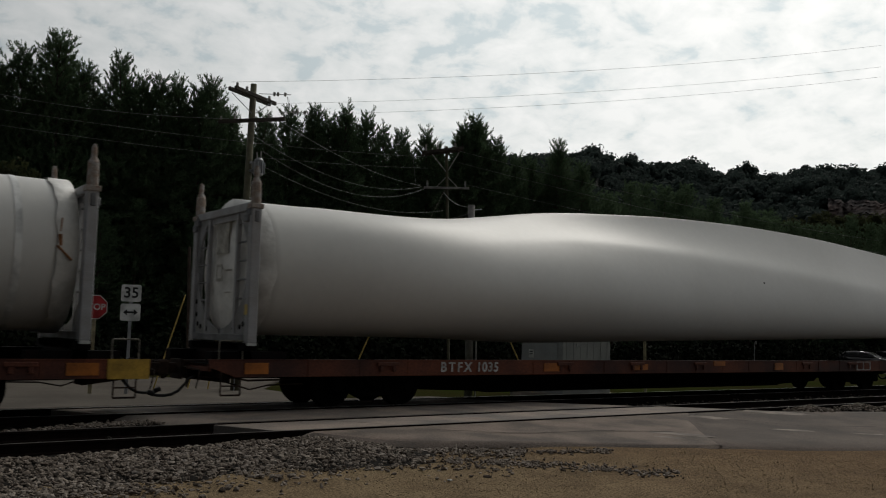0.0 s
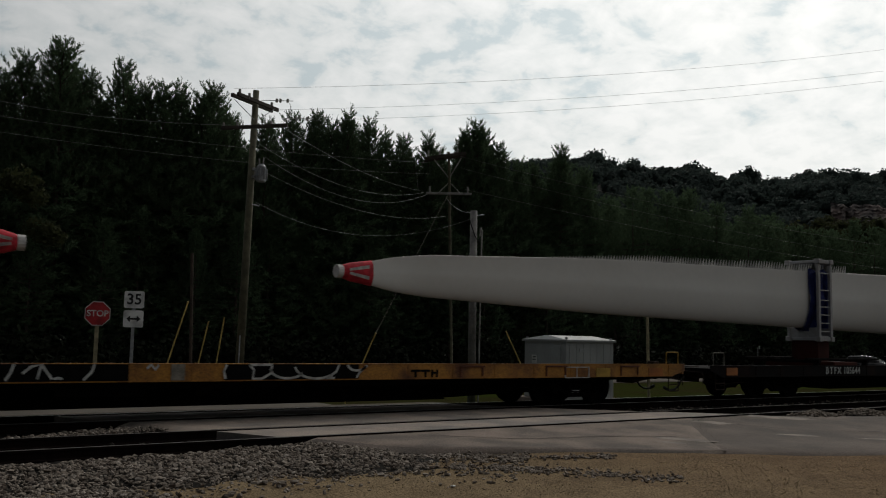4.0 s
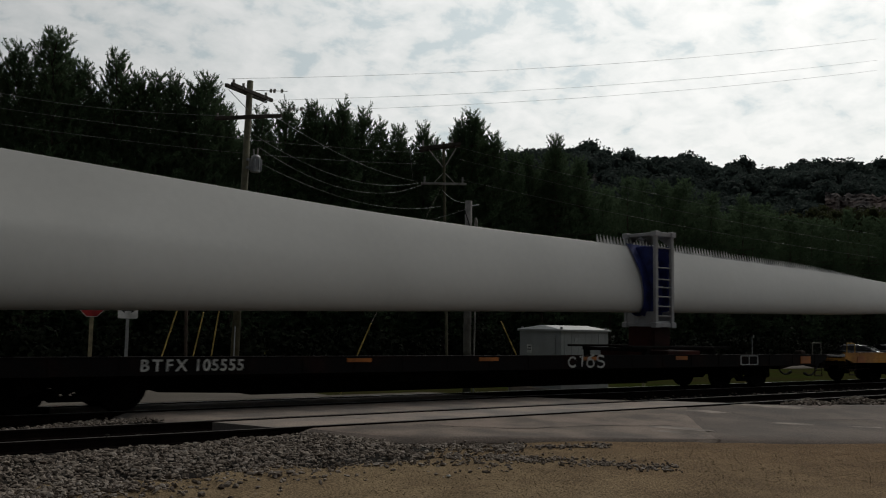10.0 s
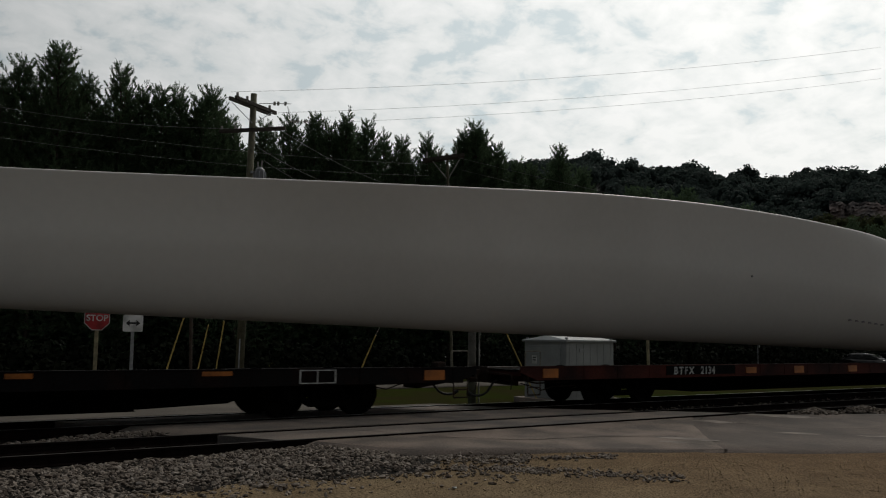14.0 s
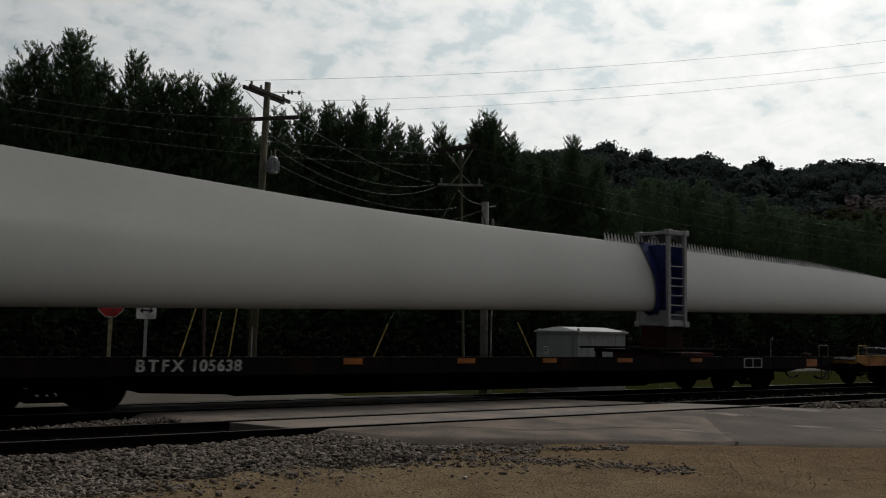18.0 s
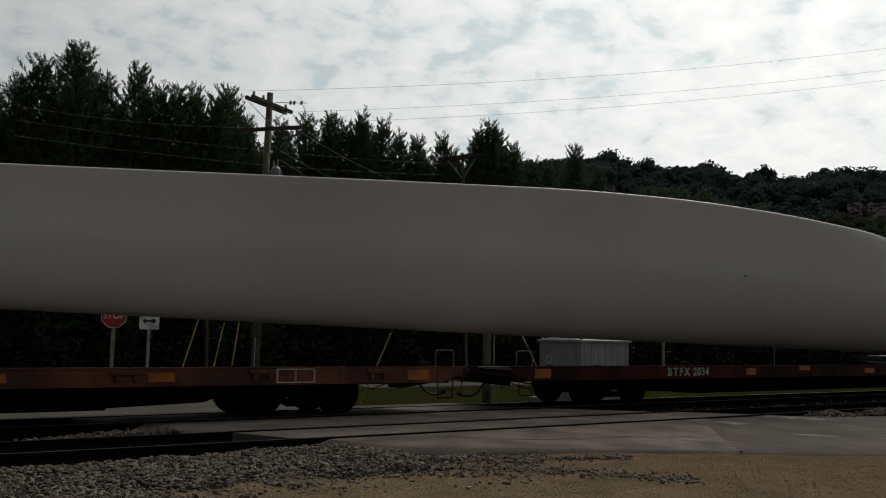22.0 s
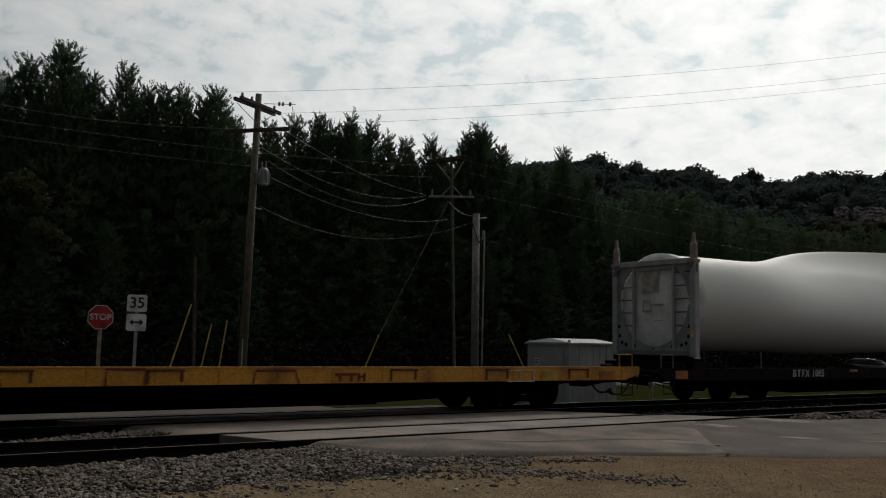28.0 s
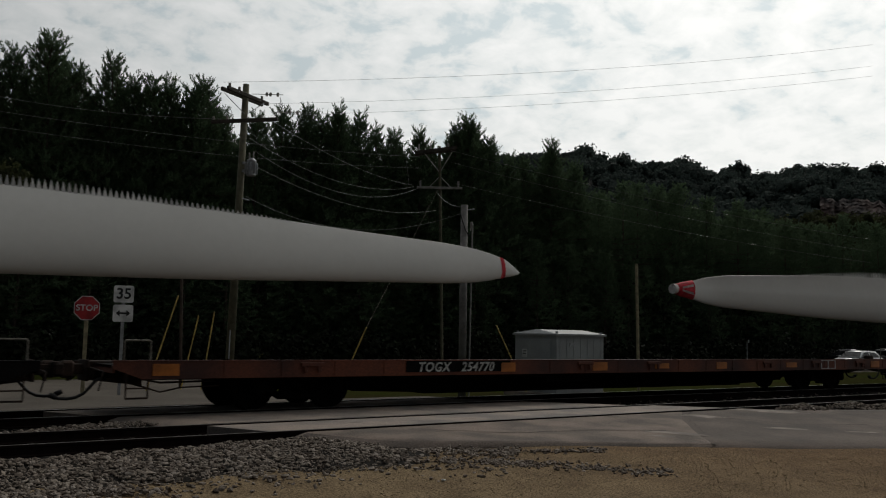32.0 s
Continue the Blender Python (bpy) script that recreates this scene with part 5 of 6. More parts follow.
    if spacer:
        # owner's mark, as plain shapes
        lx, k = (14.1, 0.6) if i == 7 else (14.7, 0.95) if i == 12 else (14.7, 0.6)
        m = M_WHITEP if i == 12 else M_REDP if paint == "yellow" else M_BLACKP
        z0, z1 = 0.865 - 0.15 * k, 0.865 + 0.13 * k
        bars = [(-0.62, -0.22, z1 - 0.05, z1), (-0.46, -0.38, z0, z1 - 0.05), (-0.18, 0.22, z1 - 0.05, z1), (-0.02, 0.06, z0, z1 - 0.05), (0.28, 0.36, z0, z1), (0.5, 0.58, z0, z1), (0.36, 0.5, 0.85, 0.89)]
        if i == 12:
            part("emblem_field", boxes("emblem_field", M_BLACKP, (lx - 0.85, lx + 0.8, -SIDE - 0.014, -SIDE, 0.715, 1.005)), car, None, "black painted field")
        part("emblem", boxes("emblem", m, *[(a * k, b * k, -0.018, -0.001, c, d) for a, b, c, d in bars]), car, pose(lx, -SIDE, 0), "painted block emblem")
    if extra == "c16s":
        g = [arc(-0.55, 0.86, .14, .12, 40, 320), [(-0.3, 0.98), (-0.2, 1.02), (-0.22, 0.74)], arc(0.08, 0.83, .13, .1, 0, 360), [(0.2, 1.04), (0.0, 0.95), (-0.04, 0.82)], arc(0.45, 0.95, .13, .07, 30, 270), arc(0.45, 0.80, .13, .08, 90, -150)]
        for line in g:
            part("graffiti_stroke", scrawl([line], 0.025, M_WHITEP), car, pose(12.6, -SIDE - 0.02, 0), "pale spray-painted stroke")
    if extra == "graffiti":
        for a, b in ((5.0, 8.2), (10.02, 13.0)):
            part("dark_field", boxes("dark_field", M_BLACKP, (a, b, -SIDE - 0.014, -SIDE, 0.76, 1.06)), car, None, "black spray-painted field")
        part("grey_block", boxes("grey_block", M_GRAB, (8.98, 9.24, -SIDE - 0.016, -SIDE, 0.76, 1.06)), car, None, "grey spray-painted block")
        g = [[(6.28, 1.06), (6.24, 0.92), (6.16, 0.78)], [(6.42, 0.90), (6.56, 1.02), (6.72, 1.05), (6.66, 0.80)], [(6.72, 1.05), (6.90, 0.80)], [(7.60, 1.06), (7.55, 0.92), (7.42, 0.78)], arc(7.0, 0.79, .06, .03, 0, 180),
             [(10.52, 1.05), (10.62, 0.95), (10.60, 0.78), (10.80, 0.78), (10.98, 0.88), (11.0, 1.03)], [(10.52, 1.05), (11.02, 1.05)], arc(11.35, 0.98, .38, .20, 180, 330), arc(12.0, 1.05, .50, .28, 190, 310), [(12.30, 0.80), (12.46, 0.92), (12.52, 1.05)], [(12.22, 0.78), (12.42, 0.78)],
             arc(12.95, 1.05, .22, .12, 180, 350), [(13.2, 1.04), (13.02, 0.90), (12.94, 0.78)], [(8.52, 0.98), (8.60, 1.05), (8.68, 0.96), (8.74, 1.05)], [(10.06, 1.05), (10.0, 0.92), (10.04, 0.78)]]
        for line in g:
            part("graffiti_stroke", scrawl([line], 0.024, M_WHITEP), car, pose(0, -SIDE - 0.02, 0), "pale spray-painted stroke")
    if extra == "lines":
        g = [[(-3.4, 0.72), (-3.7, 1.04)], [(-2.5, 0.72), (-1.6, 1.0), (-1.5, 0.75)], [(0.2, 0.72), (0.2, 1.03), (0.9, 1.03), (0.9, 0.72)], [(3.0, 0.75), (3.05, 1.0), (3.9, 1.0), (4.0, 0.75)]]
        for line in g:
            part("graffiti_stroke", scrawl([line], 0.02, M_REDP), car, pose(9.5, -SIDE - 0.02, 0), "thin dark spray-painted line")
    return car


# ---- blades
# along the blade: lowest point, trailing edge's height, its lean, leading edge's lean, relative thickness, roundness
SHOULDER = [(0, 1.5, 4.33, 0, 0, 1, 1),
         (2.6, 1.5, 4.35, 0, 0, 1, 1),
         (4.7, 1.5, 4.64, 1.35, 0.0, 0.9, 0.8),
         (6.7, 1.52, 4.94, 2.2, 0.0, 0.78, 0.5),
         (8.7, 1.54, 5.20, 2.35, 0.0, 0.68, 0.26),
         (10.7, 1.57, 5.39, 2.18, 0.0, 0.58, 0.1),
         (15.4, 1.61, 5.56, 1.68, 0.0, 0.44, 0),
         (19.6, 1.67, 5.60, 1.50, 0.0, 0.39, 0)]
OUTER = [(23.8, 1.74, 5.46, 1.34, 0.0, 0.36, 0),
         (29.8, 1.87, 5.04, 1.20, 0.06, 0.32, 0),
         (37.8, 2.04, 4.49, 0.76, 0.09, 0.32, 0),
         (41.4, 2.13, 4.34, 0.57, 0.03, 0.33, 0),
         (45.4, 2.21, 4.24, 0.35, -0.06, 0.33, 0),
         (57.7, 2.42, 3.94, 0.23, -0.06, 0.31, 0),
         (63.5, 2.63, 3.64, 0.18, -0.02, 0.30, 0),
         (64.5, 2.72, 3.52, 0.09, 0.06, 0.25, 0),
         (65.2, 2.86, 3.35, 0.09, 0.07, 0.3, 0),
         (65.6, 2.94, 3.28, 0.09, 0.07, 0.35, 0)]
BLADE = SHOULDER + OUTER


def blade_at(u):
    for a, b in zip(BLADE, BLADE[1:]):
        if u <= b[0]:
            f = (u - a[0]) / (b[0] - a[0])
            return [p + (q - p) * f for p, q in zip(a, b)]
    return list(BLADE[-1])


def smooth_at(u, w=1.3):
    if u < 1.5 or u > 62:
        return blade_at(u)
    ks = [blade_at(min(65.6, max(0, u + w * d))) for d in (-1, -.5, 0, .5, 1)]
    return [sum(k[i] for k in ks) / 5 for i in range(7)]


def section(u, n=56):
    _, zb, zt, lean, le, th, rd = smooth_at(u)
    LE, TE = Vector((le, zb)), Vector((lean, zt))
    ch = TE - LE
    c = ch.length
    ex = ch / c
    ey = Vector((-ex.y, ex.x))        # towards the camera side of a root-first blade
    pts = []
    ctr, r = Vector((0, (zb + zt) / 2)), (zt - zb) / 2
    if rd < 1:
        r = min(r, 1.43)
        ctr = Vector((0, zb + r))
    for k in range(n):
        a = 2 * math.pi * k / n       # 0 at the trailing edge
        x = (1 + math.cos(a)) / 2
        yt = 5 * th * (0.2969 * math.sqrt(max(x, 0)) - 0.126 * x - 0.3516 * x * x + 0.2843 * x ** 3 - 0.1015 * x ** 4)
        s = 1 if a <= math.pi else -1
        camber = 0.05 * (1 - th) * 4 * x * (1 - x) + (0.05 * max(0, x - 0.55) * (1 - x) * 8 if s < 0 else 0)
        # the hollow above the crease on one face
        xc = 0.70 - 0.26 * min(1, max(0, (u - 8) / 18))
        if s > 0 and x > xc:
            q = (x - xc) / (1 - xc)
            camber -= 0.048 * 4 * q * (1 - q) * (1 - rd) * min(1, max(0, (40 - u) / 12))
        af = LE + ex * (x * c) + ey * (s * yt * c * 0.88 + camber * c * 0.6)
        ci = ctr + Vector((-math.sin(a) * r, math.cos(a) * r))
        pts.append(af.lerp(ci, rd))
    return pts


def blade_mesh():
    us = [i * 0.45 for i in range(146)] + [65.6]
    n = 56
    verts, faces = [], []
    for u in us:
        for p in section(u, n):
            verts.append((u, p.x, p.y))
    for j in range(len(us) - 1):
        for i in range(n):
            k = (i + 1) % n
            faces.append((j * n + i, (j + 1) * n + i, (j + 1) * n + k, j * n + k))
    faces.append(tuple(range(n)))
    faces.append(tuple(range((len(us) - 1) * n, len(us) * n))[::-1])
    me = pydata("blade", verts, faces, M_BLADE, True)
    return me


def serration_mesh():
    verts, faces = [], []
    u = 45.6
    while u < 59.6:
        w = 0.125 if u < 53.5 else 0.10
        p = section(u + w / 2)[0]
        le = smooth_at(u)
        d = Vector((le[3] - le[4], le[2] - le[1])).normalized()
        h = (0.24 if u < 51.5 else 0.20) * min(1, (60.2 - u) / 5)
        k = len(verts)
        for uu, q in ((u, -0.03), (u + w, -0.03), (u + w / 2, h)):
            for o in (-0.008, 0.008):
                verts.append((uu, p.x + d.x * q + o, p.y + d.y * q))
        a = k
        faces += [(a, a + 2, a + 4), (a + 1, a + 5, a + 3), (a, a + 4, a + 5, a + 1), (a + 2, a + 3, a + 5, a + 4), (a, a + 1, a + 3, a + 2)]
        u += w + 0.012
    return pydata("serrated_edge", verts, faces, M_SERR)


def ring_band(u0, u1, grow, material, name, steps=4, wob=0.0, seed=0):
    rng = random.Random(seed)
    n = 56
    verts, faces = [], []
    for j in range(steps + 1):
        u = u0 + (u1 - u0) * j / steps
        sec = section(min(u, 65.6), n)
        cx, cz = sum(p.x for p in sec) / n, sum(p.y for p in sec) / n
        for p in sec:
            d = Vector((p.x - cx, p.y - cz)).normalized() * (grow + (rng.uniform(-wob, wob) if 0 < j else 0))
            verts.append((u, p.x + d.x, p.y + d.y))
    for j in range(steps):
        for i in range(n):
            k = (i + 1) % n
            faces.append((j * n + i, (j + 1) * n + i, (j + 1) * n + k, j * n + k))
    return pydata(name, verts, faces, material, True)


def cap_mesh():
    """The tarpaulin over the root: a slightly slack, creased disc with a turned-over rim."""
    verts, faces = [], []
    n, m = 48, 9
    for j in range(m + 1):
        r = 1.45 * j / m
        for i in range(n):
            a = 2 * math.pi * i / n
            y, z = r * math.cos(a), 2.915 + r * math.sin(a)
            w = 0.05 * noise.noise((y * 1.3, z * 1.3, 7)) + 0.025 * noise.noise((y * 4, z * 2.4, 1))
            verts.append((-0.07 - 0.10 * (1 - (r / 1.45) ** 2) + w * (1 - (r / 1.45) ** 4), y, z))
    for j in range(m):
        for i in range(n):
            k = (i + 1) % n
            faces.append((j * n + i, (j + 1) * n + i, (j + 1) * n + k, j * n + k))
    k0 = len(verts)
    for i in range(n):
        a = 2 * math.pi * i / n
        r = 1.452 + 0.012 * noise.noise((i * 0.8, 0, 3))
        verts.append((0.30 + 0.08 * noise.noise((i * 0.5, 2, 0)), r * math.cos(a), 2.915 + r * math.sin(a)))
    for i in range(n):
        k = (i + 1) % n
        faces.append((m * n + i, k0 + i, k0 + k, m * n + k))
    return pydata("root_cover", verts, faces, M_CAP, True)


def sock_mesh(material):
    n = 20
    verts, faces = [], []
    st = ((65.05, .30, .16), (65.3, .26, .17), (65.6, .215, .17), (65.8, .155, .15), (65.86, .13, .13), (65.88, .02, .02))
    for u, rz, ry in st:
        for i in range(n):
            a = 6.2832 * i / n
            verts.append((u, 0.08 + ry * math.cos(a) * 0.9, 3.11 + rz * math.sin(a)))
    for j in range(len(st) - 1):
        for i in range(n):
            k = (i + 1) % n
            faces.append((j * n + i, (j + 1) * n + i, (j + 1) * n + k, j * n + k))
    return pydata("tip_sock", verts, faces, material, True)


def long_tip_mesh(u0, u1, grow, material, name, cone=0.0):
    """The blade's own section carried further out, closed by a blunt cone."""
    n, steps = 56, 10
    rows = []
    for j in range(steps + 1):
        u = u0 + (u1 - u0) * j / steps
        q = min(1, max(0, (u - 61.0) / 3.5))
        sec = section(u - 0.62 * q * q * (3 - 2 * q), n)
        cx, cz = sum(p.x for p in sec) / n, sum(p.y for p in sec) / n
        rows.append([(u, p.x + d.x, p.y + d.y) for p in sec for d in (Vector((p.x - cx, p.y - cz)).normalized() * grow,)])
    if cone:
        for f, k in ((.35, .74), (.7, .42), (.93, .17), (1, .02)):
            rows.append([(u1 + cone * f, cx + (y - cx) * k, cz - 0.10 * f + (z - cz) * k) for _, y, z in rows[steps]])
    faces = [(j * n + i, (j + 1) * n + i, (j + 1) * n + (i + 1) % n, j * n + (i + 1) % n) for j in range(len(rows) - 1) for i in range(n)]
    return pydata(name, [v for r in rows for v in r], faces, material, True)


def stripe_mesh(side, up):
    """One white stripe lying on the sock."""
    bm = bmesh.new()
    (u0, z0), (u1, z1) = ((65.2, 3.24), (65.7, 3.15)) if up else ((65.2, 2.98), (65.7, 3.07))
    y, y1 = 0.08 + side * 0.2, 0.08 + side * 0.185
    bm.faces.new([bm.verts.new(v) for v in ((u0, y, z0 - .04), (u1, y1, z1 - .03), (u1, y1, z1 + .03), (u0, y, z0 + .04))])
    bmesh.ops.solidify(bm, geom=bm.faces[:], thickness=0.006)
    return mesh_of("stripe", bm, M_WHITESOCK)


def make_blade(root, first, dip=0.0, banded=False):
    """first: the root leads; otherwise the tip leads and the blade shows its other face."""
    b = thing("turbine_blade", cached("blade", blade_mesh), "long white wind turbine blade lying on the flatcars", "wind turbine blade", None, "wind turbine blades")
    b.matrix_basis = pose(TRAIN[0][1] + root, TRACK_Y, 0, 0, dip, 0 if first else 180)
    part("serrated_edge", cached("serr", serration_mesh), b, None, "row of pale saw teeth on the trailing edge")
    part("root_cover", cached("cap", cap_mesh), b, None, "creased white tarpaulin over the root")
    if not first:
        part("root_band", cached("band", lambda: ring_band(0.86, 0.98, 0.010, M_SIGNW, "root_band", 2)), b, None, "white tape band round the root")
    part("notice", cached("notice", lambda: boxes("notice", M_NOTICE, (-0.20, -0.19, -0.15, 0.50, 3.2, 3.85))), b, None, "faded paper sheet on the cover").matrix_basis = pose(0.012, 0, 0)
    part("stencil", cached("stencil", lambda: boxes("stencil", M_NOTICE, (-0.19, -0.18, 0.15, 0.18, 2.62, 2.98), (-0.19, -0.18, 0.42, 0.45, 2.62, 2.98), (-0.19, -0.18, 0.18, 0.42, 2.92, 2.98), (-0.19, -0.18, 0.18, 0.42, 2.62, 2.68), (-0.19, -0.18, -0.35, 0.05, 2.82, 2.86), (-0.19, -0.18, -0.35, 0.0, 2.36, 2.39))), b, None, "faded printed box on the cover")
    part("stain", cached("stain", lambda: rods("stain", M_CAPDIRT, ((0.05, 1.462, 2.75), (0.30, 1.448, 3.0), 0.02), ((0.24, 1.42, 3.0), (0.26, 1.44, 3.2), 0.035), ((0.25, 1.40, 3.25), (0.22, 1.35, 3.5), 0.015))), b, None, "rusty stain")
    if banded:
        part("tip_cover", cached("cover", lambda: long_tip_mesh(61.0, 65.85, 0.003, M_BLADE, "tip_cover", 0.5)), b, None, "pale pointed tip")
        part("tip_band", cached("tipband", lambda: long_tip_mesh(65.68, 65.82, 0.010, M_REDSOCK, "tip_band")), b, None, "thin red band near the tip")
    else:
        s = part("tip_sock", cached("sock", lambda: sock_mesh(M_REDSOCK)), b, None, "red fabric sock over the tip")
        for side in (-1, 1):
            for up in (False, True):
                part("stripe", cached(("stripe", side, up), lambda: stripe_mesh(side, up)), s, None, "white stripe")
        part("tip_knot", cached("knot", lambda: rods("tip_knot", M_WHITESOCK, ((65.82, 0.08, 3.11), (65.96, 0.08, 3.11), 0.15), n=14)), s, None, "white end of the sock")
    for side, u, z in ((1, 18.4, 3.55), (-1, 17.2, 3.6)):
        sec = section(u)
        half = sec[:29] if side > 0 else sec[28:]
        p = min(half, key=lambda q: abs(q.y - z))
        part("bolt_plug", cached(("plug", side), lambda: rods("bolt_plug", M_RUBBER, ((u, p.x - 0.012, p.y), (u, p.x + 0.012, p.y), 0.035))), b, None, "small dark plug")
    return b


def root_rack_parts():
    """The end frame at a blade's root, across the car: y across, x along."""
    P = {}
    bm = bmesh.new()
    box(bm, -0.10, 0.10, -0.10, 0.10, 1.36, 4.10, bevel=0.015)
    P["post"] = mesh_of("post", bm, M_RACK)
    bm = bmesh.new()
    rod(bm, (0, 0, 4.08), (0, 0, 4.52), 0.105, 0.10, n=12)
    rod(bm, (0, 0, 4.52), (0, 0, 4.62), 0.10, 0.055, n=12)
    rod(bm, (0, 0, 4.62), (0, 0, 4.78), 0.055, 0.05, n=12)
    rod(bm, (0, 0, 4.78), (0, 0, 4.86), 0.05, 0.03, n=12)
    box(bm, -0.13, 0.13, -0.12, 0.12, 4.0, 4.10, bevel=0.01)
    P["post_tip"] = mesh_of("post_tip", bm, M_POSTTIP)
    P["top_beam"] = boxes("top_beam", M_RACK, (-0.09, 0.09, -1.5, 1.5, 3.98, 4.14), (-0.02, 0.02, -1.5, 1.5, 3.85, 3.98), bevel=0.01)
    P["bottom_beam"] = boxes("bottom_beam", M_RACKD, (-0.09, 0.09, -1.5, 1.5, 1.37, 1.52), bevel=0.012)
    bm = bmesh.new()
    box(bm, -0.045, 0.045, -0.045, 0.045, 1.50, 4.0, bevel=0.008)
    P["stile"] = mesh_of("stile", bm, M_RACK)
    P["rung"] = rods("rung", M_RACKD, ((0, -0.32, 0), (0, 0.32, 0), 0.02), n=8)
    # corner plates with a round cut-out that follows the root
    def corner(a0, a1, name):
        bm = bmesh.new()
        rows = []
        for i in range(9):
            a = radians(a0 + (a1 - a0) * i / 8)
            c, q = math.cos(a), math.sin(a)
            far = min(1.42 / max(abs(c), 1e-6), (1.40 if q < 0 else 1.09) / max(abs(q), 1e-6))
            rows.append([bm.verts.new((xx, r * c, 2.915 + r * q)) for r in (min(1.30, far - 0.02), far) for xx in (-0.045, 0.0)])
        for a, b in zip(rows, rows[1:]):
            for k0, k1 in ((0, 1), (1, 3), (3, 2), (2, 0)):
                bm.faces.new((a[k0], a[k1], b[k1], b[k0]))
        bm.faces.new((rows[0][0], rows[0][2], rows[0][3], rows[0][1]))
        bm.faces.new((rows[-1][0], rows[-1][1], rows[-1][3], rows[-1][2]))
        bmesh.ops.recalc_face_normals(bm, faces=bm.faces)
        return mesh_of(name, bm, M_RACKG)
    P["gusset"] = corner(-88, -4, "gusset")
    P["gusset_far"] = corner(-176, -92, "gusset")
    P["top_gusset"] = corner(6, 52, "top_gusset")
    P["top_gusset_far"] = corner(128, 174, "top_gusset")
    P["bolt_hole"] = rods("bolt_hole", M_BLACKP, ((-0.052, 0, 0), (-0.044, 0, 0), 0.055), n=10)
    P["lashing"] = boxes("lashing", M_RACKD, (-0.12, 0.06, -0.12, 0.10, 3.86, 4.06), (-0.14, -0.08, -0.04, 0.16, 3.74, 3.90), bevel=0.02)
    P["knee"] = boxes("knee", M_RACKD, (-0.06, 0.06, -0.22, 0.0, 3.72, 3.98), bevel=0.03)
    P["shoe"] = boxes("shoe", M_BLACKCAR, (-0.14, 0.14, -1.30, 1.30, 0.94, 1.35), (-0.7, 0.9, -1.30, -1.0, 0.94, 1.18), (-0.7, 0.9, 1.0, 1.30, 0.94, 1.18), (-0.14, 0.14, -1.5, 1.5, 1.20, 1.35), bevel=0.01)
    P["tag"] = boxes("tag", M_YELLOWPL, (-0.12, -0.11, -0.06, 0.06, 1.9, 2.1))
    P["foot"] = boxes("foot", M_WHITEP, (-0.09, 0.09, -0.12, 0.12, 1.30, 1.36))
    return P


def make_root_rack(x, first):
    P = cached("rootrack", root_rack_parts)
    r = thing("blade_root_frame", None, "grey steel transport frame bolted to the root of a blade", "transport frame", pose(TRAIN[0][1] + x, TRACK_Y, 0, 0, 0, 0 if first else 180), "blade root frames")
    for s in (-1, 1):
        p = part("post", P["post"], r, pose(0, s * 1.48, 0))
        part("post_tip", P["post_tip"], p, None, "worn pointed post top wrapped in tape")
        part("foot", P["foot"], p, None, "white painted foot")
        part("stile", P["stile"], r, pose(-0.02, s * 0.76, 0))
        for k in range(6):
            part("rung", P["rung"], r, pose(-0.02, s * 1.10, 1.85 + k * 0.38))
    part("top_beam", P["top_beam"], r)
    part("bottom_beam", P["bottom_beam"], r)
    for nm in ("gusset", "gusset_far", "top_gusset", "top_gusset_far"):
        g = part(nm.replace("_far", ""), P[nm], r)
        if nm.startswith("gusset"):
            k = -1 if nm.endswith("far") else 1
            for y, z in ((1.22, 1.72), (1.05, 1.66), (1.30, 1.92), (1.33, 2.20), (0.72, 1.62)):
                part("bolt_hole", P["bolt_hole"], g, pose(0, k * y, z), "dark round hole")
    for y in (-1.40, 1.40):
        part("lashing", P["lashing"], r, pose(0, y, 0), "dark clamp at the beam's end")
    for y in (-1.38, 1.60):
        part("knee", P["knee"], r, pose(0, y, 0))
    part("shoe", P["shoe"], r)
    part("warning_tag", P["tag"], r, pose(0, -1.48, 0), "small yellow tag")
    return r


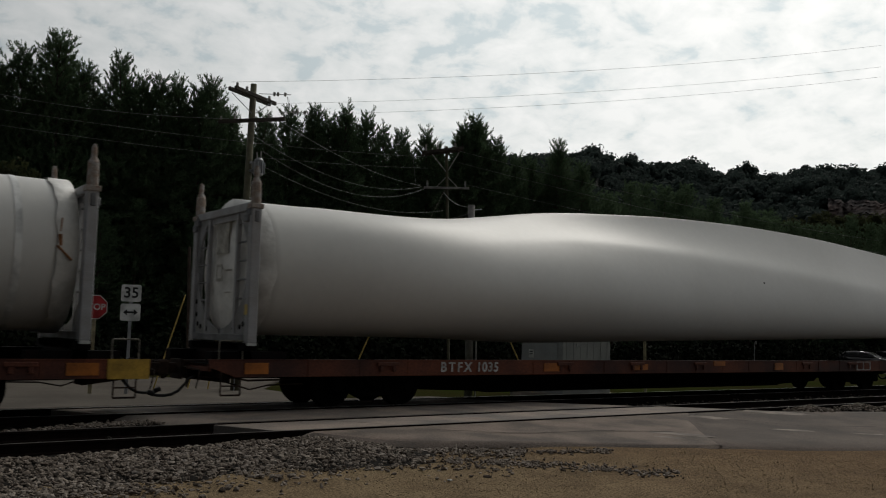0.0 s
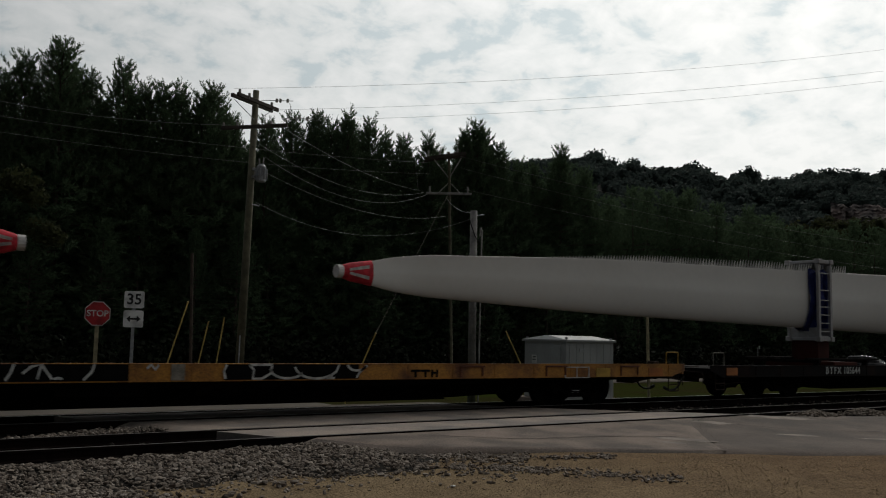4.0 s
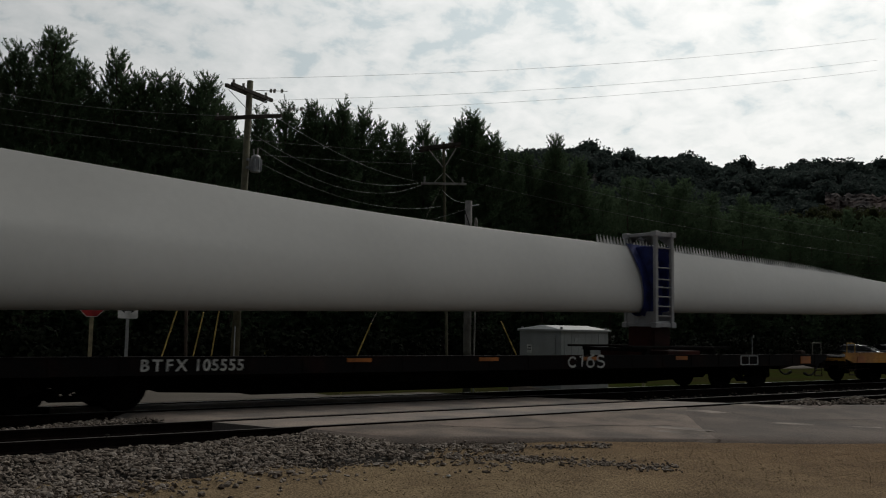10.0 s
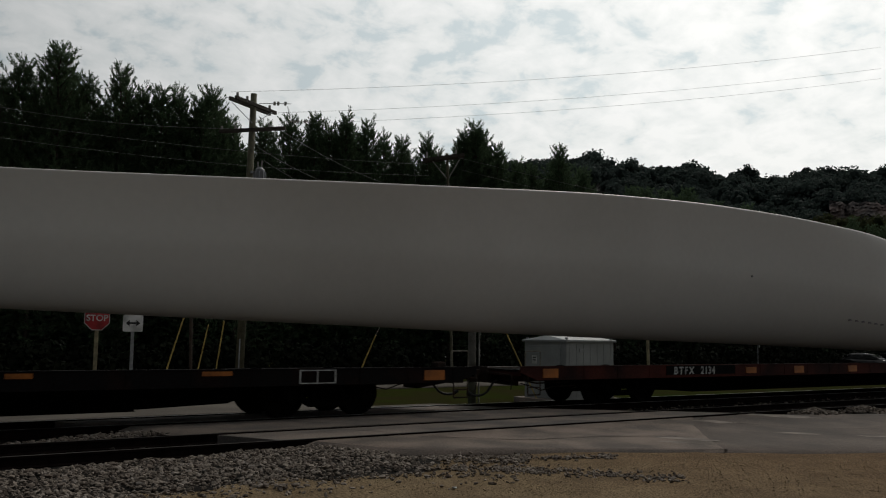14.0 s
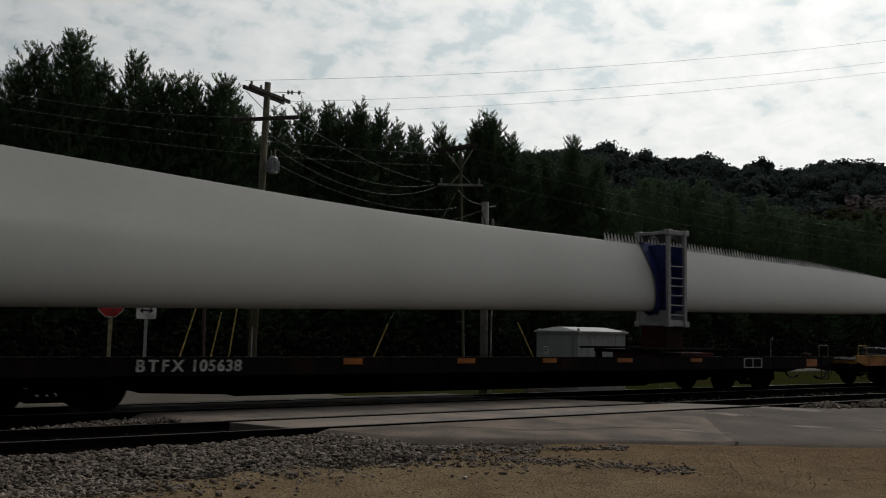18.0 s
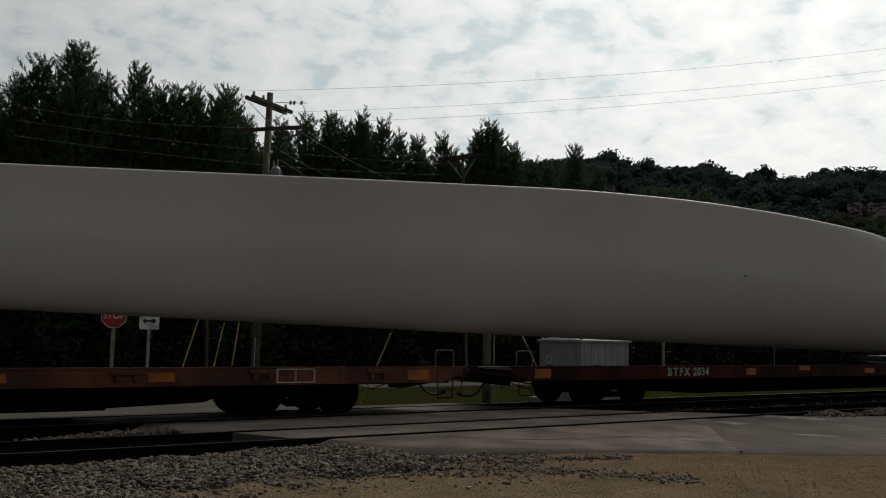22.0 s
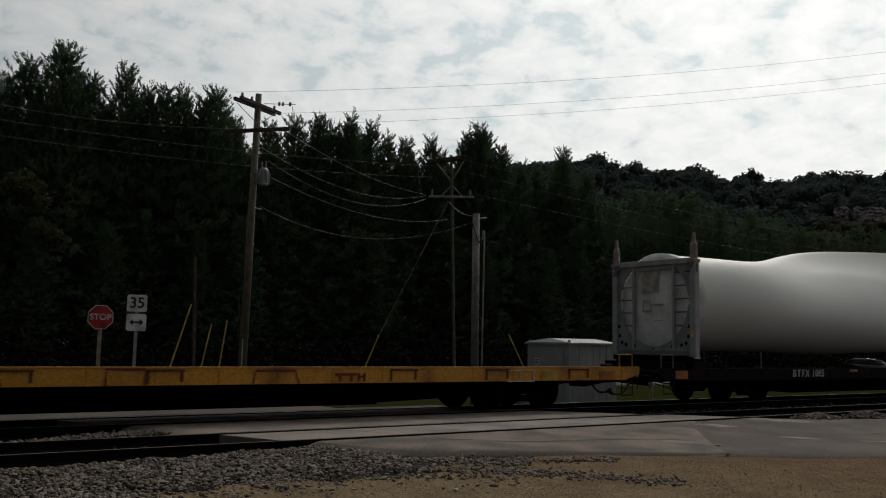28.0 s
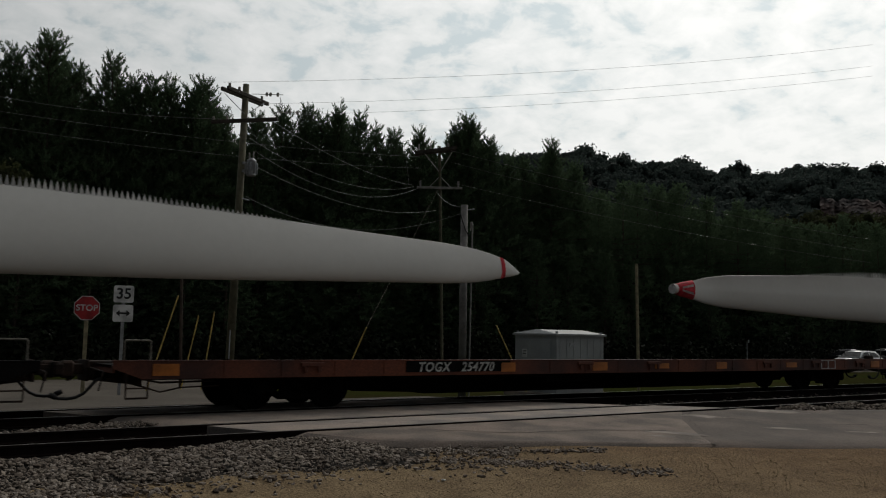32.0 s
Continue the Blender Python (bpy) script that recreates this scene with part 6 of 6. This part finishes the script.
def mid_rack_parts():
    P = {}
    bm = bmesh.new()
    box(bm, -0.06, 0.06, -0.05, 0.05, 0, 2.76, bevel=0.01)
    P["upright"] = mesh_of("upright", bm, M_RACK)
    P["rail"] = boxes("rail", M_RACK, (-0.36, 0.36, -0.055, 0.055, -0.06, 0.06), bevel=0.01)
    P["cross_beam"] = boxes("cross_beam", M_RACK, (-0.05, 0.05, -0.56, 0.56, -0.05, 0.05), bevel=0.01)
    P["rung"] = rods("rung", M_RACK, ((-0.33, 0, 0), (0.33, 0, 0), 0.022), n=8)
    P["corner"] = boxes("corner", M_RACK, (-0.1, 0.1, -0.1, 0.1, -0.08, 0.08), bevel=0.015)
    P["base"] = boxes("base", M_RUSTCAR, (-0.34, 0.34, -0.5, 0.5, 0.94, 1.86), (-0.7, 0.7, -1.3, 1.3, 0.94, 1.14), bevel=0.02)
    P["rub_plate"] = boxes("rub_plate", M_DECK, (-2.1, 2.1, -1.25, -1.12, 1.20, 1.26), (-1.7, 1.7, -0.55, -0.42, 1.20, 1.26), (-2.1, 2.1, 1.12, 1.25, 1.20, 1.26), (-1.5, -1.35, -1.25, 1.25, 1.10, 1.20), (1.35, 1.5, -1.25, 1.25, 1.10, 1.20), (-1.5, -1.35, -1.2, -1.05, 0.94, 1.10), (1.35, 1.5, -1.2, -1.05, 0.94, 1.10), (-1.5, -1.35, 1.05, 1.2, 0.94, 1.10), (1.35, 1.5, 1.05, 1.2, 0.94, 1.10), bevel=0.01)
    P["tag"] = boxes("tag", M_SIGNW, (-0.05, 0.05, -0.006, 0.0, 0, 0.15))
    tri = bmesh.new()
    f = [tri.verts.new((0.0, yy, zz)) for yy, zz in ((-0.56, 0), (0.0, 0), (-0.56, -0.34))]
    tri.faces.new(f)
    bmesh.ops.solidify(tri, geom=tri.faces[:], thickness=0.02)
    P["gusset"] = mesh_of("gusset", tri, M_RACK)
    P["side_plate"] = boxes("side_plate", M_RACK, (-0.012, 0.012, -0.5, 0.5, 1.92, 2.10))
    P["saddle"] = boxes("saddle", M_RACK, (-0.34, 0.34, -0.54, 0.54, 1.84, 1.98), (-0.38, -0.34, -0.56, -0.2, 1.9, 2.25), (-0.38, -0.34, 0.2, 0.56, 1.9, 2.25), (0.34, 0.38, -0.56, -0.2, 1.9, 2.25), (0.34, 0.38, 0.2, 0.56, 1.9, 2.25), bevel=0.01)
    return P


def blue_wrap(u):
    return ring_band(u - 0.60, u + 0.60, 0.09, M_BLUE, "blue_pad", 12, 0.022, 3)


def cheek_mesh(u, side):
    """Blue padded jaw between the frame and one face of the blade."""
    sec = section(u)
    half = sec[2:27] if side < 0 else sec[30:55]
    a = [(0.0, p.x + side * 0.05, p.y) for p in half]
    b = [(0.0, side * 0.52, p.y) for p in half]
    verts = [(x - 0.03, y, z) for x, y, z in a + b] + [(x + 0.03, y, z) for x, y, z in a + b]
    n = len(half)
    faces = []
    for o in (0, 2 * n):
        for i in range(n - 1):
            faces.append((o + i, o + i + 1, o + n + i + 1, o + n + i))
    for i in range(n - 1):
        faces.append((n + i, n + i + 1, 3 * n + i + 1, 3 * n + i))
    return pydata("blue_jaw", verts, faces, M_BLUE)


def make_mid_rack(x, first, u, up):
    P = cached("midrack", mid_rack_parts)
    lift = 0.02 + math.tan(radians(up)) * 47.5
    r = thing("blade_tip_frame", None, "grey steel frame with ladder rungs and blue padding round a blade", "transport frame", pose(TRAIN[0][1] + x, TRACK_Y, 0, 0, 0, 0 if first else 180), "blade tip frames")
    for s in (-1, 1):
        for a in (-0.345, 0.345):
            part("upright", P["upright"], r, pose(a, s * 0.56, 1.80 + lift))
        for z in (1.86, 4.50):
            part("rail", P["rail"], r, pose(0, s * 0.56, z + lift))
        for k, z in enumerate((2.12, 2.40, 2.68, 2.95, 3.18, 3.52, 4.1)):
            part("rung", P["rung"], r, pose(0, s * 0.56, z + lift))
        for a in (-0.345, 0.345):
            for z in (1.86, 4.50):
                part("corner_casting", P["corner"], r, pose(a, s * 0.56, z + lift))
    for a in (-0.345, 0.345):
        for z in (1.86, 4.50):
            part("cross_beam", P["cross_beam"], r, pose(a, 0, z + lift))
    for a in (-0.36, 0.36):
        part("gusset", P["gusset"], r, pose(a, 0, 4.45 + lift))
        part("gusset", P["gusset"], r, pose(a, 0, 4.45 + lift, 0, 0, 180))
        part("side_plate", P["side_plate"], r, pose(a, 0, lift))
    part("tag", P["tag"], r, pose(-0.12, -0.40, 3.75 + lift), "small white tag on the padding")
    part("base", P["base"], r, None, "rusty red pedestal")
    part("rub_plate", P["rub_plate"], r)
    part("saddle", P["saddle"], r, pose(0, 0, lift))
    rise = math.tan(radians(up)) * 47.5
    part("blue_pad", cached("bluepad", lambda: blue_wrap(47.5)), r, pose(-47.5, 0, rise), "blue padded sling round the blade")
    for s in (-1, 1):
        for a in (-0.26, 0.26):
            part("blue_jaw", cached(("jaw", s), lambda: cheek_mesh(47.5, s)), r, pose(a, 0, rise), "dark blue padded jaw")
    return r


def make_automobile(name_label, paint=None, at=None):
    M_WHITECAR = paint or MATS["white_automobile_paint"]
    root = thing("automobile", None, name_label, "car", at or pose(0, 36, -0.56))
    # side profile swept across, pinched towards the roof
    low = [(-2.2, .30), (-2.25, .55), (-2.1, .78), (-1.2, .95), (0.9, 1.0), (1.9, 1.0), (2.15, .85), (2.2, .45), (2.1, .28)]
    top = [(-1.15, .95), (-0.45, 1.42), (0.5, 1.50), (1.35, 1.46), (1.95, 1.0)]
    def sweep(nm, prof, w0, w1, m):
        bm = bmesh.new()
        a = [bm.verts.new((x, -(w0 if z < 1.05 else w1), z)) for x, z in prof]
        b = [bm.verts.new((x, (w0 if z < 1.05 else w1), z)) for x, z in prof]
        bm.faces.new(a)
        bm.faces.new(b[::-1])
        for i in range(len(prof)):
            j = (i + 1) % len(prof)
            bm.faces.new((a[i], b[i], b[j], a[j]))
        bmesh.ops.recalc_face_normals(bm, faces=bm.faces)
        bmesh.ops.bevel(bm, geom=bm.edges[:], offset=0.03, segments=2, affect="EDGES")
        return mesh_of(nm, bm, m, True)
    part("body", sweep("body", low, 0.9, 0.9, M_WHITECAR), root)
    part("cabin", sweep("cabin", top, 0.86, 0.66, M_WHITECAR), root)
    for s in (-1, 1):
        for k, q in enumerate((((-0.95, 1.0), (-0.38, 1.37), (0.25, 1.41), (0.25, 1.0)), ((0.35, 1.0), (0.35, 1.41), (1.15, 1.37), (1.6, 1.06)))):
            bm = bmesh.new()
            bm.faces.new([bm.verts.new((x, s * (0.885 - 0.5 * max(0, z - 1.0) * 0.95), z)) for x, z in q])
            bmesh.ops.solidify(bm, geom=bm.faces[:], thickness=0.02)
            part("side_window", mesh_of("side_window", bm, M_DARKGLASS), root)
        part("mirror", boxes("mirror", M_WHITECAR, (-0.75, -0.6, s * 1.0 - 0.08, s * 1.0 + 0.08, 0.98, 1.1), bevel=0.02), root)
        for x in (-1.35, 1.35):
            w = part("wheel", cached("autowheel", lambda: rods("tyre", M_RUBBER, ((0, -0.1, 0), (0, 0.1, 0), 0.33), n=20)), root, pose(x, s * 0.8, 0.33))
            part("rim", cached("autorim", lambda: rods("rim", M_METAL, ((0, -0.105, 0), (0, 0.105, 0), 0.2), n=14)), w)
    bm = bmesh.new()
    bm.faces.new([bm.verts.new(v) for v in ((-1.13, -0.75, 1.0), (-0.5, -0.6, 1.42), (-0.5, 0.6, 1.42), (-1.13, 0.75, 1.0))])
    bmesh.ops.solidify(bm, geom=bm.faces[:], thickness=0.02)
    part("windscreen", mesh_of("windscreen", bm, M_DARKGLASS), root)
    return root


# ---------------------------------------------------------------- put the place together
PINE_TOPS = [
    (4.6, 15.6), (6.6, 16.6), (8.3, 16.1), (9.5, 17.3), (11.3, 18.4), (12.7, 17.0), (14.6, 17.9), (16.0, 16.9), (17.0, 17.0), (18.0, 17.1), (19.2, 16.6), (20.0, 17.5),
    (21.4, 16.0), (23.2, 15.8), (25.1, 16.6), (26.7, 17.0), (27.8, 16.5), (28.9, 17.2), (30.0, 16.4), (30.9, 17.2), (32.4, 16.5), (33.8, 16.4), (35.7, 16.7), (36.9, 15.9),
    (38.9, 17.6), (39.9, 18.3), (40.9, 17.9), (42.1, 17.0), (43.6, 15.9), (45.8, 16.0), (48.1, 17.6), (49.3, 16.4), (51.2, 16.3)]
CABINET = pose(23.62, 24.82, -0.6)

build_ground()
build_road()
build_tracks()
build_gravel()
build_pines()
build_hill()
build_pole_big()
build_pole_far()
build_pole_service()
for a, b, s in (((11.85, 29.1, 10.05), (38.3, 20.45, 14.71), 0.35), ((14.3, 30.6, 10.0), (38.37, 20.52, 13.77), 0.3), ((14.4, 30.7, 9.6), (38.4, 20.55, 13.33), 0.3)):
    wire(a, b, s, 0.005, "thin overhead wire against the sky")
for a, b, s in (((12.3, 30.3, 9.05), (6.07, 39.0, 10.66), 0.2), ((6.10, 39.0, 10.05), (26.9, 38.95, 10.87), 0.25), ((6.14, 39.0, 9.42), (26.95, 38.9, 10.27), 0.30),
                ((13.7, 29.0, 8.95), (26.5, 39.0, 9.32), 0.35), ((13.12, 29.7, 8.4), (26.6, 39.0, 9.25), 0.75), ((13.3, 29.5, 7.9), (26.9, 39.1, 9.2), 0.95), ((13.46, 29.6, 7.35), (27.75, 38.6, 8.07), 0.65),
                ((13.16, 29.8, 6.3), (18.6, 24.4, 5.70), 0.85),
                ((28.2, 38.0, 11.25), (58.5, 31.7, 8.4), 0.35), ((28.2, 37.9, 10.6), (58.5, 31.7, 7.6), 0.35), ((28.5, 37.9, 9.5), (58.5, 31.7, 6.85), 0.3), ((26.2, 39.3, 11.1), (26.4, 39.2, 9.4), 0.0)):
    wire(a, b, s)
wire((27.75, 38.5, 9.0), (18.8, 24.5, 5.95), 0.2, 0.010, "service wire running down to the short pole")
build_sign("stop", 7.93, 29.75)
build_sign("route", 8.92, 29.3)
build_cabinet()
marker("guy_guard", (10.35, 31.1, -0.6), (11.05, 30.3, 2.72), 0.027, M_YELLOWPL, "yellow plastic guard on a guy wire", "guy wire")
marker("guy_guard", (11.66, 31.35, -0.6), (11.92, 30.6, 2.07), 0.024, M_YELLOWPL, "yellow plastic guard on a guy wire", "guy wire")
marker("guy_guard", (12.21, 30.87, -0.6), (12.37, 30.3, 2.22), 0.024, M_YELLOWPL, "yellow plastic guard on a guy wire", "guy wire")
marker("wooden_stub", (11.9, 32.0, -0.6), (11.73, 32.0, 4.53), 0.06, M_BARK, "thin dark wooden stub pole", "pole")
marker("guy_guard", (15.35, 26.9, -0.6), (15.76, 25.7, 1.78), 0.024, M_YELLOWPL, "yellow plastic guard on a guy wire", "guy wire")
marker("guy_wire", (15.76, 25.7, 1.78), (27.75, 38.4, 9.2), 0.006, M_BARK, "thin grey steel guy wire", "guy wire")
marker("guy_guard", (22.25, 24.95, -0.6), (21.06, 25.4, 1.95), 0.024, M_YELLOWPL, "yellow plastic guard on a guy wire", "guy wire")
marker("utility_post", (28.3, 25.1, -0.6), (28.16, 25.1, 4.6), 0.06, M_WOODPOST, "thin wooden post beside the track", "post")

CARS = [
    (-2, "rust", ("BTFX", 0), "1011", 3.20), (-1, "orange", ("BTFX", 0), "1017", 2.20), (0, "orange", ("BTFX", 0), "1035", 1.70), (1, "rust", ("BTFX", 0), "1049", 1.80),
    (2, "old", ("TOGX", 1), "942843", 2.29), (3, "black", ("BTFX", 0), "105644", 2.04), (4, "black", ("BTFX", 0), "105595", 1.80), (5, "rust", ("BTFX", 0), "858", 0.10),
    (6, "black", ("BTFX", 0), "105555", 1.18), (7, "yellow", ("TOGX", 1), "942241", 2.15), (8, "black", ("BTFX", 0), "105588", 1.84), (9, "rust", ("BTFX", 1), "2134", 1.80),
    (10, "black", ("BTFX", 0), "1057", 2.25), (11, "black", ("BTFX", 0), "105638", 1.48), (12, "old", ("TOGX", 1), "254749", 2.12), (13, "orange", ("BTFX", 1), "2059", 2.05),
    (14, "rust", ("BTFX", 0), "2034", 1.65), (15, "black", ("BTFX", 0), "105633", 1.95), (16, "black", ("BTFX", 0), "1094", 2.19), (17, "yellow", ("TOGX", 1), "990315", 1.95),
    (18, "black", ("BTFX", 0), "1085", 2.42), (19, "black", ("BTFX", 0), "2075", 1.65), (20, "orange", ("TOGX", 1), "254770", 2.92), (21, "black", ("BTFX", 0), "105611", 1.80), (22, "rust", ("BTFX", 0), "1066", 2.20)]
TRAIN_THINGS = []
NUDGE = {13: -0.5, 8: -0.4, 20: -0.1, 0: -0.2, 4: -0.25, 18: -0.6, 11: -0.4}     # slack in the couplers
for i, paint, marks, number, mx in CARS:
    rng = random.Random(100 + i)
    pat = [(-2.75, 0.5, 0.22, M_PATCH), (REAR - 1.2, 0.55, 0.22, M_PATCH)]
    if paint in ("yellow", "old"):
        pat += [(REAR - 3.2, 0.5, 0.22, M_PATCHY)]
    else:
        x = 2.6
        while x < 18:
            if abs(x - mx - 1.0) > 1.6:
                pat.append((x, rng.uniform(.40, .62), rng.uniform(.08, .13) if paint == "black" else rng.uniform(.12, .22), M_PATCH))
            x += rng.uniform(2.3, 3.6)
        if i in (4, 7):
            pat.append((REAR - 2.2, 0.8, 0.28, M_GREENP))
        if i == -1:
            pat.append((REAR - 0.4, 0.75, 0.36, M_PATCHY))
    ex = {6: "c16s", 2: "graffiti", 17: "lines"}.get(i, "")
    TRAIN_THINGS.append((make_car(i, paint, marks, number, mx, pat, ex), i * PITCH + AHEAD + NUDGE.get(i, -0.2), 0, 0))
# (root end along the train, root leads)
for root, first, mid, up in ((-5.94, 0, -53.4, 0), (-2.37, 1, 44.9, .12), (136.05, 0, 88.75, 0), (139.32, 1, 186.75, -.03), (277.75, 0, 230.35, .13), (281.0, 1, 328.6, .06), (418.95, 0, 371.1, .05), (422.35, 1, 470.3, .10),
                             (507.5, 1, 555.3, .22), (645.8, 0, 598.3, 0)):
    s = 1 if first else -1
    turn = 0 if first else 180
    blade = make_blade(root, first, -up, root == 507.5)
    if root == 277.75:
        # a row of dark smudges printed along the face by a strap
        for k in range(14):
            u = 12.1 - 4.6 * k / 13
            p = min(section(u)[28:], key=lambda q: abs(q.y - (2.50 - 0.43 * k / 13)))
            part("smudge", cached("smudge", lambda: boxes("smudge", M_SMUDGE, (-0.10, 0.10, -0.004, 0.008, -0.03, 0.03), bevel=0.003)), blade, pose(u, p.x, p.y, -12, 0, 0), "grey smudge")
    TRAIN_THINGS.append((blade, root, turn, -up))
    TRAIN_THINGS.append((make_root_rack(root - 0.22 * s, first), root - 0.22 * s, turn, 0))
    TRAIN_THINGS.append((make_mid_rack(mid, first, abs(mid - root), up), mid, turn, 0))
for x, y, a in ((74.0, 41.5, 100), (82.0, 43.0, 85)):
    make_automobile("dark car waiting on the road beyond the tracks", M_DARKCAR, pose(x, y, -0.55, 0, 0, a))
post = marker("delineator_post", (58.0, 41.0, -0.6), (58.0, 41.0, 1.5), 0.03, M_METAL, "thin roadside post with a small white plate", "road sign")
part("plate", boxes("plate", M_SIGNW, (-0.35, 0.1, -0.35, -0.33, 0, 0.25)), post, pose(58.0, 41.3, 1.35, 0, 0, 45))
AUTOS = [(make_automobile("white hatchback driving along the road behind the train"), 6.8, 21.7, -22.3, 37.0), (make_automobile("white car coming along the road behind the train"), 32.0, 66.0, -19.0, 37.0)]


def motions():
    for ob, off, turn, dip in TRAIN_THINGS:
        walk(ob, [(t, pose(x + off, TRACK_Y, 0, 0, dip, turn)) for t, x in TRAIN])
    for ob, t0, x0, v, y in AUTOS:
        walk(ob, [(t, pose(x0 + v * (t - t0), y, -0.56)) for t in (0, 8, 16, 24, 32)])


motions()
